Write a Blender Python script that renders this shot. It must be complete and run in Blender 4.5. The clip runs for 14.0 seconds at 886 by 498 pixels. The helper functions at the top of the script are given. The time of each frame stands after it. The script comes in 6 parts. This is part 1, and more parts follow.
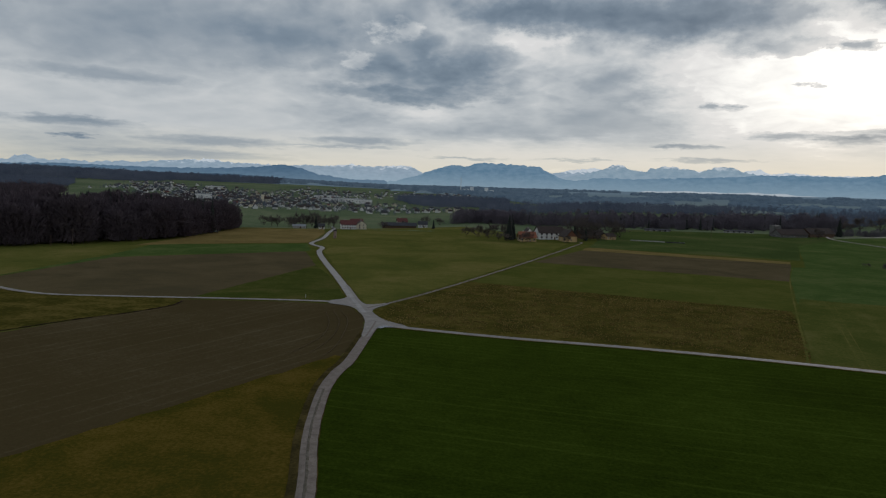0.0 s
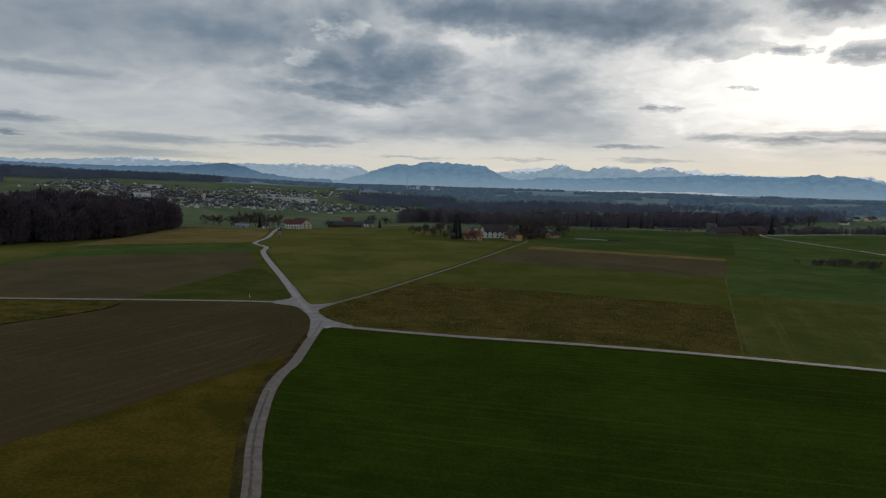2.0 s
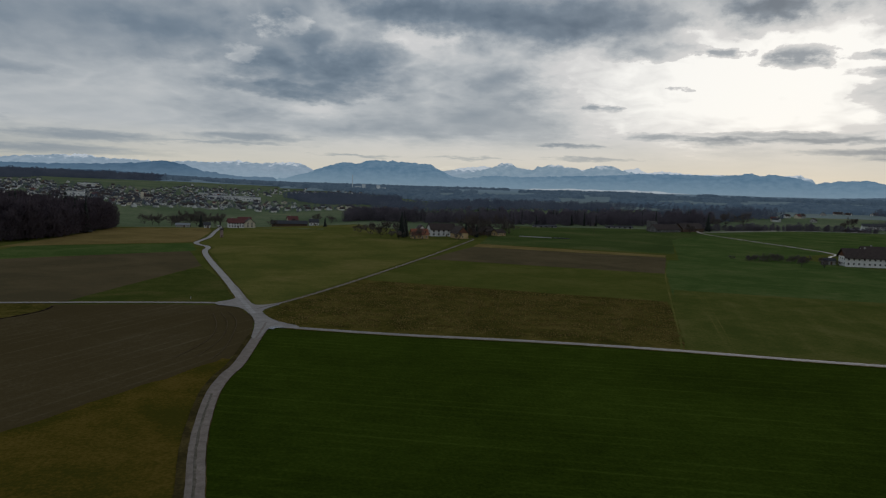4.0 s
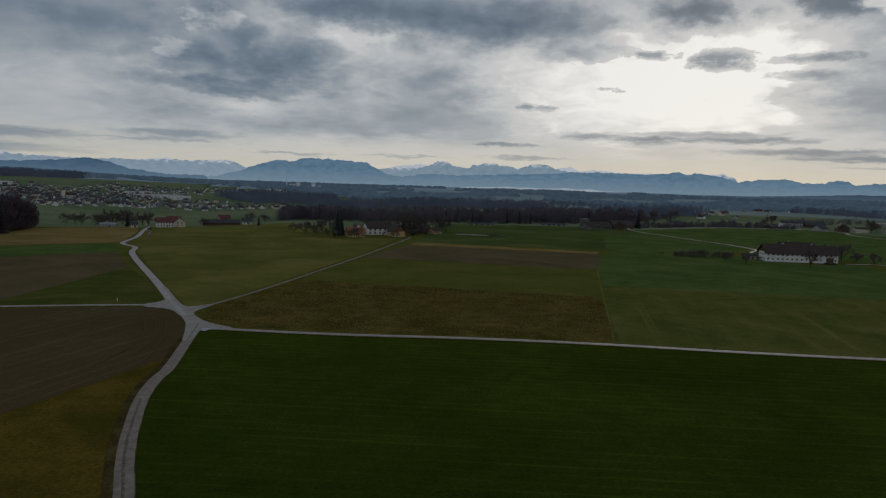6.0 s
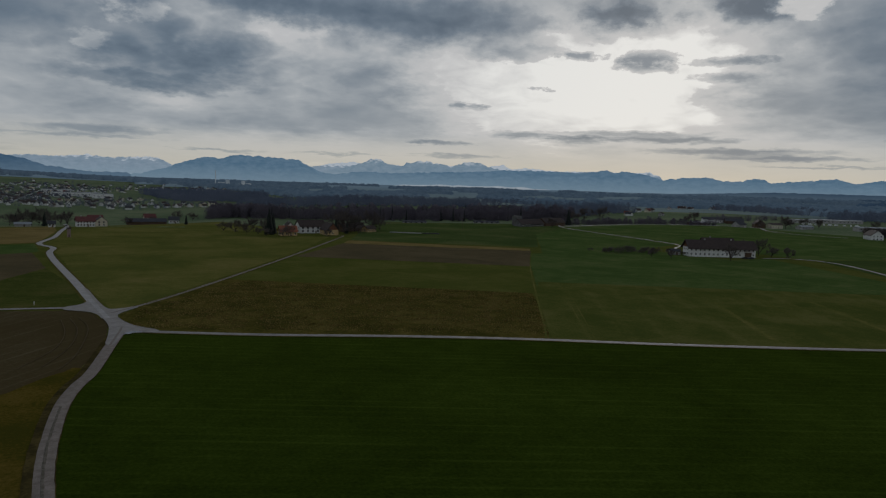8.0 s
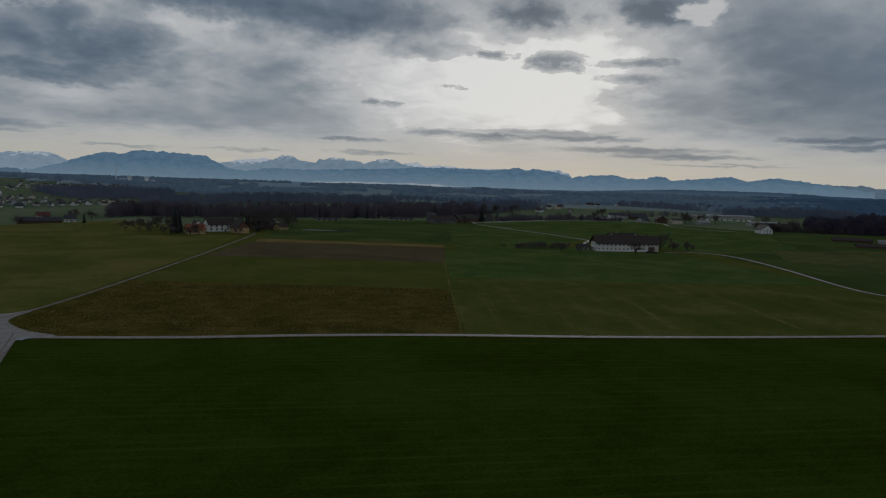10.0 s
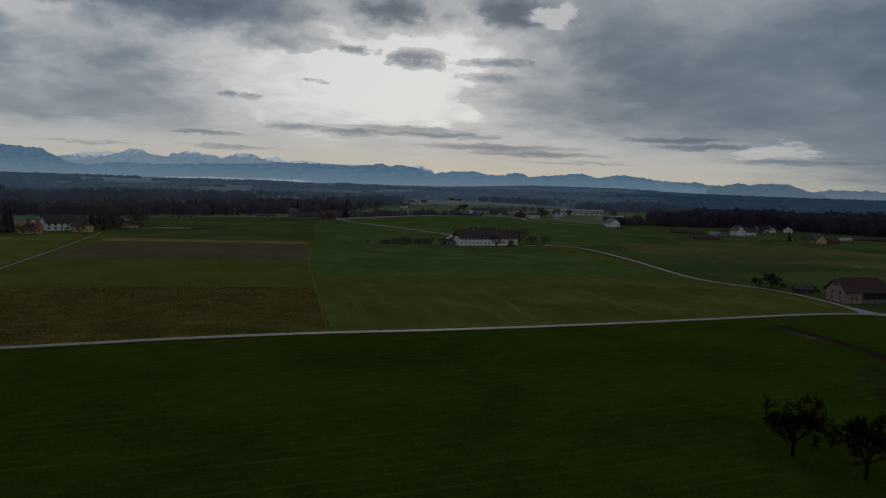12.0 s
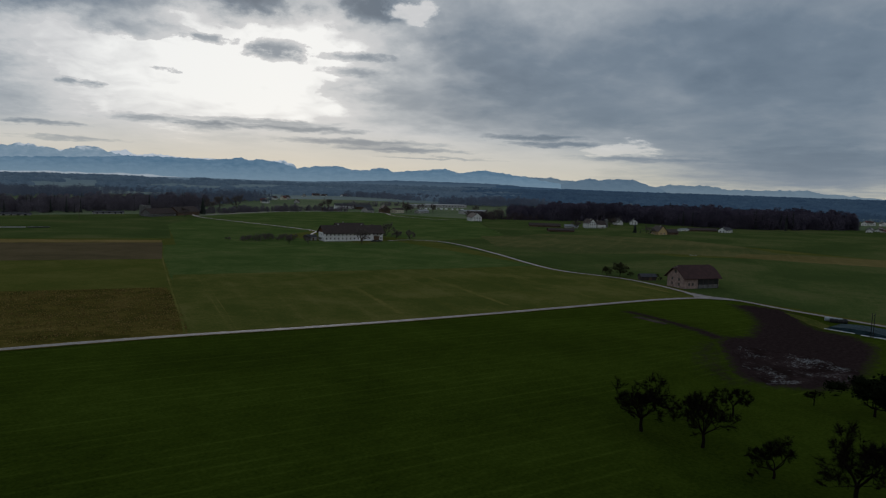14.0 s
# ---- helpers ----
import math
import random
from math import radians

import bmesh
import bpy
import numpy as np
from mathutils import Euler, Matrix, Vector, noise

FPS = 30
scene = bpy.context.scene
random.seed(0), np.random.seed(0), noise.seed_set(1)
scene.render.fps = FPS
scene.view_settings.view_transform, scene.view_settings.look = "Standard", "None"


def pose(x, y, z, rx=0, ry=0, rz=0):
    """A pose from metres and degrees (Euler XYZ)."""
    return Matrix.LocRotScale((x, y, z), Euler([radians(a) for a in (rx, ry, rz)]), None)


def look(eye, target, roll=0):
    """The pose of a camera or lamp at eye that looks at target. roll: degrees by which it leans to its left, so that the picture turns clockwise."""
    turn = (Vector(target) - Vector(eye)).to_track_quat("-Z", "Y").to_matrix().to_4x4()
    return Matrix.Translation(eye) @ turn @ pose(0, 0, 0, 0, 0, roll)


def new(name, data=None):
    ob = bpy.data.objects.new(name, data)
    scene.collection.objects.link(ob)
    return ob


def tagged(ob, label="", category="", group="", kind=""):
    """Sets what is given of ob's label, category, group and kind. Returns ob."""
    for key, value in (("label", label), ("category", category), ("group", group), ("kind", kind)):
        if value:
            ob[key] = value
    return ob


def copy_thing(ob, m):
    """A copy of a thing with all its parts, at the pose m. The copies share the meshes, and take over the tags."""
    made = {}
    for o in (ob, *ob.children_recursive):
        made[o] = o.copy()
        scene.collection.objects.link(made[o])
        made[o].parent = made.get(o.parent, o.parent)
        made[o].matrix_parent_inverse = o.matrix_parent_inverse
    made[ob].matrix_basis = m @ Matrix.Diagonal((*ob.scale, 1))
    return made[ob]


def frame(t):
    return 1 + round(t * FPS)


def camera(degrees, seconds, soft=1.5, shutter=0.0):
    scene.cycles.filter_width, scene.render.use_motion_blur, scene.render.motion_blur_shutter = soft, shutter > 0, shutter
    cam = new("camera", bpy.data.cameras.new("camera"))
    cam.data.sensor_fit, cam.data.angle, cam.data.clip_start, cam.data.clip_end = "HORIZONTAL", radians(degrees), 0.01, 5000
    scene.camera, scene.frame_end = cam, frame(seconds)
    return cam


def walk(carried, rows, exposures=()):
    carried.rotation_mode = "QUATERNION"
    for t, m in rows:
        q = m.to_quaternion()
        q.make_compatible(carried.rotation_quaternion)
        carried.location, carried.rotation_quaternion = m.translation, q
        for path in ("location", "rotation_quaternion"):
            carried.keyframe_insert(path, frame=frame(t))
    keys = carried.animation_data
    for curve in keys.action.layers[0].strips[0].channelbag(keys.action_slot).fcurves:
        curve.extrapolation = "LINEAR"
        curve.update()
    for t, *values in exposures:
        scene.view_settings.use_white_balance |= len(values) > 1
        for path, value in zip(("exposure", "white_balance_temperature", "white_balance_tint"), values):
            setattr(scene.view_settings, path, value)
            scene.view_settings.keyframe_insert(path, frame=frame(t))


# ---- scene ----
cam = camera(64.77, 14.0, soft=1.2)
# seconds, heading, tilt and lean in degrees
TURNS = [(0, 0.0, -5.17, 1.72), (0.5, 1.12, -5.155, 1.75), (1, 2.245, -5.145, 1.785), (1.5, 3.345, -5.13, 1.80), (2, 4.405, -5.12, 1.81), (2.5, 5.435, -5.125, 1.80), (5, 11.35, -5.09, 1.805),
         (5.5, 12.685, -5.085, 1.805), (6, 14.02, -5.10, 1.815), (6.5, 15.355, -5.115, 1.81), (7, 16.675, -5.107, 1.815), (7.5, 18.02, -5.11, 1.82), (7.7, 18.57, -5.11, 1.82),
         (9.8, 25.63, -5.13, 1.855), (10, 26.45, -5.135, 1.865), (10.5, 29.235, -5.122, 1.895), (11, 32.045, -5.108, 1.92), (11.5, 34.76, -5.108, 1.945), (12, 37.545, -5.118, 1.945),
         (12.5, 40.285, -5.128, 1.955), (13, 43.045, -5.135, 1.955), (13.5, 45.825, -5.15, 1.96), (14, 48.59, -5.15, 1.94)]
EYE = Vector((0, 0, 42))


def aim(yaw, tilt, lean):
    """The camera hovers on the spot and turns."""
    a, p = radians(yaw), radians(tilt)
    return look(EYE, EYE + Vector((math.cos(p) * math.sin(a), math.cos(p) * math.cos(a), math.sin(p))) * 100, lean)


walk(cam, [(t, aim(*turn)) for t, *turn in TURNS], [(0, 0.04, 6500, 10), (2.5, -0.05, 6470, 10), (5, -0.24, 6430, 10), (7.5, -0.43, 6380, 10), (10, -0.62, 6240, 10), (11, -0.68, 6220, 10), (12.5, -0.54, 6220, 10), (13, -0.45, 6240, 10), (14, -0.24, 6260, 10)])

# ---------------------------------------------------------------- sky and sun
SUN_BEARING, SUN_HEIGHT = 36.0, 16.0


def node(tree, kind, **values):
    n = tree.nodes.new(kind)
    for key, value in values.items():
        if key == "op":
            n.operation = value
        elif key == "gradient":
            n.gradient_type = value
        elif key == "noise_kind":
            n.noise_dimensions = value
        else:
            n.inputs[int(key[1:])].default_value = value
    return n


def wire(tree, *pairs):
    for a, b in pairs:
        tree.links.new(a, b)


def math_node(tree, op, a, b=None, c=None):
    n = tree.nodes.new("ShaderNodeMath")
    n.operation = op
    for i, v in enumerate((a, b, c)):
        if v is None:
            continue
        if isinstance(v, (int, float)):
            n.inputs[i].default_value = v
        else:
            tree.links.new(v, n.inputs[i])
    return n.outputs[0]


def ramp(tree, value, stops):
    n = tree.nodes.new("ShaderNodeValToRGB")
    e = n.color_ramp.elements
    while len(e) < len(stops):
        e.new(0.5)
    for i, (p, col) in enumerate(stops):
        e[i].position = p
        e[i].color = (*col, 1)
    tree.links.new(value, n.inputs[0])
    return n.outputs[0]


# Banks of cloud (+) and thin bright gaps (-): bearing, height, half-width and half-height in degrees, weight.
BANKS_EAST = [(-24, 11.5, 17, 5.5, 0.30), (-27, 1.8, 13, 2.4, 0.26), (-14.4, 11, 6, 3.2, 0.16), (-8.7, 12.2, 8, 4.5, 0.34), (-1, 8.9, 8.5, 3.4, 0.44), (6, 14, 10, 2.8, 0.46), (6.5, 11.6, 4.5, 1.8, -0.24),
              (-7.5, 5, 7, 1.6, 0.16), (6, 4.9, 9, 2.2, 0.18), (-2, 5.8, 3.5, 1.1, -0.12), (17, 12.9, 11, 3.2, 0.50), (25, 10.9, 5, 1.4, 0.30), (14.5, 6.8, 7, 4.2, 0.20), (13.7, 8.6, 4, 1.4, 0.14)]
BANKS_SOUTH = [(27, 8.0, 13, 5.5, -0.75), (36, 7.8, 9, 5, -0.40), (33.3, 13.5, 4.8, 1.8, 0.52), (26.8, 12.8, 2.5, 0.8, 0.30), (42, 13.7, 4.5, 2.0, 0.56), (50, 12.2, 7, 4, 0.26), (54, 8.2, 12, 5.0, 0.42), (43, 7.2, 4.5, 3, 0.20),
               (72, 9.5, 22, 10, 0.44), (66, 12.2, 11, 1.8, 0.10), (64, 5.3, 8, 2, 0.14), (46, 3.9, 9, 1.4, -0.12), (76, 3.0, 15, 2.8, 0.28), (80, 10, 14, 8, 0.16), (77, 1.0, 17, 2.8, 0.34), (10, 2.6, 18, 1.8, -0.14)]
# Heaps with crisper edges, and bright breaks between them.
HEAPS = [(-1.5, 8.4, 6, 1.9, 0.12), (-3, 7.1, 8.5, 0.9, 0.18), (5.5, 13.6, 6, 1.3, 0.14), (18, 12.9, 9, 2.2, 0.16), (25.5, 10.8, 3.6, 0.9, 0.18), (6.5, 11.6, 3.4, 1.0, -0.14), (-4.3, 12.2, 2.0, 1.0, -0.24), (-7.3, 9.7, 1.8, 0.8, -0.2), (33.3, 13.4, 3.6, 1.1, 0.22),
         (42.2, 13.5, 3.3, 1.2, 0.26), (45.6, 13.3, 2.4, 0.8, -0.5), (62.5, 3.3, 3.0, 0.7, -0.28)]
# Single streaks and puffs before them.
STREAKS_EAST = [(-26.2, 7.3, 8, 0.6, 0.16), (-28.4, 3.9, 5.5, 0.42, 0.28), (-27.7, 2.82, 1.4, 0.24, 0.32), (-17.8, 2.9, 7, 0.5, 0.22), (-19.7, 1.8, 9, 0.5, 0.18), (-7.2, 3.4, 6, 0.42, 0.24), (-8, 2.9, 6, 0.2, 0.2), (1.5, 2.3, 4.5, 0.16, 0.25), (11, 2.35, 4.5, 0.16, 0.25)]
STREAKS_SOUTH = [(34.0, 4.55, 7.0, 0.30, 0.42), (37.0, 4.1, 6.0, 0.36, 0.48), (31, 4.2, 4.0, 0.22, 0.30), (25.4, 4.3, 3.8, 0.36, 0.42), (18.8, 3.5, 3.4, 0.22, 0.35), (20, 2.5, 4.5, 0.22, 0.28), (30, 4.0, 2.6, 0.5, 0.36), (20.8, 6.55, 1.9, 0.36, 0.46), (29.9, 10.5, 1.9, 0.5, 0.52), (35, 9.95, 2.7, 1.0, 0.64),
                 (40.9, 9.9, 3.4, 0.36, 0.48), (40.7, 8.75, 3.6, 0.4, 0.36), (41.5, 3.25, 8, 0.32, 0.40), (45, 2.8, 7, 0.30, 0.42), (48, 2.2, 6, 0.14, 0.25), (55.5, 4.1, 5.0, 0.30, 0.36), (57.5, 3.6, 4.5, 0.26, 0.36), (26.5, 8, 1, 0.22, 0.32), (64, 2.6, 7, 0.3, 0.2)]
# Where the layer is broken and lumpy; elsewhere it is a smooth veil.
BROKEN = [(0, 10, 17, 8, 0.60), (19, 12, 12, 5, 0.50), (46, 11, 12, 8, 0.35)]


def make_sky():
    world = bpy.data.worlds.new("sky")
    scene.world = world
    world.use_nodes = True
    tree = world.node_tree
    tree.nodes.clear()
    coord = tree.nodes.new("ShaderNodeTexCoord").outputs["Generated"]
    sep = tree.nodes.new("ShaderNodeSeparateXYZ")
    tree.links.new(coord, sep.inputs[0])
    x, y, z = sep.outputs
    az = math_node(tree, "MULTIPLY", math_node(tree, "ARCTAN2", x, y), 180 / math.pi)
    el = math_node(tree, "MULTIPLY", math_node(tree, "ARCSINE", z), 180 / math.pi)
    # a layer of cloud that draws together into streaks towards the horizon
    flat = tree.nodes.new("ShaderNodeCombineXYZ")
    near = math_node(tree, "LOGARITHM", math_node(tree, "ADD", math_node(tree, "MAXIMUM", el, 0.0), 1.6), math.e)
    wire(tree, (math_node(tree, "DIVIDE", az, 9.0), flat.inputs[0]), (math_node(tree, "MULTIPLY", near, 2.6), flat.inputs[1]))
    big = node(tree, "ShaderNodeTexNoise", i2=1.0, i3=6.0, i4=0.46, i8=0.4)
    fine = node(tree, "ShaderNodeTexNoise", i2=3.4, i3=5.0, i4=0.52, i8=0.4)
    wire(tree, (flat.outputs[0], big.inputs[0]), (flat.outputs[0], fine.inputs[0]))
    # the same layer's drift bends the outlines of the banks
    polar = tree.nodes.new("ShaderNodeCombineXYZ")
    wire(tree, (az, polar.inputs[0]), (el, polar.inputs[1]))
    shift = node(tree, "ShaderNodeTexNoise", i2=1.7, i3=6.0, i4=0.60)
    tree.links.new(flat.outputs[0], shift.inputs[0])
    centred = node(tree, "ShaderNodeVectorMath", op="SUBTRACT")
    centred.inputs[1].default_value = (0.5, 0.5, 0.5)
    tree.links.new(shift.outputs["Color"], centred.inputs[0])
    reach = node(tree, "ShaderNodeVectorMath", op="MULTIPLY_ADD")
    reach.inputs[1].default_value = (9, 2.6, 0)
    wire(tree, (centred.outputs[0], reach.inputs[0]), (polar.outputs[0], reach.inputs[2]))
    # finer ragged edges
    wisps = node(tree, "ShaderNodeTexNoise", i2=5.0, i3=6.0, i4=0.6)
    tree.links.new(flat.outputs[0], wisps.inputs[0])
    off = node(tree, "ShaderNodeVectorMath", op="SUBTRACT")
    off.inputs[1].default_value = (0.5, 0.5, 0.5)
    tree.links.new(wisps.outputs["Color"], off.inputs[0])
    near_by = node(tree, "ShaderNodeVectorMath", op="MULTIPLY_ADD")
    near_by.inputs[1].default_value = (7, 0.85, 0)
    wire(tree, (off.outputs[0], near_by.inputs[0]), (polar.outputs[0], near_by.inputs[2]))
    frayed = node(tree, "ShaderNodeVectorMath", op="MULTIPLY_ADD")
    frayed.inputs[1].default_value = (3.6, 1.5, 0)
    wire(tree, (off.outputs[0], frayed.inputs[0]), (reach.outputs[0], frayed.inputs[2]))
    calm = math_node(tree, "MULTIPLY_ADD", math_node(tree, "MINIMUM", math_node(tree, "DIVIDE", math_node(tree, "MAXIMUM", el, 0.0), 8.0), 1.0), 0.7, 0.3)
    def blot(where, value, blots, crisp=0.0):
        """Adds soft round patches to a value; crisp: the share of the half-width over which the edge fades."""
        for a, h, w, k, weight in blots:
            place = node(tree, "ShaderNodeVectorMath", op="MULTIPLY_ADD")
            place.inputs[1].default_value = (1 / w, 1 / k, 0)
            place.inputs[2].default_value = (-a / w, -h / k, 0)
            tree.links.new(where, place.inputs[0])
            ball = node(tree, "ShaderNodeTexGradient", gradient="SPHERICAL")
            tree.links.new(place.outputs[0], ball.inputs[0])
            level = ball.outputs[1]
            if crisp:
                full = tree.nodes.new("ShaderNodeMath")
                full.operation, full.use_clamp = "MULTIPLY", True
                full.inputs[1].default_value = 1 / crisp
                tree.links.new(level, full.inputs[0])
                level = full.outputs[0]
            value = math_node(tree, "MULTIPLY_ADD", level, weight, value)
        return value

    total = math_node(tree, "MULTIPLY", math_node(tree, "SUBTRACT", big.outputs[0], 0.5), 0.95)
    total = math_node(tree, "MULTIPLY_ADD", math_node(tree, "SUBTRACT", fine.outputs[0], 0.5), 0.34, total)
    # rounded heaps with thin bright seams between them
    for scale, weight in ((1.25, 1.05), (2.7, 0.55), (6.0, 0.16)):
        heap = node(tree, "ShaderNodeTexNoise", i2=scale, i3=2.0, i4=0.5, i8=0.5)
        tree.links.new(flat.outputs[0], heap.inputs[0])
        total = math_node(tree, "MULTIPLY_ADD", math_node(tree, "SUBTRACT", math_node(tree, "ABSOLUTE", math_node(tree, "SUBTRACT", heap.outputs[0], 0.5)), 0.09), weight, total)
    total = math_node(tree, "MULTIPLY_ADD", math_node(tree, "MULTIPLY", total, calm), blot(polar.outputs[0], 0.30, BROKEN), 0.36)
    total = blot(frayed.outputs[0], total, BANKS_EAST + BANKS_SOUTH)
    total = blot(frayed.outputs[0], total, HEAPS, 0.45)
    # low down the layer thins out to a pale warm strip
    low = math_node(tree, "SUBTRACT", 1.0, math_node(tree, "MINIMUM", math_node(tree, "DIVIDE", math_node(tree, "MAXIMUM", el, 0.0), 4.2), 1.0))
    total = math_node(tree, "MULTIPLY_ADD", low, -0.26, total)
    total = math_node(tree, "MAXIMUM", total, math_node(tree, "MULTIPLY_ADD", fine.outputs[0], 0.22, 0.02))
    # where the veil before the sun is thinnest
    total = blot(reach.outputs[0], total, [(32.5, 8.2, 16, 6.5, -0.22), (39, 12.0, 5, 3.0, -0.16)])
    total = blot(near_by.outputs[0], total, STREAKS_EAST + STREAKS_SOUTH, 0.7)
    # overhead, out of view, a thick dark layer is added to dim the ground
    over = math_node(tree, "MINIMUM", math_node(tree, "DIVIDE", math_node(tree, "MAXIMUM", math_node(tree, "SUBTRACT", el, 14.0), 0.0), 14.0), 1.0)
    total = math_node(tree, "MULTIPLY_ADD", over, 0.24, total)
    cloud = ramp(tree, total, [(0.0, (1.05, 1.04, 1.0)), (0.12, (0.70, 0.70, 0.70)), (0.22, (0.645, 0.655, 0.660)), (0.36, (0.490, 0.522, 0.548)), (0.52, (0.328, 0.372, 0.418)), (0.72, (0.196, 0.250, 0.312)), (0.98, (0.108, 0.155, 0.213))])
    warm = tree.nodes.new("ShaderNodeMix")
    warm.data_type, warm.blend_type = "RGBA", "MULTIPLY"
    warm.inputs["B"].default_value = (1.0, 0.935, 0.76, 1)
    thin = math_node(tree, "MINIMUM", math_node(tree, "MAXIMUM", math_node(tree, "MULTIPLY_ADD", total, -3.0, 1.9), 0.0), 1.0)
    wire(tree, (math_node(tree, "MULTIPLY", low, thin), warm.inputs["Factor"]), (cloud, warm.inputs["A"]))
    layer = tree.nodes.new("ShaderNodeBackground")
    layer.inputs[1].default_value = 1.0
    tree.links.new(warm.outputs["Result"], layer.inputs[0])
    clear = tree.nodes.new("ShaderNodeTexSky")
    clear.sky_type, clear.sun_disc = "NISHITA", False
    clear.sun_elevation, clear.sun_rotation = radians(SUN_HEIGHT), radians(SUN_BEARING)
    clear_light = tree.nodes.new("ShaderNodeBackground")
    clear_light.inputs[1].default_value = 0.05
    tree.links.new(clear.outputs[0], clear_light.inputs[0])
    both = tree.nodes.new("ShaderNodeMixShader")
    both.inputs[0].default_value = 0.94
    out = tree.nodes.new("ShaderNodeOutputWorld")
    wire(tree, (clear_light.outputs[0], both.inputs[1]), (layer.outputs[0], both.inputs[2]), (both.outputs[0], out.inputs[0]))


make_sky()
sun = new("sun", bpy.data.lights.new("sun", "SUN"))
sun.data.energy, sun.data.angle, sun.data.color = 0.5, radians(12), (1.0, 0.94, 0.85)
sun.matrix_world = look((0, 0, 300), (-100 * math.sin(radians(SUN_BEARING)), -100 * math.cos(radians(SUN_BEARING)), 300 - 100 * math.tan(radians(SUN_HEIGHT))))


# ---------------------------------------------------------------- materials
def surface(name, one, two, size=1.0, rough=0.85, bump=0.3, depth=0.05, metal=0.0, speckle=0.35, spec=0.3):
    """Two tones mixed by broad stains and fine grain; size: metres of the broad stains."""
    m = bpy.data.materials.new(name)
    m.use_nodes = True
    tree = m.node_tree
    bsdf = tree.nodes["Principled BSDF"]
    coord = tree.nodes.new("ShaderNodeTexCoord").outputs["Object"]
    broad = node(tree, "ShaderNodeTexNoise", i2=1 / size, i3=5.0, i4=0.6)
    grain = node(tree, "ShaderNodeTexNoise", i2=9 / size, i3=4.0, i4=0.7)
    wire(tree, (coord, broad.inputs[0]), (coord, grain.inputs[0]))
    both = math_node(tree, "MULTIPLY_ADD", math_node(tree, "SUBTRACT", grain.outputs[0], 0.5), speckle * 2, broad.outputs[0])
    colour = ramp(tree, both, [(0.30, one), (0.70, two)])
    relief = node(tree, "ShaderNodeBump", i0=bump, i1=depth)
    wire(tree, (grain.outputs[0], relief.inputs["Height"]), (colour, bsdf.inputs["Base Color"]), (relief.outputs[0], bsdf.inputs["Normal"]))
    bsdf.inputs["Roughness"].default_value, bsdf.inputs["Metallic"].default_value = rough, metal
    bsdf.inputs["Specular IOR Level"].default_value = spec
    return m


def field(name, one, two, three, heading=None, period=3.0, rows=0.25, patch=28.0, grain=0.9, bump=0.5, tram=0.0, spec=0.0, spread=1.0, sharp=2.5, twist=1.6, even=1.0, steady=0.0, calm=1.0, sheen=None):
    """A field's sward or soil: broad patches, tufts, and drilled or mown rows along a heading (degrees from north, clockwise)."""
    m = bpy.data.materials.new(name)
    m.use_nodes = True
    tree = m.node_tree
    bsdf = tree.nodes["Principled BSDF"]
    coord = tree.nodes.new("ShaderNodeTexCoord").outputs["Object"]
    broad = node(tree, "ShaderNodeTexNoise", i2=1 / patch, i3=4.0, i4=0.55, i8=0.6)
    middle = node(tree, "ShaderNodeTexNoise", i2=1 / 5.0, i3=4.0, i4=0.6)
    tufts = node(tree, "ShaderNodeTexNoise", i2=1 / grain, i3=3.0, i4=0.7)
    wire(tree, (coord, broad.inputs[0]), (coord, middle.inputs[0]), (coord, tufts.inputs[0]))
    mixed = math_node(tree, "MULTIPLY_ADD", math_node(tree, "SUBTRACT", middle.outputs[0], 0.5), 0.5 * even, math_node(tree, "MULTIPLY_ADD", broad.outputs[0], calm, 0.5 - 0.5 * calm))
    mixed = math_node(tree, "MULTIPLY_ADD", math_node(tree, "SUBTRACT", tufts.outputs[0], 0.5), 0.95 * even, mixed)
    if heading is not None:
        turn = tree.nodes.new("ShaderNodeMapping")
        turn.inputs["Rotation"].default_value = (0, 0, radians(heading))
        tree.links.new(coord, turn.inputs[0])
        # rows come and go in long stretches
        along = tree.nodes.new("ShaderNodeMapping")
        along.inputs["Scale"].default_value = (0.35, 0.022, 1)
        tree.links.new(turn.outputs[0], along.inputs[0])
        fade = node(tree, "ShaderNodeTexNoise", i2=1.0, i3=3.0, i4=0.6)
        tree.links.new(along.outputs[0], fade.inputs[0])
        seen = math_node(tree, "MINIMUM", math_node(tree, "MAXIMUM", math_node(tree, "MULTIPLY_ADD", fade.outputs[0], 5.0, -2.0), steady), 1.5 - steady)
        for width, weight in ((period, rows), (period * 6.3, tram)):
            wave = node(tree, "ShaderNodeTexWave", i1=0.314 / width, i2=twist, i3=2.0, i4=0.35)
            tree.links.new(turn.outputs[0], wave.inputs[0])
            line = math_node(tree, "POWER", wave.outputs[1], sharp)
            mixed = math_node(tree, "MULTIPLY_ADD", math_node(tree, "MULTIPLY", line, seen), weight, mixed)
    colour = ramp(tree, mixed, [(0.52 - 0.16 * spread, one), (0.52, two), (min(1.0, 0.52 + 0.22 * spread), three)])
    relief = node(tree, "ShaderNodeBump", i0=bump, i1=0.25)
    wire(tree, (tufts.outputs[0], relief.inputs["Height"]), (colour, bsdf.inputs["Base Color"]), (relief.outputs[0], bsdf.inputs["Normal"]))
    bsdf.inputs["Roughness"].default_value, bsdf.inputs["Specular IOR Level"].default_value = 0.95, spec
    if sheen:
        bsdf.inputs["Sheen Weight"].default_value, bsdf.inputs["Sheen Tint"].default_value = sheen[0], (*sheen[1:], 1)
    return m


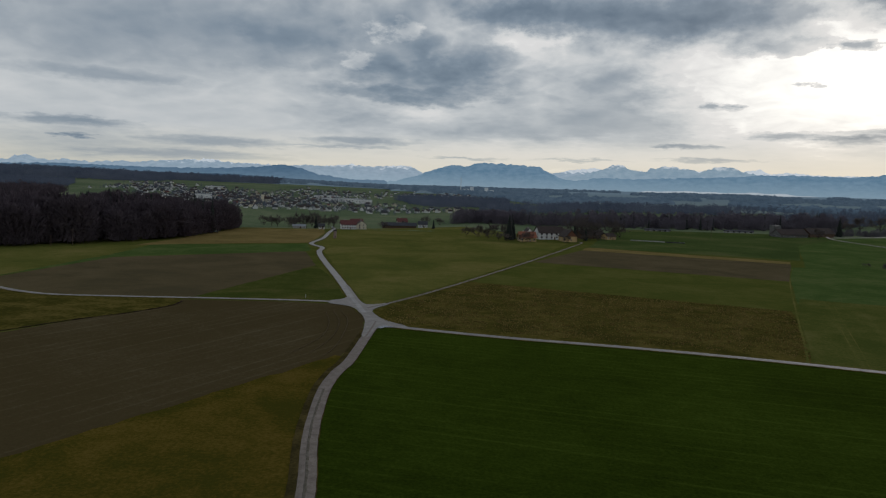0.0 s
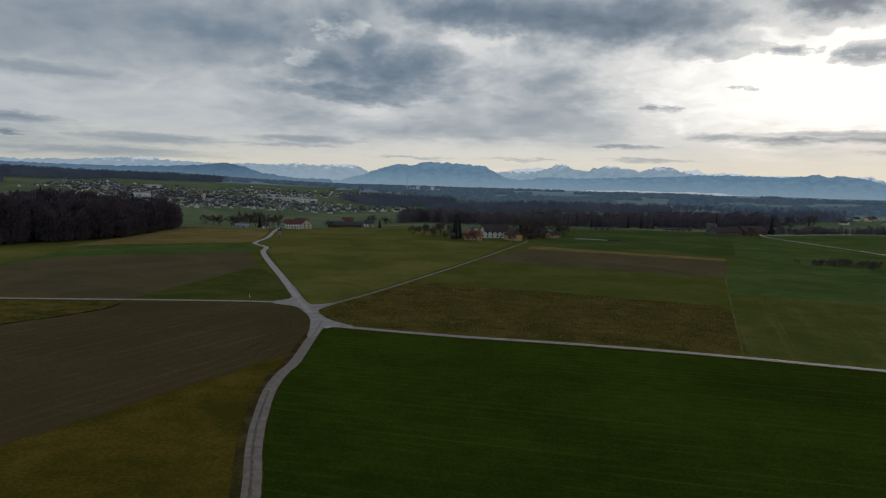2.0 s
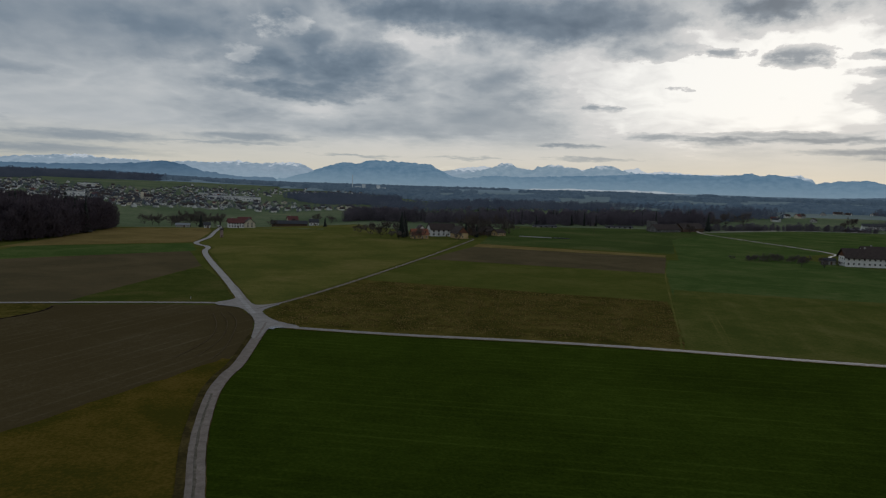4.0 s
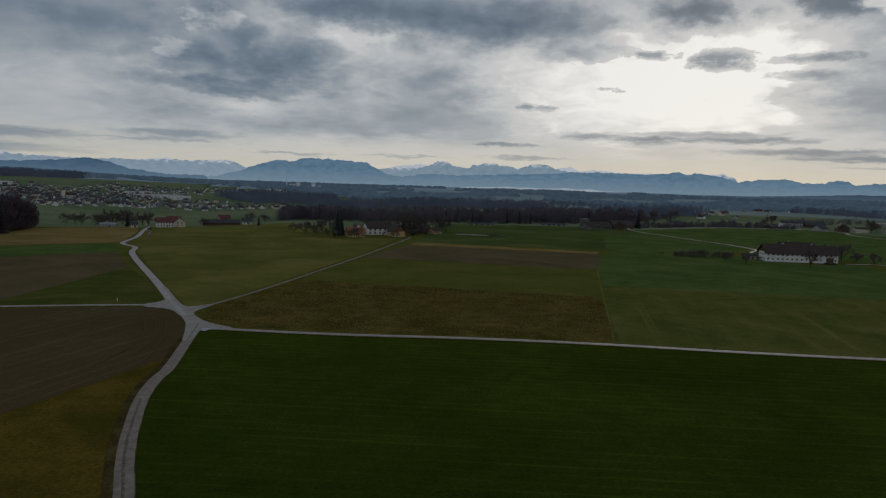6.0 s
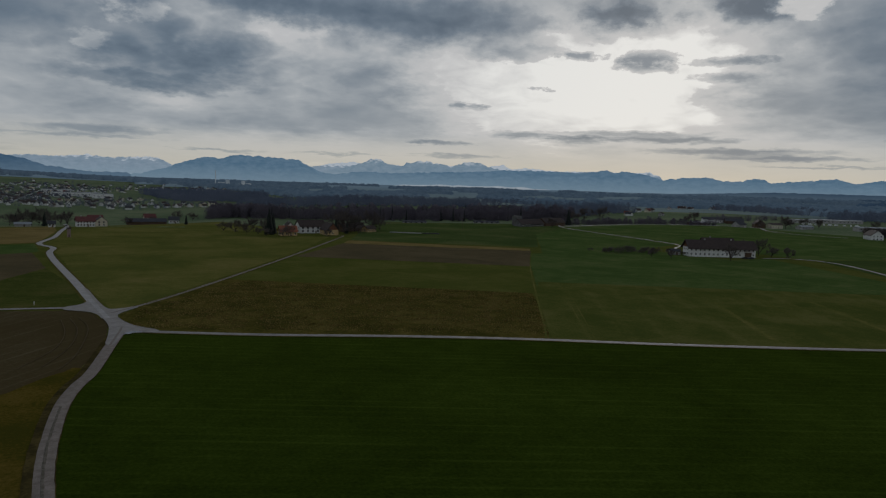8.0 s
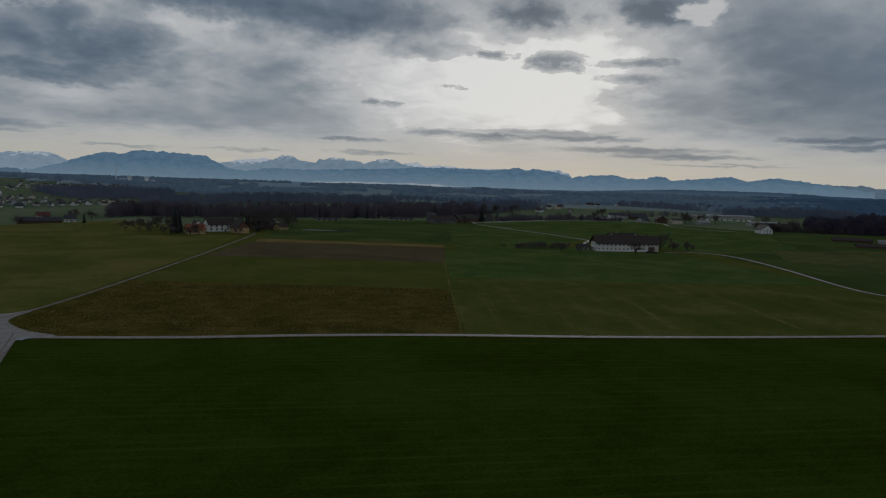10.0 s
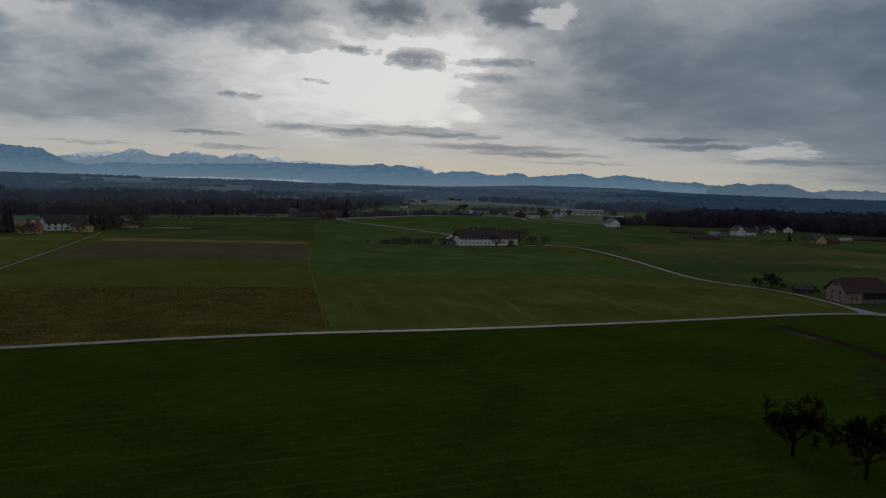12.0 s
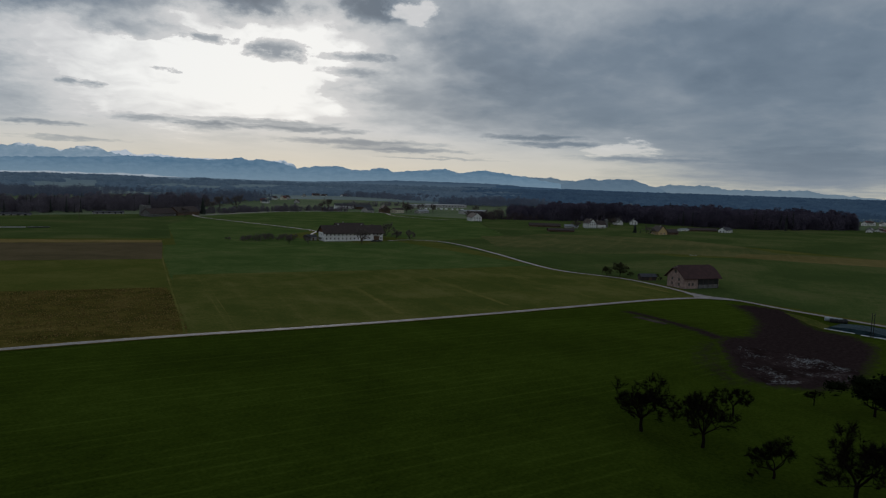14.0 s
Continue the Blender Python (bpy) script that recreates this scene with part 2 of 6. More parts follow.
def distance(name, one, two, size, glow, snow=None, line=0.0, air=None, low=30.0, high=120.0, across=False):
    """The far distance behind the place: a tone with haze painted in and a glow of its own, woods and slopes in it,
    paling towards its foot (or, across, towards the horizon).
    """
    m = bpy.data.materials.new(name)
    m.use_nodes = True
    tree = m.node_tree
    bsdf = tree.nodes["Principled BSDF"]
    coord = tree.nodes.new("ShaderNodeTexCoord").outputs["Object"]
    stretch = tree.nodes.new("ShaderNodeMapping")
    stretch.inputs["Scale"].default_value = (1, 1, 2.2)
    tree.links.new(coord, stretch.inputs[0])
    broad = node(tree, "ShaderNodeTexNoise", i2=1 / size, i3=7.0, i4=0.62)
    tree.links.new(stretch.outputs[0], broad.inputs[0])
    colour = ramp(tree, broad.outputs[0], [(0.36, one), (0.64, two)])
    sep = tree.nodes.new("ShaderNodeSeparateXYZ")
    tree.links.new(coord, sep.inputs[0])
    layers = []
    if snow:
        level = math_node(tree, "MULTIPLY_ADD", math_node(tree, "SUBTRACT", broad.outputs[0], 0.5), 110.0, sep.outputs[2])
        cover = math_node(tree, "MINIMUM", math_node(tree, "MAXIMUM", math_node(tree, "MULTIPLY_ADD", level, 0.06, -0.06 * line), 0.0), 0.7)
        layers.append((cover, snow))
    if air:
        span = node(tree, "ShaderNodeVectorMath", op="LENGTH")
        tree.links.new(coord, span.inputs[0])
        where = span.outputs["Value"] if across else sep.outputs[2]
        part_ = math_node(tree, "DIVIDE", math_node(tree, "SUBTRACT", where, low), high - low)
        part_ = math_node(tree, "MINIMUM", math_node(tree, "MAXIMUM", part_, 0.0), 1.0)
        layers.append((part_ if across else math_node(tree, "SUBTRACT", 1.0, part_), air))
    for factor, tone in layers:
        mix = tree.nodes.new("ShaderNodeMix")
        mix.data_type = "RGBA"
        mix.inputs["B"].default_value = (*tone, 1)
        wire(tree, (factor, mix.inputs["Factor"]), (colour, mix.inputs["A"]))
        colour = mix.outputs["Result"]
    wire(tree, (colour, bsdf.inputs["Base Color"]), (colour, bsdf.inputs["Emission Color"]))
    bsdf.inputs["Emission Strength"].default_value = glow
    bsdf.inputs["Roughness"].default_value, bsdf.inputs["Specular IOR Level"].default_value = 1.0, 0.0
    return m


GRASS_NEAR = field("young winter cereal", (0.009, 0.016, 0.0015), (0.020, 0.033, 0.003), (0.038, 0.057, 0.007), 107, 3.2, 0.19, patch=40, grain=0.7, spread=1.4, sharp=6.0, twist=0.5, even=0.8, steady=0.25, calm=0.6, sheen=(0.07, 0.34, 0.46, 0.08))
GRASS_ORCHARD = field("old orchard grass", (0.009, 0.016, 0.0015), (0.021, 0.034, 0.003), (0.038, 0.057, 0.007), patch=40, grain=0.7, spread=1.4, even=0.8, calm=0.6, sheen=(0.07, 0.34, 0.46, 0.08))
GRASS_OLIVE = field("olive winter meadow", (0.084, 0.092, 0.022), (0.115, 0.112, 0.028), (0.165, 0.138, 0.045), patch=45, even=0.8)
GRASS_ROADSIDE = field("brownish olive roadside grass", (0.052, 0.048, 0.008), (0.080, 0.060, 0.010), (0.116, 0.079, 0.017), patch=18, grain=0.7, even=1.0)
GRASS_FAN = field("mown olive meadow", (0.064, 0.077, 0.017), (0.087, 0.093, 0.022), (0.122, 0.116, 0.035), 24, 11.0, 0.10, even=0.8)
# Green of the farther fields, with a little distance haze put into it.
GRASS_GREEN = field("green sward with blue haze tint", (0.052, 0.083, 0.022), (0.069, 0.103, 0.028), (0.102, 0.120, 0.041), 70, 4.0, 0.08)
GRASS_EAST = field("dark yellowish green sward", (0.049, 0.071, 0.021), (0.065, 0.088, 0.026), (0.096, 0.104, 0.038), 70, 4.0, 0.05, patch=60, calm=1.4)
GRASS_STRAW = field("straw coloured stubble", (0.145, 0.108, 0.040), (0.185, 0.136, 0.050), (0.225, 0.160, 0.066), 62, 3.5, 0.10)
GRASS_DIM = field("olive far sward", (0.064, 0.078, 0.027), (0.090, 0.096, 0.034), (0.135, 0.120, 0.048), 70, 14.0, 0.10, patch=70)
GRASS_PALE = field("pale withered sward", (0.104, 0.090, 0.032), (0.132, 0.108, 0.040), (0.165, 0.130, 0.052), 70, 14.0, 0.10, patch=60)
GRASS_DULL = field("dull green sward", (0.046, 0.060, 0.013), (0.066, 0.074, 0.017), (0.096, 0.088, 0.028), 70, 4.0, 0.08, patch=30)
SOIL = field("ploughed brown soil", (0.062, 0.046, 0.021), (0.073, 0.054, 0.025), (0.116, 0.092, 0.054), 29, 4.0, 0.18, patch=60, tram=0.05, spread=1.9, sharp=10.0, twist=0.35, even=0.6, calm=0.6)
SOIL_PALE = surface("pale dried soil", (0.072, 0.053, 0.028), (0.112, 0.086, 0.052), 1.0, 0.95, 0.4, 0.03, spec=0.0)
SOIL_OLIVE = field("thin sward over brown soil", (0.082, 0.066, 0.036), (0.100, 0.077, 0.041), (0.122, 0.094, 0.052), 60, 3.2, 0.08, even=0.7)
SWARD_THIN = field("thin olive green sward", (0.070, 0.080, 0.017), (0.088, 0.093, 0.021), (0.112, 0.108, 0.030), 60, 3.2, 0.06)
SCRUB = field("withered rough grass", (0.050, 0.046, 0.010), (0.080, 0.066, 0.015), (0.126, 0.096, 0.027), 106, 9.0, 0.10, patch=14, grain=1.3, bump=0.9)
MUD = field("trampled wet mud", (0.018, 0.0118, 0.0115), (0.026, 0.0172, 0.017), (0.039, 0.027, 0.026), patch=9, grain=0.7, bump=1.0)
VERGE = field("trodden grass verge", (0.070, 0.064, 0.017), (0.096, 0.080, 0.024), (0.128, 0.100, 0.034), patch=6, grain=0.6)
VERGE_BROWN = field("brown worn verge", (0.040, 0.032, 0.013), (0.060, 0.046, 0.017), (0.088, 0.066, 0.024), patch=5, grain=0.6)
PALE_CLAY = field("pale bare clay", (0.040, 0.032, 0.026), (0.058, 0.047, 0.038), (0.082, 0.068, 0.056), patch=4, grain=0.6)
DIRT = surface("brown track gravel", (0.118, 0.096, 0.080), (0.215, 0.180, 0.150), 2.2, 0.9, 0.5, 0.03)
GRAVEL = surface("pale packed gravel", (0.130, 0.102, 0.083), (0.230, 0.188, 0.160), 1.5, 0.9, 0.5, 0.03, speckle=0.5)
ASPHALT = surface("pale worn asphalt", (0.170, 0.146, 0.130), (0.268, 0.238, 0.220), 3.0, 0.72, 0.15, 0.01, spec=0.4)
# A lighter copy of ASPHALT.
ASPHALT_PALE = surface("lighter pale asphalt", (0.215, 0.194, 0.182), (0.335, 0.310, 0.295), 3.0, 0.72, 0.15, 0.01, spec=0.4)
CENTRE = surface("grassy middle strip", (0.060, 0.050, 0.030), (0.155, 0.130, 0.105), 0.9, 0.95, 0.7, 0.05, speckle=0.6)
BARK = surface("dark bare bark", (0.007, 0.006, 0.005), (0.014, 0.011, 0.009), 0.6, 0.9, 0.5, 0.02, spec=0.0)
BARK_GREY = surface("grey brown bark", (0.046, 0.038, 0.036), (0.082, 0.068, 0.062), 0.6, 0.9, 0.5, 0.02, spec=0.0)
TWIGS_BROWN = surface("brown garden twigs", (0.100, 0.084, 0.078), (0.180, 0.150, 0.136), 6.0, 0.95, 0.2, spec=0.0, speckle=0.12)
TWIGS_OLIVE = surface("olive brown twigs with mistletoe", (0.042, 0.044, 0.022), (0.070, 0.070, 0.036), 5.0, 0.95, 0.2, spec=0.0)
# Bluer than TWIGS: haze over the eastern wood is put into the colour.
TWIGS_WOOD = surface("winter twigs tinted by haze", (0.048, 0.042, 0.064), (0.118, 0.100, 0.134), 16.0, 0.95, 0.2, spec=0.0, speckle=0.12)
# Paler than TWIGS: distance haze is put into the twig colour.
TWIGS_HAZED = surface("hazy bare twigs", (0.098, 0.086, 0.106), (0.175, 0.152, 0.178), 14.0, 0.95, 0.2, spec=0.0, speckle=0.12)
# Much darker than the other twigs.
TWIGS_DARK = surface("near-black twigs", (0.006, 0.005, 0.004), (0.012, 0.010, 0.007), 3.0, 0.95, 0.2, spec=0.0)
TWIGS = surface("bare winter twigs", (0.058, 0.045, 0.054), (0.120, 0.096, 0.108), 9.0, 0.95, 0.2, spec=0.0, speckle=0.12)
NEEDLES = surface("dark conifer needles", (0.019, 0.026, 0.023), (0.036, 0.044, 0.038), 2.0, 0.9, 0.3)
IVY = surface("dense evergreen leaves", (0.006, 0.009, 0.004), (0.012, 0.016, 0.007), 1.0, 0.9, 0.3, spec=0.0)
PLASTER = surface("white lime plaster", (0.62, 0.61, 0.60), (0.76, 0.75, 0.74), 2.5, 0.9, 0.15, 0.01, speckle=0.2)
BARN_TILES = surface("dark reddish barn tiles", (0.030, 0.012, 0.012), (0.062, 0.026, 0.024), 1.6, 0.8, 0.5, 0.04)
PLASTER_CREAM = surface("cream plaster", (0.56, 0.50, 0.38), (0.68, 0.62, 0.48), 2.5, 0.9, 0.15, 0.01, speckle=0.2)
PLASTER_YELLOW = surface("ochre plaster", (0.43, 0.30, 0.14), (0.53, 0.38, 0.19), 2.5, 0.9, 0.15, 0.01, speckle=0.2)
PLASTER_GREY = surface("grey wall plaster", (0.30, 0.29, 0.28), (0.42, 0.41, 0.39), 2.5, 0.9, 0.2, 0.01)
STONE_PINK = surface("weathered pinkish masonry", (0.17, 0.115, 0.100), (0.36, 0.265, 0.235), 1.1, 0.9, 0.7, 0.05, speckle=0.5)
TIMBER = surface("brown weathered timber", (0.075, 0.045, 0.028), (0.13, 0.080, 0.050), 1.2, 0.8, 0.4, 0.02)
TIMBER_RED = surface("reddish stained timber", (0.12, 0.050, 0.030), (0.19, 0.085, 0.050), 1.2, 0.8, 0.4, 0.02)
ROOF_BROWN = surface("dark brown roof tiles", (0.032, 0.021, 0.018), (0.060, 0.041, 0.035), 1.6, 0.8, 0.5, 0.04)
ROOF_RED = surface("red clay roof tiles", (0.092, 0.028, 0.026), (0.145, 0.047, 0.042), 1.6, 0.8, 0.5, 0.04)
ROOF_ORANGE = surface("orange clay roof tiles", (0.20, 0.065, 0.036), (0.30, 0.105, 0.055), 1.6, 0.8, 0.5, 0.04)
ROOF_GREY = surface("grey slate roof", (0.034, 0.034, 0.040), (0.064, 0.064, 0.072), 1.6, 0.9, 0.4, 0.03)
ROOF_METAL = surface("pale sheet metal roof", (0.19, 0.20, 0.215), (0.28, 0.29, 0.305), 5.0, 0.5, 0.1, 0.01, metal=0.3)
CONCRETE = surface("stained concrete", (0.24, 0.235, 0.225), (0.36, 0.35, 0.335), 2.0, 0.85, 0.3, 0.02)
CONCRETE_DARK = surface("dark weathered concrete", (0.085, 0.083, 0.082), (0.16, 0.155, 0.15), 2.0, 0.85, 0.3, 0.02)
GLASS = surface("dark window glass", (0.015, 0.017, 0.020), (0.028, 0.030, 0.034), 1.0, 0.2, 0.0, spec=0.2)
FRAME = surface("white window frame", (0.60, 0.59, 0.57), (0.70, 0.69, 0.67), 0.5, 0.6, 0.1, 0.005)
TARP = surface("dark teal silage sheet", (0.010, 0.024, 0.030), (0.032, 0.058, 0.070), 2.0, 0.8, 0.8, 0.10, spec=0.08)
WRAP = surface("pale bale wrap", (0.24, 0.28, 0.30), (0.36, 0.41, 0.43), 0.8, 0.5, 0.4, 0.04, spec=0.5)
WHITE_EDGE = surface("white sandbag cloth", (0.66, 0.66, 0.65), (0.78, 0.78, 0.77), 0.6, 0.8, 0.4, 0.03)
PAINT_DARK = surface("dark vehicle paint", (0.020, 0.022, 0.026), (0.035, 0.037, 0.042), 1.0, 0.3, 0.0, spec=0.5)
RUBBER = surface("black rubber and barn shade", (0.014, 0.014, 0.014), (0.026, 0.026, 0.026), 0.3, 0.8, 0.2)
PUDDLE = surface("standing water on mud", (0.020, 0.018, 0.018), (0.035, 0.032, 0.032), 0.8, 0.14, 0.15, 0.01, spec=0.6)
# Tones of the far distance: blue haze is painted in and they glow.
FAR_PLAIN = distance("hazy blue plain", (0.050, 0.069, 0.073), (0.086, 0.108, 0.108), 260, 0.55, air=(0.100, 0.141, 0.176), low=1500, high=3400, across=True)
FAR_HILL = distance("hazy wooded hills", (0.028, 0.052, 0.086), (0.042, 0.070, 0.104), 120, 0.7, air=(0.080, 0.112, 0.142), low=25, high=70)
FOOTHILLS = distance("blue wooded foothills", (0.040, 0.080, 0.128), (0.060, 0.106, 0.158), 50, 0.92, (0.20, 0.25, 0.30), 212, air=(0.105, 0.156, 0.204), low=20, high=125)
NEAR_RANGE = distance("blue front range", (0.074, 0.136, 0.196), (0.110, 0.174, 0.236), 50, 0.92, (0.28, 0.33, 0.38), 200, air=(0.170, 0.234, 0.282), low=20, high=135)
# Woods with haze put into their own colour and a glow added.
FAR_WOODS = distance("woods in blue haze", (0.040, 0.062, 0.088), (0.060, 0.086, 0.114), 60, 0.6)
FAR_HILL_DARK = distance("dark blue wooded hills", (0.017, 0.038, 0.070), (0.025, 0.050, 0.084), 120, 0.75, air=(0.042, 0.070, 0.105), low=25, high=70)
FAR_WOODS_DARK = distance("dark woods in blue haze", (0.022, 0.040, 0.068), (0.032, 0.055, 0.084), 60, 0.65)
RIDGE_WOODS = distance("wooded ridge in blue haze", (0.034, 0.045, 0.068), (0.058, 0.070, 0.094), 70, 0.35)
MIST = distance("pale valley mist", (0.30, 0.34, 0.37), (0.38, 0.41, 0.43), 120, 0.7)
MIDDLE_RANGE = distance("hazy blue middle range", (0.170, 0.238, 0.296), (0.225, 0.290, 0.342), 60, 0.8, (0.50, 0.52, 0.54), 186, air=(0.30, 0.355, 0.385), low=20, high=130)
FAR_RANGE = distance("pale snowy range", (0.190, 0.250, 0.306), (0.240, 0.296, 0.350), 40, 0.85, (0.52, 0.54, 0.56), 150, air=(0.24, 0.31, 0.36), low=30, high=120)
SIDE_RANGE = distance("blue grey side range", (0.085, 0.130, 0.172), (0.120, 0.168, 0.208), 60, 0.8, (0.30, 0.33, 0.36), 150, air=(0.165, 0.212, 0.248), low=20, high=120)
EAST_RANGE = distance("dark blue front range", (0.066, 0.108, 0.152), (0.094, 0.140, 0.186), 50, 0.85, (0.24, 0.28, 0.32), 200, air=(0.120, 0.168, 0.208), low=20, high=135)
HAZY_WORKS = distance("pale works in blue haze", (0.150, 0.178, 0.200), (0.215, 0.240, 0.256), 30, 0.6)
# Paled and greyed: haze over the far meadows is put into the colour.
MEADOWS = field("country of small fields, haze-tinted", (0.094, 0.124, 0.068), (0.130, 0.160, 0.088), (0.184, 0.192, 0.118), patch=160, grain=4)


def wet_mud():
    """Mud whose puddled ruts shine in streaks."""
    m = MUD.copy()
    m.name = "rutted mud with standing water"
    tree = m.node_tree
    bsdf = tree.nodes["Principled BSDF"]
    coord = tree.nodes.new("ShaderNodeTexCoord").outputs["Object"]
    turn = tree.nodes.new("ShaderNodeMapping")
    turn.inputs["Rotation"].default_value = (0, 0, radians(20))
    turn.inputs["Scale"].default_value = (1.5, 1.1, 1)
    ruts = node(tree, "ShaderNodeTexNoise", i2=1.0, i3=6.0, i4=0.72)
    pools = node(tree, "ShaderNodeTexNoise", i2=0.10, i3=3.0, i4=0.6)
    wire(tree, (coord, turn.inputs[0]), (turn.outputs[0], ruts.inputs[0]), (coord, pools.inputs[0]))
    wet = math_node(tree, "MULTIPLY_ADD", math_node(tree, "SUBTRACT", pools.outputs[0], 0.5), 0.9, ruts.outputs[0])
    wet = math_node(tree, "MINIMUM", math_node(tree, "MAXIMUM", math_node(tree, "MULTIPLY_ADD", wet, 9.0, -5.25), 0.0), 1.0)
    wire(tree, (math_node(tree, "MULTIPLY", wet, 0.6), bsdf.inputs["Specular IOR Level"]), (math_node(tree, "MULTIPLY_ADD", wet, -0.68, 0.92), bsdf.inputs["Roughness"]))
    return m


WET_MUD = wet_mud()


def mud_in_grass():
    """Cereal trodden into mud: the painted-on cover of each patch says how much of the sward is gone, and tufts break its edge."""
    m = GRASS_NEAR.copy()
    m.name = "cereal trodden into mud"
    tree = m.node_tree
    bsdf = tree.nodes["Principled BSDF"]
    green = bsdf.inputs["Base Color"].links[0].from_socket
    coord = tree.nodes.new("ShaderNodeTexCoord").outputs["Object"]
    cover = tree.nodes.new("ShaderNodeAttribute")
    cover.attribute_name = "cover"
    tufts = node(tree, "ShaderNodeTexNoise", i2=0.45, i3=5.0, i4=0.65)
    clods = node(tree, "ShaderNodeTexNoise", i2=0.9, i3=5.0, i4=0.7)
    wire(tree, (coord, tufts.inputs[0]), (coord, clods.inputs[0]))
    brown = ramp(tree, clods.outputs[0], [(0.34, (0.018, 0.0118, 0.0115)), (0.5, (0.026, 0.0172, 0.017)), (0.7, (0.039, 0.027, 0.026))])
    worn = math_node(tree, "MULTIPLY_ADD", math_node(tree, "SUBTRACT", tufts.outputs[0], 0.5), 1.5, cover.outputs["Fac"])
    worn = math_node(tree, "MINIMUM", math_node(tree, "MAXIMUM", math_node(tree, "MULTIPLY_ADD", worn, 1.7, -0.35), 0.0), 1.0)
    mix = tree.nodes.new("ShaderNodeMix")
    mix.data_type = "RGBA"
    wire(tree, (worn, mix.inputs["Factor"]), (green, mix.inputs["A"]), (brown, mix.inputs["B"]), (mix.outputs["Result"], bsdf.inputs["Base Color"]))
    tree.links.new(math_node(tree, "MULTIPLY_ADD", worn, -0.07, 0.07), bsdf.inputs["Sheen Weight"])
    return m


MUD_IN_GRASS = mud_in_grass()
# Lie of the land: heights by bearing (rows) and distance from the plateau's middle (columns), in metres.
BEARINGS = [-60, -32, -20, -12, -5, 3, 15, 28, 45]
RANGES = [640, 760, 950, 1250, 1600, 2100, 2800, 3600, 5000]
HEIGHTS = ["0 0 -2 3 8 18 44 52 60", "0 0 -2 3 8 18 44 52 60", "0 0 -3 -3 3 16 30 40 50", "0 -5 -8 -7 -5 5 24 38 48", "0 -4 -8 -9 -7 2 16 28 42",
           "0 0 -4 -5 -2 5 16 28 42", "0 0 0 4 6 10 18 28 42", "0 0 3 6 8 11 18 28 42", "0 0 0 2 8 14 20 28 42"]
HEIGHTS = [[float(v) for v in row.split()] for row in HEIGHTS]


def profile(row, r):
    if r <= RANGES[0]:
        return 0.0
    for i in range(len(RANGES) - 1):
        if r <= RANGES[i + 1]:
            return row[i] + (row[i + 1] - row[i]) * (r - RANGES[i]) / (RANGES[i + 1] - RANGES[i])
    return row[-1]


def land(x, y):
    r = math.hypot(x, y)
    if r <= RANGES[0]:
        return 0.0
    a = math.degrees(math.atan2(x, y))
    if a <= BEARINGS[0] or a >= BEARINGS[-1]:
        return profile(HEIGHTS[0 if a <= BEARINGS[0] else -1], r)
    i = max(k for k in range(len(BEARINGS)) if BEARINGS[k] <= a)
    f = (a - BEARINGS[i]) / (BEARINGS[i + 1] - BEARINGS[i])
    f = f * f * (3 - 2 * f)
    return profile(HEIGHTS[i], r) * (1 - f) + profile(HEIGHTS[i + 1], r) * f


# ---------------------------------------------------------------- mesh helpers
def quick_mesh(name, verts, tris, material):
    """A mesh from arrays of corners and triangles."""
    me = bpy.data.meshes.new(name)
    verts, tris = np.asarray(verts, dtype=np.float32), np.asarray(tris, dtype=np.int32)
    me.vertices.add(len(verts))
    me.vertices.foreach_set("co", verts.ravel())
    me.loops.add(tris.size)
    me.loops.foreach_set("vertex_index", tris.ravel())
    me.polygons.add(len(tris))
    me.polygons.foreach_set("loop_start", np.arange(0, tris.size, 3, dtype=np.int32))
    me.update(calc_edges=True)
    me.materials.append(material)
    return me


def part(name, bm, material, parent, label=""):
    """Links a bmesh, or a finished mesh, as one object under a thing or a part."""
    if isinstance(bm, bpy.types.Mesh):
        me = bm
    else:
        me = bpy.data.meshes.new(name)
        bmesh.ops.recalc_face_normals(bm, faces=bm.faces)
        bm.to_mesh(me)
        bm.free()
        me.materials.append(material)
    ob = new(name, me)
    ob.parent = parent
    return tagged(ob, label)


def thing(name, m, label, category, group="", kind=""):
    ob = new(name)
    ob.empty_display_size = 0.5
    ob.matrix_world = m
    return tagged(ob, label, category, group, kind)


def whole(name, bm, material, label, category, group="", kind="", m=None):
    """A thing that is one mesh."""
    ob = part(name, bm, material, None, label)
    if m is not None:
        ob.matrix_world = m
    return tagged(ob, label, category, group, kind)


def box(bm, x0, x1, y0, y1, z0, z1, bevel=0.0):
    v = [bm.verts.new((x, y, z)) for x in (x0, x1) for y in (y0, y1) for z in (z0, z1)]
    faces = [bm.faces.new([v[i] for i in q]) for q in ((0, 1, 3, 2), (4, 6, 7, 5), (0, 4, 5, 1), (2, 3, 7, 6), (0, 2, 6, 4), (1, 5, 7, 3))]
    if bevel:
        bmesh.ops.bevel(bm, geom=list({e for f in faces for e in f.edges}), offset=bevel, segments=1, affect="EDGES")


def prism(bm, outline, x0, x1):
    """An outline in y and z, drawn out from x0 to x1."""
    a, b = [bm.verts.new((x0, y, z)) for y, z in outline], [bm.verts.new((x1, y, z)) for y, z in outline]
    bm.faces.new(a[::-1])
    bm.faces.new(b)
    for i in range(len(outline)):
        j = (i + 1) % len(outline)
        bm.faces.new((a[i], a[j], b[j], b[i]))


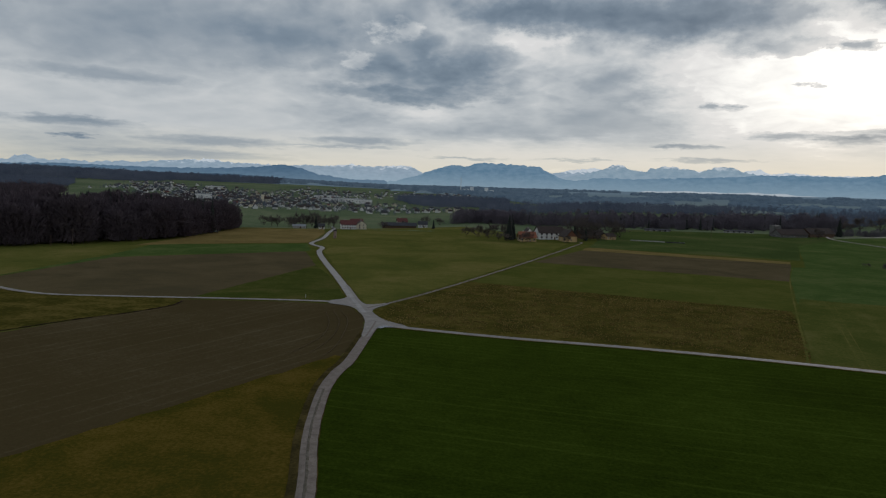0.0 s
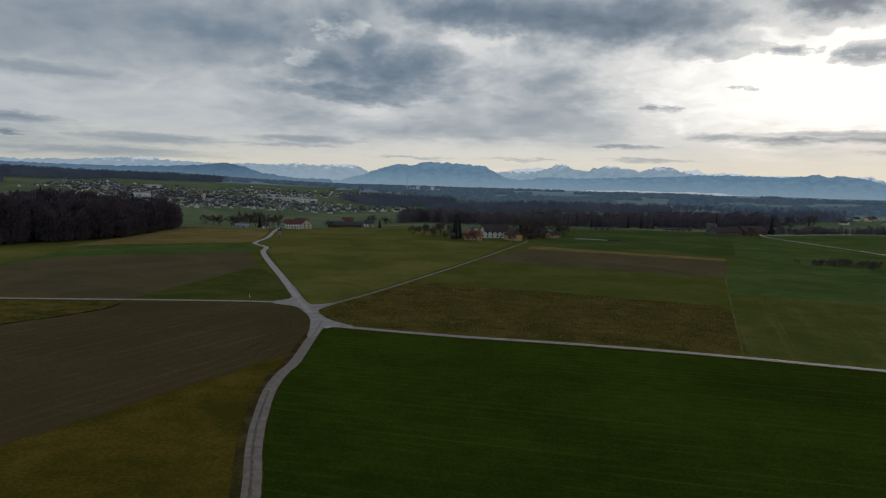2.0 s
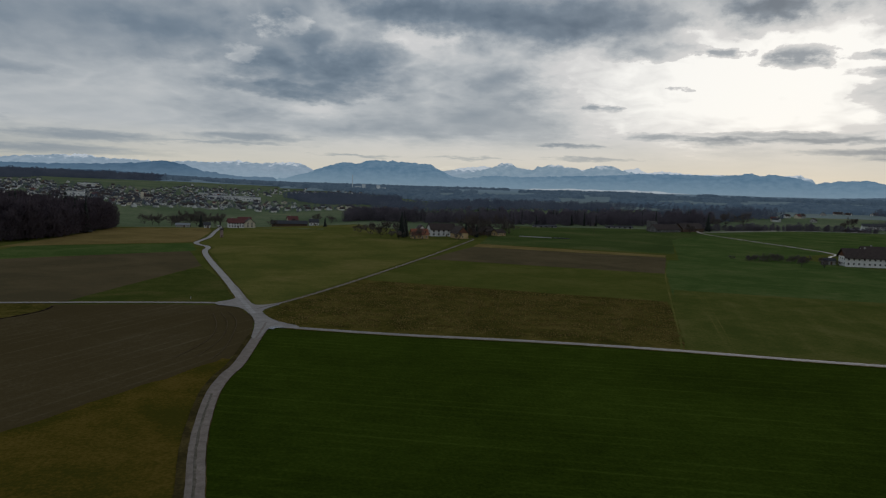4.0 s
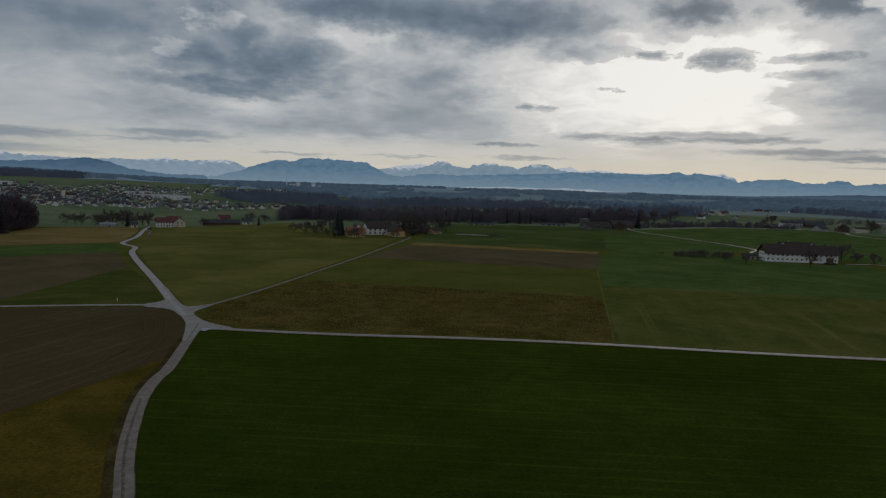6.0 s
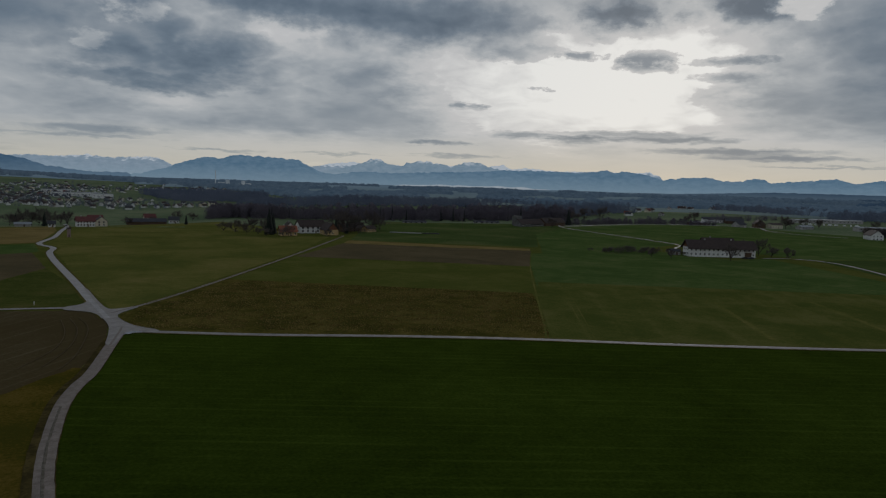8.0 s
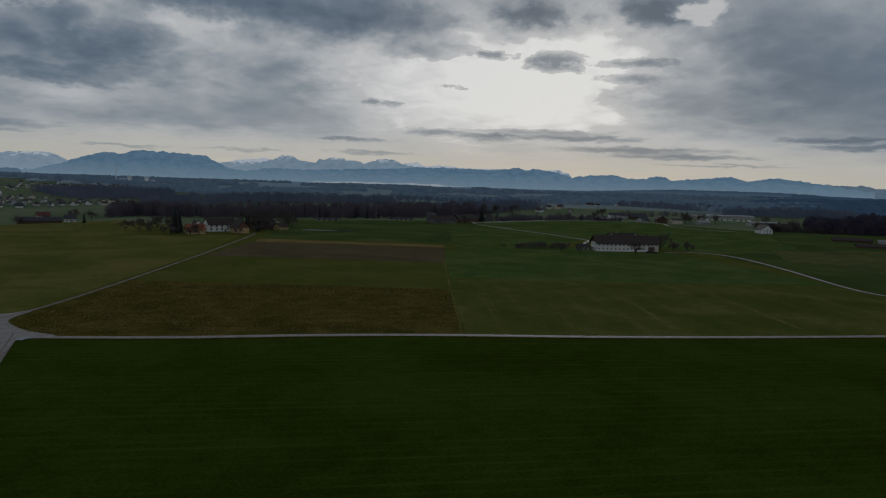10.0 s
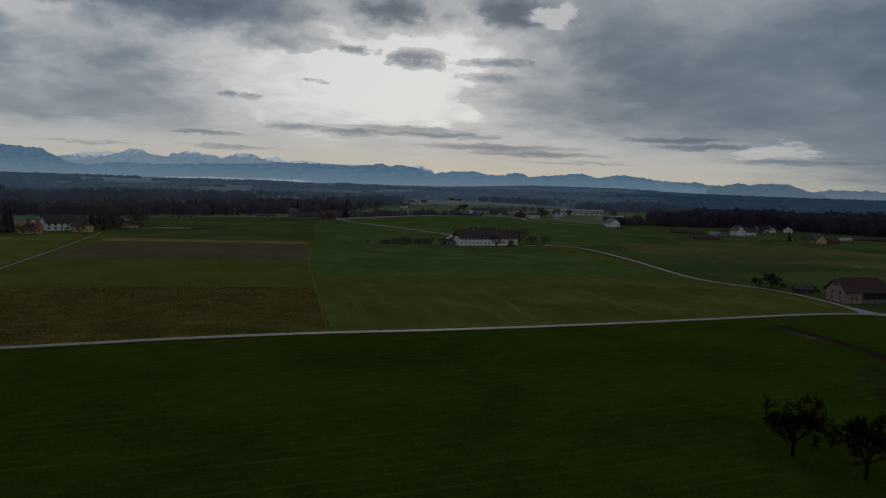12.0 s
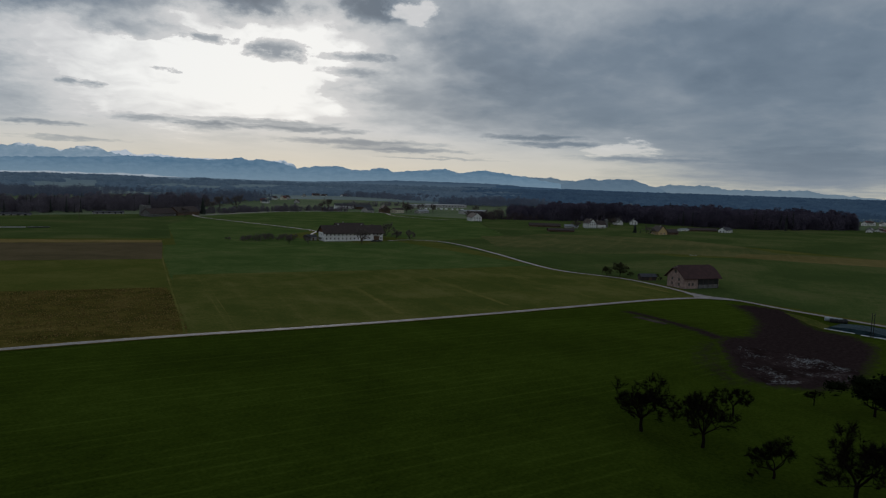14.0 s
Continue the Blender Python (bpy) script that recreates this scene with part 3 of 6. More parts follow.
def tube(bm, p0, p1, r0, r1, sides=6):
    p0, p1 = Vector(p0), Vector(p1)
    q = (p1 - p0).to_track_quat("Z", "Y")
    ring = [[bm.verts.new(p + q @ Vector((r * math.cos(k * math.tau / sides), r * math.sin(k * math.tau / sides), 0))) for k in range(sides)] for p, r in ((p0, r0), (p1, r1))]
    for k in range(sides):
        n = (k + 1) % sides
        bm.faces.new((ring[0][k], ring[0][n], ring[1][n], ring[1][k]))
    bm.faces.new(ring[0][::-1])
    bm.faces.new(ring[1])


def lump(x, y):
    """Small unevenness of the far ground."""
    r = math.hypot(x, y)
    return 0.0 if r < 700 else min(1.0, (r - 700) / 500) * 3.0 * noise.noise((x / 210, y / 210, 3.1))


def ground_at(x, y):
    return land(x, y) + lump(x, y)


# ---------------------------------------------------------------- ground, far plain, hills and mountains
def polar_sheet(name, material, bearings, radii, height, label, category, smooth=True):
    verts, faces = [], []
    closed = bearings[-1] - bearings[0] >= 359
    for r in radii:
        for b in bearings[:-1] if closed else bearings:
            x, y = r * math.sin(radians(b)), r * math.cos(radians(b))
            verts.append((x, y, height(x, y, r, b)))
    n = len(bearings) - (1 if closed else 0)
    for i in range(len(radii) - 1):
        for k in range(n if closed else n - 1):
            q = (k + 1) % n
            faces.append((i * n + k, (i + 1) * n + k, (i + 1) * n + q, i * n + q))
    me = bpy.data.meshes.new(name)
    me.from_pydata(verts, [], faces)
    me.update()
    me.materials.append(material)
    if smooth:
        me.polygons.foreach_set("use_smooth", [True] * len(me.polygons))
    ob = new(name, me)
    return tagged(ob, label, category, kind="structure")


BEARING_STEPS = list(range(-180, -66, 6)) + [-66 + 1.5 * k for k in range(111)] + list(range(102, 181, 6))
polar_sheet("ground", MEADOWS, BEARING_STEPS, [2, 60, 200, 400, 600, 640, 680, 720, 760, 800, 850, 900, 950, 1020, 1100, 1180, 1250, 1340, 1430, 1520, 1600, 1720, 1850, 2000, 2100, 2300, 2500, 2800, 3100, 3600, 4200, 4950],
            lambda x, y, r, b: ground_at(x, y), "rolling winter farmland of green and olive meadows", "ground")
def plain_edge(b):
    """Where the hazy plain begins: beyond the town, and nearer to the south-west of it."""
    return 3050 if b < -6 else 3050 - (b + 6) * 94 if b < 11 else 1460


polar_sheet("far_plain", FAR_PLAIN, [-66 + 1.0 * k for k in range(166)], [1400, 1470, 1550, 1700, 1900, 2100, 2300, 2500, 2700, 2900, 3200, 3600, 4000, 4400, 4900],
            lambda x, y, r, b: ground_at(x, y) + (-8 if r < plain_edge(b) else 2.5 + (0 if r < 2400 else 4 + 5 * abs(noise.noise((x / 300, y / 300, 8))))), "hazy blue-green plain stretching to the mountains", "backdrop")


def pairs(text):
    return [tuple(float(v) for v in p.split(":")) for p in text.split()]


def rise(bearing, summits):
    """Height in degrees of a range at a bearing, between its summits and saddles."""
    if bearing <= summits[0][0]:
        return summits[0][1]
    for (a, h), (b, k) in zip(summits, summits[1:]):
        if bearing <= b:
            return h + (k - h) * (bearing - a) / (b - a)
    return summits[-1][1]


def mountains(name, summits, b0, b1, foot, crest, material, label, rough, seed):
    """A range of mountains: a crest through its summits and saddles, broken up by crags, and slopes cut by gullies."""
    summits = pairs(summits)

    def height(x, y, r, b):
        s = (r - foot) / (crest - foot)
        body = s ** 1.25 if s <= 1 else max(0.0, 1 - (s - 1) * 1.6)
        edge = max(0.0, min(1.0, (b - b0) / 1.5, (b1 - b) / 1.5))
        skyline = (rise(b, summits) + rough * (noise.fractal((b * 2.3, seed, 0), 0.75, 2.2, 6) * 0.6) + 0.3) * edge - 0.3
        gullies = noise.ridged_multi_fractal((b * 0.9, r / 150, seed), 1.0, 2.1, 4, 1.0, 2.0) - 1.0
        top, base = 42 + crest * math.tan(radians(skyline)), 26.0
        return base + max(0.0, top - base) * min(1.0, max(0.0, body + 0.12 * gullies * math.sin(math.pi * min(1, s))))
    count = round((b1 - b0) * 8)
    steps = [b0 + (b1 - b0) * k / count for k in range(count + 1)]
    return polar_sheet(name, material, steps, [foot + (crest - foot) * k / 12 for k in range(13)] + [crest + (crest - foot) * k / 6 for k in (1, 2, 3)], height, label, "mountains")


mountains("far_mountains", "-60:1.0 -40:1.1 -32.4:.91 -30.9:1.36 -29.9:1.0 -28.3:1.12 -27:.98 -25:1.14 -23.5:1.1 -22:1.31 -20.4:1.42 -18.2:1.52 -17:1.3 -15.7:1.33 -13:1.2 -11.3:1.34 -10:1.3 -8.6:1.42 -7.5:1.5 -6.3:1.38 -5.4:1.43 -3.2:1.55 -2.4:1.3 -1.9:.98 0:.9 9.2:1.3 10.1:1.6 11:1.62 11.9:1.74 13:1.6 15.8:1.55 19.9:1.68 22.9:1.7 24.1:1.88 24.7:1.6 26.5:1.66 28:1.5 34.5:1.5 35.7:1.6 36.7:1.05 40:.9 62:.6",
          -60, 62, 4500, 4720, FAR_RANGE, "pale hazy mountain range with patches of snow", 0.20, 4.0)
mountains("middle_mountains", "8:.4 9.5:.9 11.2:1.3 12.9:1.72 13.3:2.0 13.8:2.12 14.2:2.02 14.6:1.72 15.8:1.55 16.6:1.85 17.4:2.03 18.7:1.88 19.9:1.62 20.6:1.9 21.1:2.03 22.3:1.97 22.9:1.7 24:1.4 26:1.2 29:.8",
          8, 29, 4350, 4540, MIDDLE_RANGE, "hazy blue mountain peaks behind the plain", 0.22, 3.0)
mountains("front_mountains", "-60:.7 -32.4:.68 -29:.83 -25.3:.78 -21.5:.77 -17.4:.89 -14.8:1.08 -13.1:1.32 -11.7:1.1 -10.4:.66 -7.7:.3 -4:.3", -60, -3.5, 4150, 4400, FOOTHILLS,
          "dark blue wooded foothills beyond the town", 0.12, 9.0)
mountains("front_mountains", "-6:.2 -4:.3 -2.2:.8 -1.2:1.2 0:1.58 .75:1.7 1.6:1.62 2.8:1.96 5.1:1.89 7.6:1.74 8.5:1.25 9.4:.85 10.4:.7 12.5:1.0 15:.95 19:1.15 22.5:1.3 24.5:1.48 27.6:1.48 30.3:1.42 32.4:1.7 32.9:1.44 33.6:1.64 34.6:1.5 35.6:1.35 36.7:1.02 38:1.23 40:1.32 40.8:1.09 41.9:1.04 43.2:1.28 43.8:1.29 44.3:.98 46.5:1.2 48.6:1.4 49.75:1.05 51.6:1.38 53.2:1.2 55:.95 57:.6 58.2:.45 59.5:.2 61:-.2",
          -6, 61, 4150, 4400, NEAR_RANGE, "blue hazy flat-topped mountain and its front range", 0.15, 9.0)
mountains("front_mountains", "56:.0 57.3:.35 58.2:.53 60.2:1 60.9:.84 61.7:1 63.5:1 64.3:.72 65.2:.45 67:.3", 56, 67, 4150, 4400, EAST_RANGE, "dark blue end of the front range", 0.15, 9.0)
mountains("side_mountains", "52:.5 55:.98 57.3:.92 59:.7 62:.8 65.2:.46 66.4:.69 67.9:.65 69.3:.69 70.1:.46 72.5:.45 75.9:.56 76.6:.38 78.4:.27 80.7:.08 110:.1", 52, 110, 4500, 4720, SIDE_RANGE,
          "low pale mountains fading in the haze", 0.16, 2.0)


def mist(x, y, r, b):
    """A low bank of mist along the mountains' feet."""
    edge = max(0.0, min(1.0, (b - 13) / 5, (30 - b) / 5))
    return 30 + (14 * edge + 12 * edge * noise.noise((b * 0.8, 0, 1.5))) * (0.0 if r < 4060 else 1.0) + 8 * edge


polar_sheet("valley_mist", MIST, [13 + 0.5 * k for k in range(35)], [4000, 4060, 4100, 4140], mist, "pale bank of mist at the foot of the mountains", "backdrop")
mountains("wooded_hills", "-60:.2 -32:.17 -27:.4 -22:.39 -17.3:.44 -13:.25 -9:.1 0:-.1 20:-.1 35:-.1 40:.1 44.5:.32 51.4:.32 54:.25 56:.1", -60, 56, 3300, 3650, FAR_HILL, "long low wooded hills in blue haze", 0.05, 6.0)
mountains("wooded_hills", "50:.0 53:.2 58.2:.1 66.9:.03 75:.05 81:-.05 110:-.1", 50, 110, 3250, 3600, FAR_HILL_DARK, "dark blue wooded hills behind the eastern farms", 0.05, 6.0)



# ---------------------------------------------------------------- fields and roads
LEVEL = [0.02]


def ragged(corners, step, wobble, seed):
    """The outline with points every step metres, set off sideways by a little noise."""
    out = []
    for (x0, y0), (x1, y1) in zip(corners, corners[1:] + corners[:1]):
        n = max(1, int(math.hypot(x1 - x0, y1 - y0) / step))
        for k in range(n):
            x, y = x0 + (x1 - x0) * k / n, y0 + (y1 - y0) * k / n
            out.append((x + wobble * noise.noise((x / 3.7, y / 3.7, seed)), y + wobble * noise.noise((x / 3.7, y / 3.7, seed + 5))))
    return out


def lay(name, corners, material, label, category="field", wobble=0.7, step=3.0, kind="structure"):
    """A patch of ground draped over the land, a hand's width proud of what it lies on."""
    LEVEL[0] += 0.003
    bm = bmesh.new()
    face = bm.faces.new([bm.verts.new((x, y, 0)) for x, y in ragged(corners, step, wobble, len(corners))])
    face.normal_update()
    bmesh.ops.triangulate(bm, faces=[face], ngon_method="EAR_CLIP")
    if max(math.hypot(x, y) for x, y in corners) > 620:
        for _ in range(4):
            long = [e for e in bm.edges if e.calc_length() > 45]
            if not long:
                break
            bmesh.ops.subdivide_edges(bm, edges=long, cuts=1)
            bmesh.ops.triangulate(bm, faces=bm.faces)
    for v in bm.verts:
        far = math.hypot(v.co.x, v.co.y)
        v.co.z = ground_at(v.co.x, v.co.y) + LEVEL[0] + (0 if far < 640 else (far - 640) * 0.004)
    return whole(name, bm, material, label, category, kind=kind)


def soft_patch(name, corners, material, label, category, fade, most=1.0, step=1.1):
    """A patch of ground whose cover fades out over some metres along its rim."""
    LEVEL[0] += 0.003
    ends = [(Vector(a), Vector(b)) for a, b in zip(corners, corners[1:] + corners[:1])]
    x0, x1 = min(c[0] for c in corners) - fade, max(c[0] for c in corners) + fade
    y0, y1 = min(c[1] for c in corners) - fade, max(c[1] for c in corners) + fade
    bm = bmesh.new()
    layer = bm.verts.layers.float.new("cover")
    cells = {}
    for i in range(int((x1 - x0) / step) + 1):
        for j in range(int((y1 - y0) / step) + 1):
            p = Vector((x0 + i * step, y0 + j * step))
            inside, near = False, 99.0
            for a, b in ends:
                near = min(near, (p - a - (b - a) * max(0.0, min(1.0, (p - a).dot(b - a) / (b - a).length_squared))).length)
                if (a.y > p.y) != (b.y > p.y) and p.x < (b.x - a.x) * (p.y - a.y) / (b.y - a.y) + a.x:
                    inside = not inside
            if inside or near < fade:
                gone = max(0.0, min(1.0, 0.5 + (0.5 if inside else -0.5) * near / fade))
                v = bm.verts.new((p.x, p.y, ground_at(p.x, p.y) + SWARD + (LEVEL[0] - SWARD) * gone))
                v[layer] = most * gone
                cells[i, j] = v
    for i, j in cells:
        if (i + 1, j) in cells and (i, j + 1) in cells and (i + 1, j + 1) in cells:
            bm.faces.new((cells[i, j], cells[i + 1, j], cells[i + 1, j + 1], cells[i, j + 1]))
    bmesh.ops.delete(bm, geom=[v for v in bm.verts if not v.link_faces], context="VERTS")
    return whole(name, bm, material, label, category, kind="structure")


def smooth_line(points, step=3.0):
    """A Catmull-Rom line through the points."""
    pts = [Vector(p) for p in points]
    pts = [pts[0] * 2 - pts[1]] + pts + [pts[-1] * 2 - pts[-2]]
    out = []
    for i in range(1, len(pts) - 2):
        a, b, c, d = pts[i - 1:i + 3]
        n = max(2, int((c - b).length / step))
        for k in range(n):
            t = k / n
            out.append(0.5 * ((2 * b) + (c - a) * t + (2 * a - 5 * b + 4 * c - d) * t * t + (3 * b - a - 3 * c + d) * t ** 3))
    return out + [pts[-2]]


def strip(name, points, width, material, label, category, rag=0.12, step=3.0, crown=0.0):
    """A road or verge along a line, with uneven edges and a slight crown."""
    LEVEL[0] += 0.003
    line = smooth_line(points, step)
    bm, rows = bmesh.new(), []
    for i, p in enumerate(line):
        d = (line[min(i + 1, len(line) - 1)] - line[max(i - 1, 0)]).normalized()
        side = Vector((d.y, -d.x))
        row = []
        for s in (-1, -0.5, 0, 0.5, 1):
            w = width / 2 + (rag * 2 * noise.noise((p.x / 2.1, p.y / 2.1, s)) if abs(s) == 1 else 0)
            q = p + side * w * s
            row.append(bm.verts.new((q.x, q.y, ground_at(q.x, q.y) + LEVEL[0] + max(0.0, q.length - 640) * 0.005 + crown * (1 - s * s) - (0.03 if abs(s) == 1 else 0))))
        rows.append(row)
    for a, b in zip(rows, rows[1:]):
        for k in range(4):
            bm.faces.new((a[k], a[k + 1], b[k + 1], b[k]))
    return whole(name, bm, material, label, category, kind="structure")


sector = [(640 * math.sin(radians(a)), 640 * math.cos(radians(a))) for a in range(-44, 106, 6)]
lay("plateau_meadow", [(-3, -40)] + sector, SWARD_THIN, "olive green winter grass of the plateau", wobble=0.0, step=40.0)
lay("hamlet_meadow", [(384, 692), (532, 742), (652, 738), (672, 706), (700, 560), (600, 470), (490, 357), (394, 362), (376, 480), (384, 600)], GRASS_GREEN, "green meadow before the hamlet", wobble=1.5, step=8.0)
lay("cereal_field", [(-19, 60), (-21.5, 128), (-22.5, 157), (-22, 190), (-19, 203), (19, 191), (55, 182), (109, 166), (169, 143), (215, 129), (257, 116.5), (281, 106), (287, 97), (279, 72), (271, 42), (262, 15), (250, -60), (60, -60), (20, 10)],
    GRASS_NEAR, "bright green young cereal in fine drilled rows", wobble=0.5)
lay("orchard_meadow", [(95, 45), (120, 62), (150, 70), (178, 62), (165, 51), (161, 40), (170, 31), (200, 30), (235, 36), (262, 20), (245, -50), (60, -50), (60, 20)], GRASS_ORCHARD, "dark green orchard grass round old fruit trees", wobble=5.0, step=1.5)
SWARD = LEVEL[0] + 0.006
lay("ploughed_field", [(-116, 181), (-91, 231), (-90, 240), (-55, 241.5), (-36, 240), (-27, 230), (-23.5, 214), (-22.4, 196), (-24, 166), (-42.5, 137), (-64, 99), (-110, 60), (-190, 130), (-150, 160)], SOIL, "ploughed brown soil with pale wheel lines")
lay("roadside_meadow", [(-64.5, 99), (-43, 137.2), (-25.5, 167.5), (-23.5, 166), (-23, 150), (-23.5, 128), (-22.5, 106), (-19.5, 88), (-18, 60), (-60, 20), (-130, 40), (-110, 60)], GRASS_ROADSIDE, "olive winter grass beside the gravel track", wobble=1.2)
lay("withered_strip", [(-215, 286), (-164, 255), (-149, 246), (-134, 242), (-92, 242.5), (-89, 235), (-89, 228), (-96, 213.4), (-105.4, 201.6), (-112, 191), (-117, 182), (-150, 152), (-230, 200)], SCRUB, "strip of withered brown grass between the road and ploughland", wobble=1.0)
lay("upper_ploughland", [(-240, 268), (-180, 282), (-171, 360), (-83.5, 422), (-64, 351), (-88, 246), (-136, 243), (-150, 247), (-166, 257), (-205, 284)], SOIL_OLIVE, "brown field with a thin sward above the road")
lay("green_triangle", [(-88.5, 245.5), (-63.5, 350), (-50, 310), (-34, 250), (-44, 245.5)], GRASS_DULL, "triangle of dull green grass at the road fork")
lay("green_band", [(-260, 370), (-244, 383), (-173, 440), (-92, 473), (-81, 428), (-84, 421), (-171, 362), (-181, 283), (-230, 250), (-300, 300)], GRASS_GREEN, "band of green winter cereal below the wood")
lay("olive_corner", [(-244, 383), (-205, 425), (-182, 434), (-178, 370), (-182, 284), (-230, 250), (-300, 300)], GRASS_OLIVE, "olive corner of the field below the wood", wobble=1.5)
lay("stubble_strip", [(-190, 425), (-183, 496), (-178, 620), (-110, 637), (-99, 585), (-92, 482), (-173, 441)], GRASS_STRAW, "straw-coloured stubble strip beside the wood")
lay("central_meadow", [(-25, 236), (-30, 256), (-44, 306), (-62, 382), (-73, 424), (-74, 450), (-88, 478), (-88, 526), (-94, 590), (-94, 640), (-40, 700), (20, 730), (70, 640), (60, 545), (98, 545), (54, 417), (15, 325), (-7, 272), (-17, 250)],
    GRASS_OLIVE, "olive winter meadow between two farm roads")
lay("rough_pasture", [(-22, 232), (-16, 247), (-4.8, 270), (12, 308), (20, 303), (56, 290), (128.4, 252), (94, 172.5), (55, 184.5), (19.5, 193.2), (-10, 203), (-15, 208), (-19.5, 217), (-22, 225)], SCRUB, "rough brown pasture of withered tussocks", wobble=1.2)
lay("thin_pasture", [(19, 304), (49.7, 391), (171, 341), (128.4, 252.5), (63.7, 283)], SWARD_THIN, "thin olive pasture behind the rough grass")
lay("brown_strip", [(52, 398), (96.7, 485), (214.4, 428), (171.5, 342)], SOIL_OLIVE, "brown ploughed strip in the plain")
lay("straw_margin", [(97, 486), (106, 511), (222, 444), (214.4, 429)], GRASS_STRAW, "pale straw margin along a ploughed strip", wobble=1.0)
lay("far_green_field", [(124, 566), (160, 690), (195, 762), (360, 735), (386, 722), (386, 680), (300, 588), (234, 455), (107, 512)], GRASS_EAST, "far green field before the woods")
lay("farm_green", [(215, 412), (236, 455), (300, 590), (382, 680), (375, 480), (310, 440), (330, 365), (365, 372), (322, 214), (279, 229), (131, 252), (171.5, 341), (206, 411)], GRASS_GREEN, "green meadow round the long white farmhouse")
lay("fan_meadow", [(147, 284), (279, 228.5), (322, 213), (309, 190), (309, 158), (299, 131), (283, 110), (215, 132.5), (169, 146), (94.5, 173), (130, 252)], GRASS_FAN, "olive meadow with broad mowing marks")
strip("field_track", [(93, 173.5), (101, 190), (129, 251), (171, 341), (207, 411)], 0.7, GRASS_OLIVE, "faint withered grass line between two fields", "track", 0.12, 2.0)
for x, w in ((0, 0.5), (2.2, 0.45)):
    strip("wheel_line", [(105 + x, 171), (114 + x, 190), (137 + x, 240), (150 + x, 268)], w, GRASS_OLIVE, "faint pale wheel line in the meadow grass", "track", 0.1, 2.0)
for k in range(7):
    strip("mowing_line", [(160 + 21 * k, 158 - 6 * k), (176 + 21 * k, 190 - 5.5 * k), (194 + 20 * k, 226 - 6 * k)], 2.6, SWARD_THIN if k % 2 else GRASS_OLIVE, "broad faint mowing swath in the meadow", "track", 0.5, 2.0)
strip("field_track", [(-87.3, 526), (-61, 520.4), (-10.3, 519.7)], 0.9, VERGE, "faint pale path across the meadow", "track", 0.3, 2.0)
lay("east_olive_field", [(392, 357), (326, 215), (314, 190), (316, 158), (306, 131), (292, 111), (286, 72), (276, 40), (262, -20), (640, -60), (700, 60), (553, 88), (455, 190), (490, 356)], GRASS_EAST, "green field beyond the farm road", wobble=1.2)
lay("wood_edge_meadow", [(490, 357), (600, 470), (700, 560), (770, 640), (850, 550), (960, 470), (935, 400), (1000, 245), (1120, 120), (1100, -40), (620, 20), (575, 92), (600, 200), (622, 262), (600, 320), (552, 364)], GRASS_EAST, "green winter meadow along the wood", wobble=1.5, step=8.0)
lay("east_straw_band", [(470, 372), (552, 364), (600, 320), (622, 262), (600, 200), (560, 160), (574, 92), (516, 70), (500, 110), (489, 165), (470, 205), (400, 245), (398, 300)], GRASS_DIM, "olive brown band of far winter fields", wobble=2.5)
lay("straw_stripe", [(520, 172), (545, 150), (576, 92), (640, 40), (590, 20), (516, 80), (500, 120), (488, 166)], GRASS_PALE, "pale straw stripe across the far field", wobble=1.5)
# A pale patch drawn in the concrete tone.
lay("bare_patch", [(474, 190.6), (476.6, 192), (480, 187.6), (477, 186.4)], CONCRETE, "small pale patch in the field", "field", 0.6, 2.0)
soft_patch("muddy_plot", [(275, 93), (279, 86), (278, 76), (270, 68), (254, 61.5), (245, 54), (244, 45.5), (231, 36.5), (211, 33.5), (199, 33), (179, 30.5), (168, 36.5), (163, 45), (164, 49.5), (168, 55), (184, 62.5), (201, 71), (209, 72), (217, 67), (243, 73), (262, 82.5)],
           MUD_IN_GRASS, "dark trampled muddy plot at the edge of the cereal", "field", 3.4)
soft_patch("muddy_plot", [(184, 64), (168, 56), (162, 50), (158, 52), (164, 60), (176, 68), (196, 74), (201, 71)], MUD_IN_GRASS, "thin cereal trodden brown beside the mud", "field", 4.5, 0.55)
lay("wet_ruts", [(201, 63), (194, 65), (186, 61), (170, 51.5), (164, 46.5), (172, 40), (182, 33.5), (194, 33.5), (200, 44), (202, 54)], WET_MUD, "rutted mud with streaks of standing water", "mud", 2.0, 1.0)
lay("grass_bank", [(262, 66), (254, 60), (248, 54), (252, 52), (261, 57), (269, 65), (273, 73)], GRASS_DULL, "olive grass bank beside the silage", "verge", 0.8, 1.0)
soft_patch("muddy_track", [(209, 71), (204, 73), (211.5, 82), (219, 97), (225, 113), (228.5, 112), (223, 96), (215, 80)], MUD_IN_GRASS, "faint muddy wheel track through the cereal", "track", 2.2, 0.95, 0.8)
soft_patch("bare_patch", [(218.5, 105.5), (214.5, 93), (216.5, 93), (220.5, 104)], PALE_CLAY, "small pale bare patch beside the wheel track", "field", 0.8, 1.0, 0.5)

MAIN = [(-14, 40), (-16, 70), (-17.6, 90), (-20.6, 108.3), (-22.2, 121.7), (-23.4, 139), (-22.9, 152), (-21.5, 162.1), (-20.6, 186.7), (-20, 202), (-19.9, 210.6)]
NORTH = [(-25.2, 225), (-26.8, 231), (-32.1, 251.2), (-44.9, 302.1), (-65, 378.2), (-74.8, 420.5), (-78.1, 449), (-90.2, 476), (-90.5, 524.6), (-96, 585.7), (-100, 636), (-112, 700)]
WEST = [(-29.5, 240), (-36.1, 243.6), (-52.2, 244.7), (-80.1, 244), (-105.4, 242.6), (-134.7, 242), (-149.4, 246.4), (-164, 255), (-215, 290)]
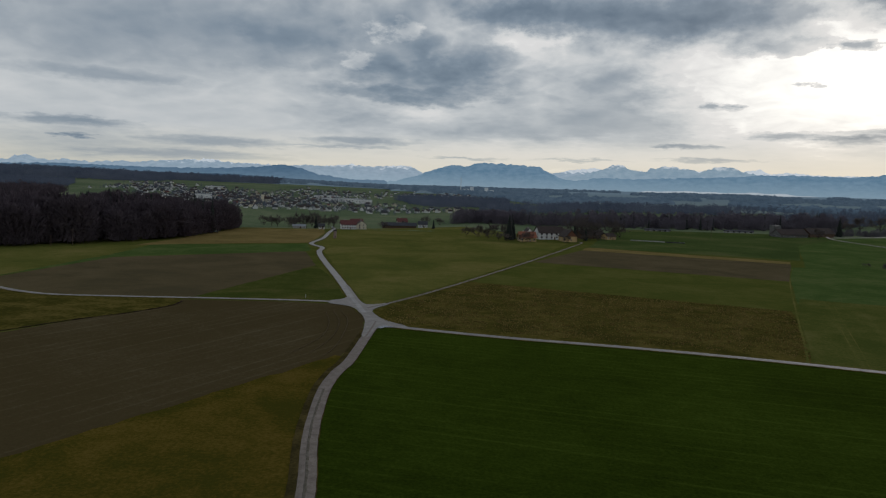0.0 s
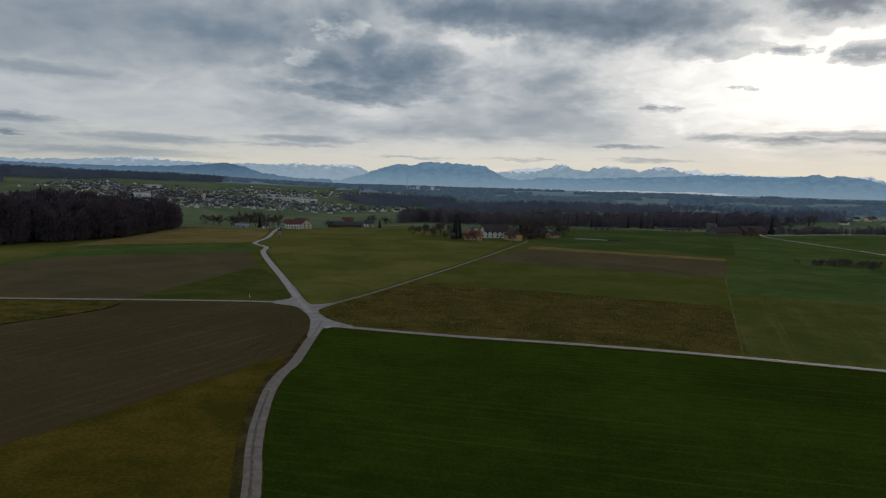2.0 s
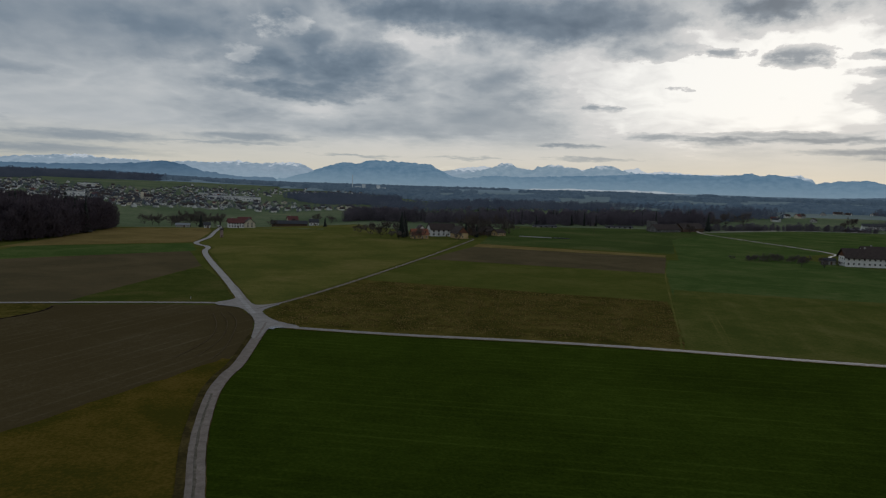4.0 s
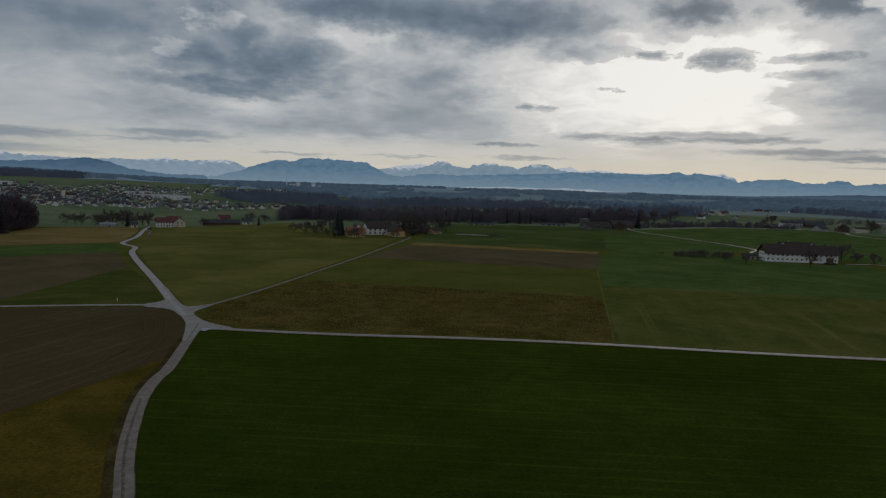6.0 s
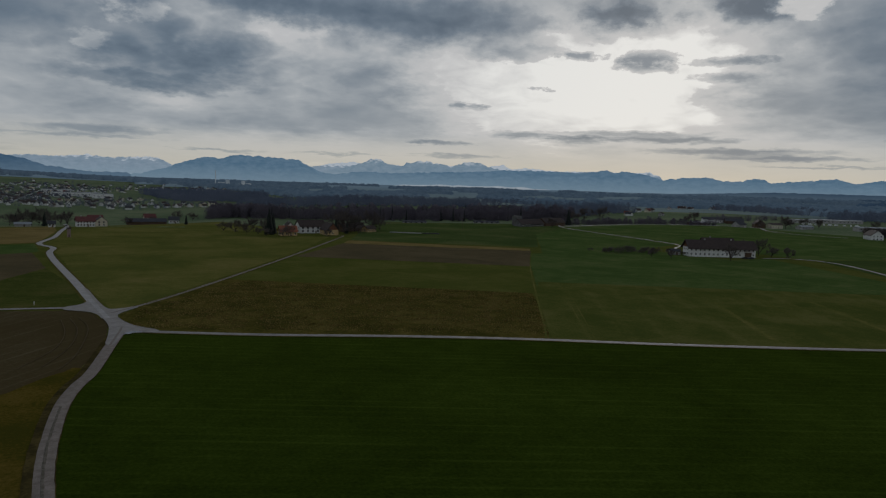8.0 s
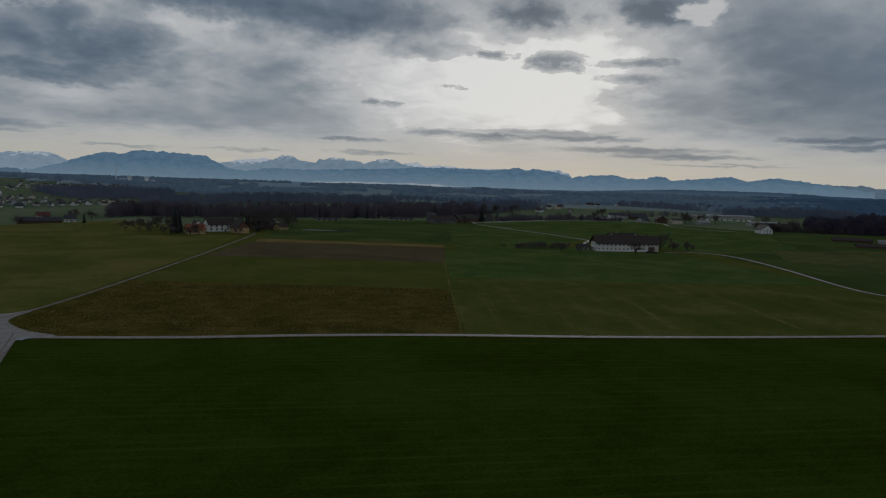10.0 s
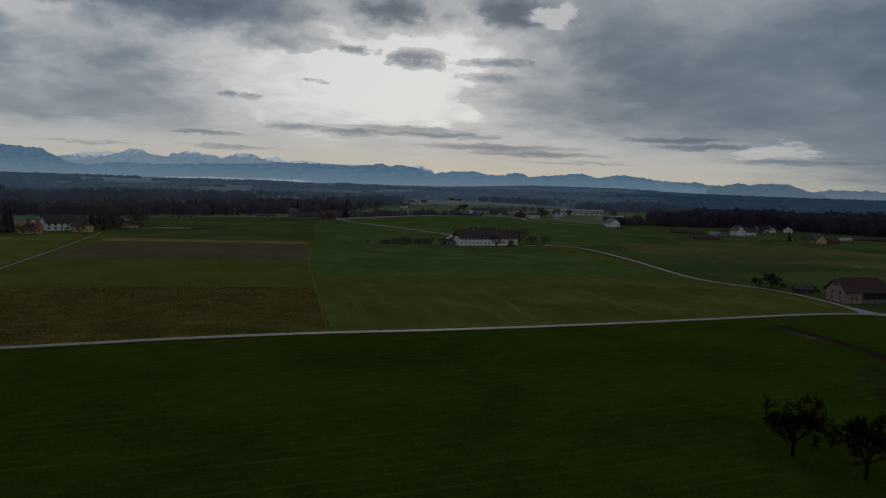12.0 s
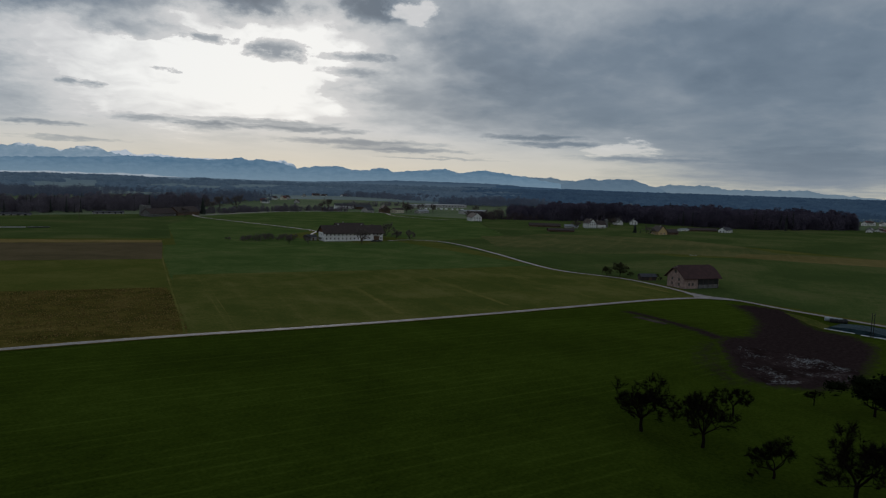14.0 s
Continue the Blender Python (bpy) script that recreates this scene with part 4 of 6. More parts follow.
TRACK = [(-25, 233), (-16.4, 248), (-4.8, 271.8), (17.8, 323.3), (56.3, 415.5), (100.8, 527.2), (110.5, 556), (104, 562), (96, 561)]
EAST = [(-18.5, 208), (-15.1, 205.4), (-9.9, 202.1), (19.2, 192.7), (54.7, 184), (88, 173.6), (125.7, 159.1), (168.9, 144.5), (214.9, 130.8), (257.3, 118.4), (280, 108), (288, 96.6), (280, 72.9), (272, 41.3), (262, 0), (250, -60)]
FARM = [(284, 106), (301.5, 133), (311.5, 158.5), (311.8, 190.3), (322.6, 215.5), (355, 267.6), (383.7, 319.9), (393, 352), (381.8, 371), (362, 374)]
BACK = [(330, 425), (352, 452), (373.8, 477), (381, 534), (379, 625), (382.3, 690), (412, 748)]
FAR_ROAD = [(384, 697), (531.9, 745.9), (652.4, 741.8), (673.8, 707), (640, 655), (630, 610), (633, 575), (645, 550)]
for name, line, width, surf, label in (("farm_track", MAIN, 2.95, GRAVEL, "pale gravel farm track with a grassy middle"), ("lane", NORTH, 3.6, ASPHALT_PALE, "pale winding asphalt lane to the farms"), ("lane", WEST, 3.0, ASPHALT, "narrow pale lane between ploughed fields"),
                                       ("farm_track", TRACK, 1.9, DIRT, "grey gravel track to a farm"), ("lane", EAST, 3.1, ASPHALT, "straight pale lane across the fields"), ("farm_track", FARM, 2.6, ASPHALT_PALE, "pale track to the white farmhouse"),
                                       ("farm_track", BACK, 2.4, ASPHALT_PALE, "pale track behind the white farmhouse"), ("lane", FAR_ROAD, 3.0, ASPHALT_PALE, "far pale lane past a hamlet")):
    strip("verge", [(x - 0.45, y) for x, y in line] if line is MAIN else line, width + (1.2 if line is MAIN else 1.1), VERGE_BROWN if line is MAIN else VERGE, "trodden brownish grass verge of a lane", "verge", 0.07, 1.0)
    strip(name, line, width, surf, label, "road", 0.05, 2.0, 0.05)
FORK = [(-41.0, 285.5), (-37.7, 270.6), (-35.7, 262.4), (-34.6, 255.8), (-35.8, 250.0), (-40.4, 245.8), (-39.4, 240.4), (-35.1, 238.3), (-31.2, 235.7), (-28.5, 230.7), (-25.6, 222), (-23.6, 213.5), (-22.8, 206.6), (-22.2, 198), (-21.8, 188), (-19.4, 188), (-19.1, 197.0),
        (-18.4, 201.0), (-15.2, 202.2), (-9.8, 201.0), (-10.1, 205.0), (-13.7, 208.6), (-17.5, 213.2), (-20.5, 219.6), (-22.7, 226.5), (-22.7, 231.0), (-21.0, 236.0), (-17.9, 242.2), (-18.6, 245.0), (-21.8, 241.6), (-25.2, 239.8), (-26.9, 241.0), (-29.6, 248.9), (-34.1, 267.0), (-38.7, 286.0)]
FORK = [((3 * a + c) / 4, (3 * b + d) / 4) if k else ((a + 3 * c) / 4, (b + 3 * d) / 4) for (a, b), (c, d) in zip(FORK, FORK[1:] + FORK[:1]) for k in (1, 0)]
lay("road_fork", FORK, ASPHALT, "pale asphalt fork where the lanes meet", "road", 0.05, 1.5)
lay("road_fork", [(278, 108.4), (285, 112), (290, 118), (292.5, 115), (289, 106), (290, 97), (286.5, 94), (282, 103)], ASPHALT, "pale asphalt fork near the barn", "road", 0.2, 1.5)
strip("grass_centre", TRACK[1:7], 0.4, VERGE, "grassy middle strip of the farm track", "verge", 0.12, 1.0, 0.04)
strip("grass_centre", MAIN[:6], 0.55, CENTRE, "thin grassy middle strip of the track", "verge", 0.10, 0.7, 0.04)
strip("furrow", [(-117, 182.2), (-112, 191), (-105.4, 201.6), (-96, 213.4), (-89, 227), (-88.6, 236)], 0.55, MUD, "dark shallow furrow along the ploughland", "furrow", 0.3, 1.2)
for line in ([(-33.3, 227.8), (-29.2, 214.6), (-27.5, 201.0), (-26.8, 178.5), (-28.1, 166.5)], [(-37.3, 224.0), (-33.5, 206.7), (-32.3, 191.6), (-33.4, 181.5), (-36.7, 168.2)], [(-35.2, 226), (-31.2, 211), (-29.6, 196), (-29.9, 182), (-32, 169)]):
    strip("wheel_line", line, 0.24, SOIL_PALE, "pale wheel line bending round the headland", "track", 0.04, 1.0)


# ---------------------------------------------------------------- trees
def bare_tree(seed, height, spread, limbs, twigs, gnarl=0.3, trunk=0.25, thick=0.03, levels=3, fat=0.016, rise=0.25):
    """A leafless tree as two triangle lists, wood and twigs: a trunk, limbs that bend outward and upward, and forks down to the finest twigs."""
    rng = random.Random(seed)
    wood, spray = ([], []), ([], [])

    def stick(p0, p1, r0, r1, sides):
        verts, tris = wood
        q = (p1 - p0).to_track_quat("Z", "Y")
        base = len(verts)
        for p, r in ((p0, r0), (p1, r1)):
            for k in range(sides):
                a = k * math.tau / sides
                verts.append(tuple(p + q @ Vector((r * math.cos(a), r * math.sin(a), 0))))
        for k in range(sides):
            n = (k + 1) % sides
            tris.append((base + k, base + n, base + sides + n))
            tris.append((base + k, base + sides + n, base + sides + k))

    def wander(d, amount):
        return (d + Vector((rng.gauss(0, 1), rng.gauss(0, 1), rng.gauss(0, 0.8))) * amount * 0.6).normalized()

    def twig(p, d, length):
        verts, tris = spray
        q = p + wander(d + Vector((0, 0, 0.2)), 1.1) * length
        side = Vector((rng.uniform(-1, 1), rng.uniform(-1, 1), rng.uniform(-1, 1))).normalized() * fat
        base = len(verts)
        verts.extend([tuple(p - side), tuple(p + side), tuple(q)])
        tris.append((base, base + 1, base + 2))

    def grow(p, d, length, r, level):
        for piece in range(3):
            d = wander(d + Vector((0, 0, rise * (0.5 if level == 1 else 1.0) * 0.3)), gnarl)
            q = p + d * length / 3
            stick(p, q, r, r * 0.8, 5 if level == 1 else 3)
            p, r = q, r * 0.8
            if level < levels and piece:
                for _ in range(2):
                    grow(p, wander(d, 1.25), length * rng.uniform(0.5, 0.72), r * 0.62, level + 1)
            if level == levels:
                for _ in range(twigs):
                    twig(p - d * length * rng.uniform(0, 0.33), d, height * rng.uniform(0.04, 0.12))

    top = Vector((rng.uniform(-0.12, 0.12), rng.uniform(-0.12, 0.12), 1)) * height * trunk
    middle = top * 0.5 + Vector((rng.uniform(-0.02, 0.02), rng.uniform(-0.02, 0.02), 0)) * height
    stick(Vector((0, 0, -0.4)), middle, height * thick * 1.25, height * thick, 7)
    stick(middle, top, height * thick, height * thick * 0.9, 7)
    for b in range(limbs):
        a = b * math.tau / limbs + rng.uniform(-0.45, 0.45)
        d = Vector((math.cos(a) * spread, math.sin(a) * spread, rng.uniform(0.45, 1.2) if b else 1.6)).normalized()
        grow(top * rng.uniform(0.86, 1.0), d, height * (1 - trunk) * rng.uniform(0.5, 0.68), height * thick * 0.62, 1)
    high = max(v[2] for v in spray[0]) / height if spray[0] else 1.0
    return tuple(([tuple(c / high for c in v) for v in store[0]], store[1]) for store in (wood, spray))


def conifer(seed, height, width, whorls=10, arms=9):
    """A spruce: a thin trunk and whorls of drooping ragged boughs."""
    rng = random.Random(seed)
    verts, tris = [], []
    for k in range(5):
        a = k * math.tau / 5
        verts.append((0.012 * height * math.cos(a), 0.012 * height * math.sin(a), -0.3))
    verts.append((0, 0, height))
    tris += [(k, (k + 1) % 5, 5) for k in range(5)]
    for w in range(whorls):
        f = w / whorls
        z = height * (0.08 + 0.90 * f)
        reach = width * (1 - f) ** 0.85 * rng.uniform(0.85, 1.1) + 0.12
        for k in range(arms):
            a = (k + rng.random()) * math.tau / arms
            r = reach * rng.uniform(0.7, 1.15)
            wide = 0.42 * r + 0.1
            c, s = math.cos(a), math.sin(a)
            base = len(verts)
            verts.extend([(0, 0, z + height * 0.075), (c * r * 0.6 - s * wide, s * r * 0.6 + c * wide, z - 0.10 * r), (c * r, s * r, z - 0.35 * r), (c * r * 0.6 + s * wide, s * r * 0.6 - c * wide, z - 0.10 * r), (0, 0, z - height * 0.03)])
            tris.extend([(base, base + 1, base + 2), (base, base + 2, base + 3), (base + 4, base + 2, base + 1), (base + 4, base + 3, base + 2)])
    return verts, tris


def scatter_mesh(name, material, kinds, spots):
    """Many plants as one mesh: kinds are (corners, triangles); spots are (kind, x, y, z, size, turn)."""
    vs, ts, base = [], [], 0
    arrays = [(np.array(v, dtype=np.float32), np.array(t, dtype=np.int32)) for v, t in kinds]
    for k, x, y, z, size, turn in spots:
        v, t = arrays[k]
        c, s = math.cos(turn) * size, math.sin(turn) * size
        vs.append(np.stack([v[:, 0] * c - v[:, 1] * s + x, v[:, 0] * s + v[:, 1] * c + y, v[:, 2] * size + z], 1))
        ts.append(t + base)
        base += len(v)
    return quick_mesh(name, np.concatenate(vs), np.concatenate(ts), material)


FOREST_FIR = [conifer(60 + k, 24, 3.6, 9, 8) for k in range(3)]


def canopy(seed, height, width, count, broad=0.42):
    """A distant leafless tree: a stem and a loose crown of many twig sprays with gaps."""
    rng = random.Random(seed)
    verts, tris = [], []
    for k in range(3):
        verts.append((0.2 * math.cos(k * 2.1), 0.2 * math.sin(k * 2.1), -0.5))
    verts.append((0, 0, height * 0.8))
    tris += [(0, 1, 3), (1, 2, 3), (2, 0, 3)]
    for _ in range(count):
        a, u = rng.uniform(0, math.tau), rng.random()
        z = height * (0.05 + 0.88 * u)
        r = width * math.sin(math.pi * min(1, 0.16 + 0.78 * u)) ** 0.55 * math.sqrt(rng.random())
        p = Vector((r * math.cos(a), r * math.sin(a), z))
        out = (Vector((p.x * 0.16, p.y * 0.16, rng.uniform(0.5, 1.3))) + Vector((rng.uniform(-1, 1), rng.uniform(-1, 1), 0)) * 0.35).normalized() * rng.uniform(1.1, 2.2)
        side = Vector((rng.uniform(-1, 1), rng.uniform(-1, 1), rng.uniform(-0.15, 0.15))) * broad
        base = len(verts)
        verts.extend([tuple(p - side), tuple(p + side), tuple(p + out)])
        tris.append((base, base + 1, base + 2))
    return verts, tris


FOREST_BARE = [canopy(90 + k, 19, 5.6, 460) for k in range(5)]
FAR_BARE = [canopy(70 + k, 18, 5.2, 80, 0.9) for k in range(4)]
FAR_FIR = [conifer(80 + k, 24, 3.8, 7, 7) for k in range(2)]


def wood_of(name, outline, spacing, firs, sizes, label, seed, far=False, tone=None, swell=None):
    """A wood filling an outline; firs: the share of conifers; swell: how the trees' size changes over the ground."""
    rng = random.Random(seed)
    xs, ys = [p[0] for p in outline], [p[1] for p in outline]
    bare, green = [], []
    n = int((max(xs) - min(xs)) * (max(ys) - min(ys)) / spacing ** 2)
    for _ in range(n):
        x, y = rng.uniform(min(xs), max(xs)), rng.uniform(min(ys), max(ys))
        inside = False
        for (x0, y0), (x1, y1) in zip(outline, outline[1:] + outline[:1]):
            if (y0 > y) != (y1 > y) and x < (x1 - x0) * (y - y0) / (y1 - y0) + x0:
                inside = not inside
        if not inside:
            continue
        z, size, turn = ground_at(x, y) - 0.3, rng.uniform(*sizes) * (1 + 0.28 * noise.noise((x / 38, y / 38, 40 + seed))) * (swell(x, y) if swell else 1), rng.uniform(0, 6.28)
        if noise.noise((x / 55, y / 55, seed)) * 0.5 + 0.5 + rng.uniform(-0.25, 0.25) < firs:
            green.append((rng.randrange(len(FAR_FIR if far else FOREST_FIR)), x, y, z, size * 0.92, turn))
        else:
            bare.append((rng.randrange(len(FAR_BARE if far else FOREST_BARE)), x, y, z, size * rng.uniform(0.85, 1.1), turn))
    ob = thing(name, Matrix(), label, "woodland", kind="stuff")
    if bare:
        part("bare_trees", scatter_mesh("bare_trees", tone or TWIGS, FAR_BARE if far else FOREST_BARE, bare), None, ob)
    if green:
        part("conifers", scatter_mesh("conifers", tone if far and tone else NEEDLES, FAR_FIR if far else FOREST_FIR, green), None, ob, "dark green conifers")
    return ob


wood_of("woodland", [(-390, 360), (-252, 397), (-210, 438), (-180, 500), (-178, 620), (-215, 640), (-300, 560), (-420, 500)], 5.0, 0.24, (0.95, 1.30), "dark mixed winter wood beside green fields", 1, swell=lambda x, y: 1.16 - 0.16 * max(0.0, min(1.0, (x + 260) / 70)))
wood_of("woodland", [(8, 800), (30, 830), (95, 810), (100, 880), (60, 920), (15, 880)], 7, 0.15, (0.6, 0.9), "leafless grove beyond the meadow", 2, False, TWIGS_HAZED)
wood_of("woodland", [(100, 800), (150, 795), (255, 790), (325, 795), (372, 800), (470, 830), (520, 900), (420, 960), (300, 930), (180, 930), (105, 900)], 7.0, 0.22, (0.36, 0.86), "dark belt of spruce and leafless trees", 3, False, TWIGS_HAZED)
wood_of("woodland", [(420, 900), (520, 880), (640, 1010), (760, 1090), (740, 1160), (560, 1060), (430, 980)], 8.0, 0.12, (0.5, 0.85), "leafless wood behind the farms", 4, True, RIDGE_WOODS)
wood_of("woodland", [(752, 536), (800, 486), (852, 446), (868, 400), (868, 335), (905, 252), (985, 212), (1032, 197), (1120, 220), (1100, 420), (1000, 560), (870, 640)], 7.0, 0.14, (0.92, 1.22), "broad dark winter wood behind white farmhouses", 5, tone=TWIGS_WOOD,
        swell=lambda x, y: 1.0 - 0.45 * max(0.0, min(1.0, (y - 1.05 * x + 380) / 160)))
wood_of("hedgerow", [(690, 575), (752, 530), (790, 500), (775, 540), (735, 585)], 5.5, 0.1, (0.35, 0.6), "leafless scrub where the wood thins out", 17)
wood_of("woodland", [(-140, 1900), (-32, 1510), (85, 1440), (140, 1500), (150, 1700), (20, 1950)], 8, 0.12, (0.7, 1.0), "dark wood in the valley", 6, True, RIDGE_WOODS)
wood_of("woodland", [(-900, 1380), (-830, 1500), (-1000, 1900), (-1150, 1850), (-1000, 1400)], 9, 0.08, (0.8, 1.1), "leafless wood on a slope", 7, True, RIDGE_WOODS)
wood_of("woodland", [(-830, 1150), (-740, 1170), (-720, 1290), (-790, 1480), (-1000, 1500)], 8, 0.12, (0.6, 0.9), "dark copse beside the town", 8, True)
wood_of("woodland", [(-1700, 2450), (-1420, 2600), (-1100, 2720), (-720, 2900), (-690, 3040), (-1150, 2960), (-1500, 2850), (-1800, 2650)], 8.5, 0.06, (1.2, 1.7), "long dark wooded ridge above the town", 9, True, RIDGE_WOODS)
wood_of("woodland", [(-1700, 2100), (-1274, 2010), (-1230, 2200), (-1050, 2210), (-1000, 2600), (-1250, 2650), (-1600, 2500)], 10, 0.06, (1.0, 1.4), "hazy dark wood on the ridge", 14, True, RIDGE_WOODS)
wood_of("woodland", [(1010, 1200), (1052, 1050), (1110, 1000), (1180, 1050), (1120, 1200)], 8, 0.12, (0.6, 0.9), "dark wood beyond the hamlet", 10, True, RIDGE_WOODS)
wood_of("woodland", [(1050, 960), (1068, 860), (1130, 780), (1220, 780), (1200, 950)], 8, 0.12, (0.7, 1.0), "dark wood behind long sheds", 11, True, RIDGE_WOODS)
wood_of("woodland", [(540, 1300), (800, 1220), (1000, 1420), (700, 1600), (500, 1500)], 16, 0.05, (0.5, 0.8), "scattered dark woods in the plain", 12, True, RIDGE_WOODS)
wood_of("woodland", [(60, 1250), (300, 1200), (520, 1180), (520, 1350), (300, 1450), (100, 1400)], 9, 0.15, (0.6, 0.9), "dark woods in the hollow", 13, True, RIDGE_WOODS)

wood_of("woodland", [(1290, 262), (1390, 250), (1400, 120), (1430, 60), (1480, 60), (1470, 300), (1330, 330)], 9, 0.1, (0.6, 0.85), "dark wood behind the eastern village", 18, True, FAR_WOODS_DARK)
wood_of("hedgerow", [(394, 733), (460, 738), (520, 758), (600, 768), (655, 760), (660, 774), (600, 784), (515, 776), (455, 754), (394, 750)], 4.6, 0.1, (0.24, 0.48), "dark leafless hedgerow along the far lane", 15, False, TWIGS_HAZED)
wood_of("hedgerow", [(700, 800), (760, 860), (850, 905), (940, 930), (930, 950), (840, 930), (740, 880), (690, 815)], 7, 0.15, (0.3, 0.6), "leafless trees between hamlet farms", 16, True, TWIGS_HAZED)


def hazy_woods():
    """Copses and strips of wood all over the far plain, as low uneven clumps."""
    rng, kinds, spots = random.Random(77), [], []
    for k in range(5):
        ring = [(9 * rng.uniform(0.7, 1.2) * math.cos(a), 9 * rng.uniform(0.7, 1.2) * math.sin(a), rng.uniform(3, 6)) for a in [math.tau * q / 7 for q in range(7)]]
        foot = [(x * 1.05, y * 1.05, -4) for x, y, _ in ring]
        crown = [(rng.uniform(-3, 3), rng.uniform(-3, 3), rng.uniform(8, 11))]
        tris = []
        for q in range(7):
            n = (q + 1) % 7
            tris += [(q, n, 14), (7 + q, 7 + n, n), (7 + q, n, q)]
        kinds.append((ring + foot + crown, tris))
    east = []
    while len(spots) + len(east) < 16500:
        b, r = rng.uniform(-36, 86), rng.uniform(1480, 3400)
        if r < plain_edge(b) + 30:
            continue
        x, y = r * math.sin(radians(b)), r * math.cos(radians(b))
        if noise.noise((x / 420, y / 420, 2.2)) + 0.6 * noise.noise((x / 130, y / 130, 5.5)) > (-0.95 if b > 64 else -0.30 if b > 50 else 0.12 if b > 8 else -0.5 if r > 2850 else -0.12):
            (east if b > 52 + 6 * noise.noise((x / 200, y / 200, 9)) else spots).append((rng.randrange(5), x, y, ground_at(x, y) + (3 if r < 2400 else 8), rng.uniform(0.7, 1.5), rng.uniform(0, 6.28)))
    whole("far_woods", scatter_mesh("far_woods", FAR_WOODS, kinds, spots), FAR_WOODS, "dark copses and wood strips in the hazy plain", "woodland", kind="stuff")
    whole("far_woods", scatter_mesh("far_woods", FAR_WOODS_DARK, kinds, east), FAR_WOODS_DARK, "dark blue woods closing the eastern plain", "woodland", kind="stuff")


hazy_woods()


def tree(name, x, y, kind, size, turn, label, group=""):
    ob = thing(name, pose(x, y, ground_at(x, y), 0, 0, turn) @ Matrix.Scale(size, 4), label, "tree", group)
    for piece, me in kind:
        part(piece, me, None, ob)
    return ob


def tree_kind(seed, height, spread, limbs, twigs, gnarl, trunk, thick, levels, fat, tone, rise=0.25, bark=None):
    wood, spray = bare_tree(seed, height, spread, limbs, twigs, gnarl, trunk, thick, levels, fat, rise)
    return [("trunk", quick_mesh("trunk", *wood, bark or BARK)), ("crown", quick_mesh("crown", *spray, tone))]


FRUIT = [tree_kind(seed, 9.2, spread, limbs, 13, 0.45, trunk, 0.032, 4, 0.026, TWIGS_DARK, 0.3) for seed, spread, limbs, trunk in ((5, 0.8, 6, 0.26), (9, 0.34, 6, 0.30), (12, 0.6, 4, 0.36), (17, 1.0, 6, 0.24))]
YARD = [tree_kind(15 + k, height, spread, 9, 16, 0.3, trunk, 0.020, 3, 0.045, TWIGS_BROWN, 0.5, BARK_GREY) for k, (height, spread, trunk) in enumerate([(9.0, 0.85, 0.22), (11.0, 0.55, 0.14), (7.5, 1.15, 0.18), (10.0, 0.7, 0.26), (8.2, 0.95, 0.12)])]
OLIVE_TREE = [tree_kind(41 + k, 7.2, 0.9, 12, 26, 0.35, 0.26, 0.022, 3, 0.040, TWIGS_OLIVE, 0.35) for k in range(2)]
BUSH = [tree_kind(25 + k, 4.0, 1.3, 8, 10, 0.4, 0.05, 0.014, 3, 0.035, TWIGS_BROWN, 0.3, BARK_GREY) for k in range(2)]
SPRUCE = [[("crown", quick_mesh("crown", *conifer(31 + k, 12, 2.6, 14, 11), NEEDLES))] for k in range(2)]


def evergreen(seed, height, width):
    """A broad tree overgrown with ivy: a trunk and a crown of small leaf clumps with gaps."""
    rng = random.Random(seed)
    wood, _ = bare_tree(seed, height * 0.8, 1.1, 6, 0, 0.4, 0.3, 0.04, 2)
    verts, tris = [], []
    knots = [Vector((rng.gauss(0, width * 0.33), rng.gauss(0, width * 0.33), height * rng.uniform(0.42, 0.92))) for _ in range(26)]
    for _ in range(5200):
        p = rng.choice(knots) + Vector((rng.gauss(0, 0.62), rng.gauss(0, 0.62), rng.gauss(0, 0.45)))
        base = len(verts)
        for _ in range(3):
            verts.append(tuple(p + Vector((rng.uniform(-1, 1), rng.uniform(-1, 1), rng.uniform(-0.7, 0.7))) * 0.5))
        tris.append((base, base + 1, base + 2))
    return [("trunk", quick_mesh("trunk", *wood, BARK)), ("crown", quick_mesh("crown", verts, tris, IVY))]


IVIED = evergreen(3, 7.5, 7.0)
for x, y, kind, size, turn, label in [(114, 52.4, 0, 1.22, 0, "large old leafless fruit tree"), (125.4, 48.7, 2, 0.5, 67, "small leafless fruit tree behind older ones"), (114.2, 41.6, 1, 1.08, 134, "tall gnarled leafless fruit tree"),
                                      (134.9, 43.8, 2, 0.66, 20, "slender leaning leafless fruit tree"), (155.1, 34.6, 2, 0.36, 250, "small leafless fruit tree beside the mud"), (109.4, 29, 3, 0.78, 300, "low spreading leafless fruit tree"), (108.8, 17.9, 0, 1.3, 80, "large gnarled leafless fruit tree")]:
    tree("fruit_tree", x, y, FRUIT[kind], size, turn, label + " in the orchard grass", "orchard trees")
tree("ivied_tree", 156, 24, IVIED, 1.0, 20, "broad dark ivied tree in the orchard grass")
for k, (x, y, size) in enumerate([(281.6, 386, 0.72), (289, 375, 0.65), (324, 361, 1.1), (379.8, 383.6, 0.91), (384, 373, 1.1), (376, 392, 1.23), (392, 395, 0.91), (367, 399, 1.48), (372, 404, 1.32)]):
    tree("bare_tree", x, y, YARD[(k * 3 + k // 5 + 0) % 5], size, 41 * k + 0, "leafless brown tree standing by the long white farmhouse", "farm trees")
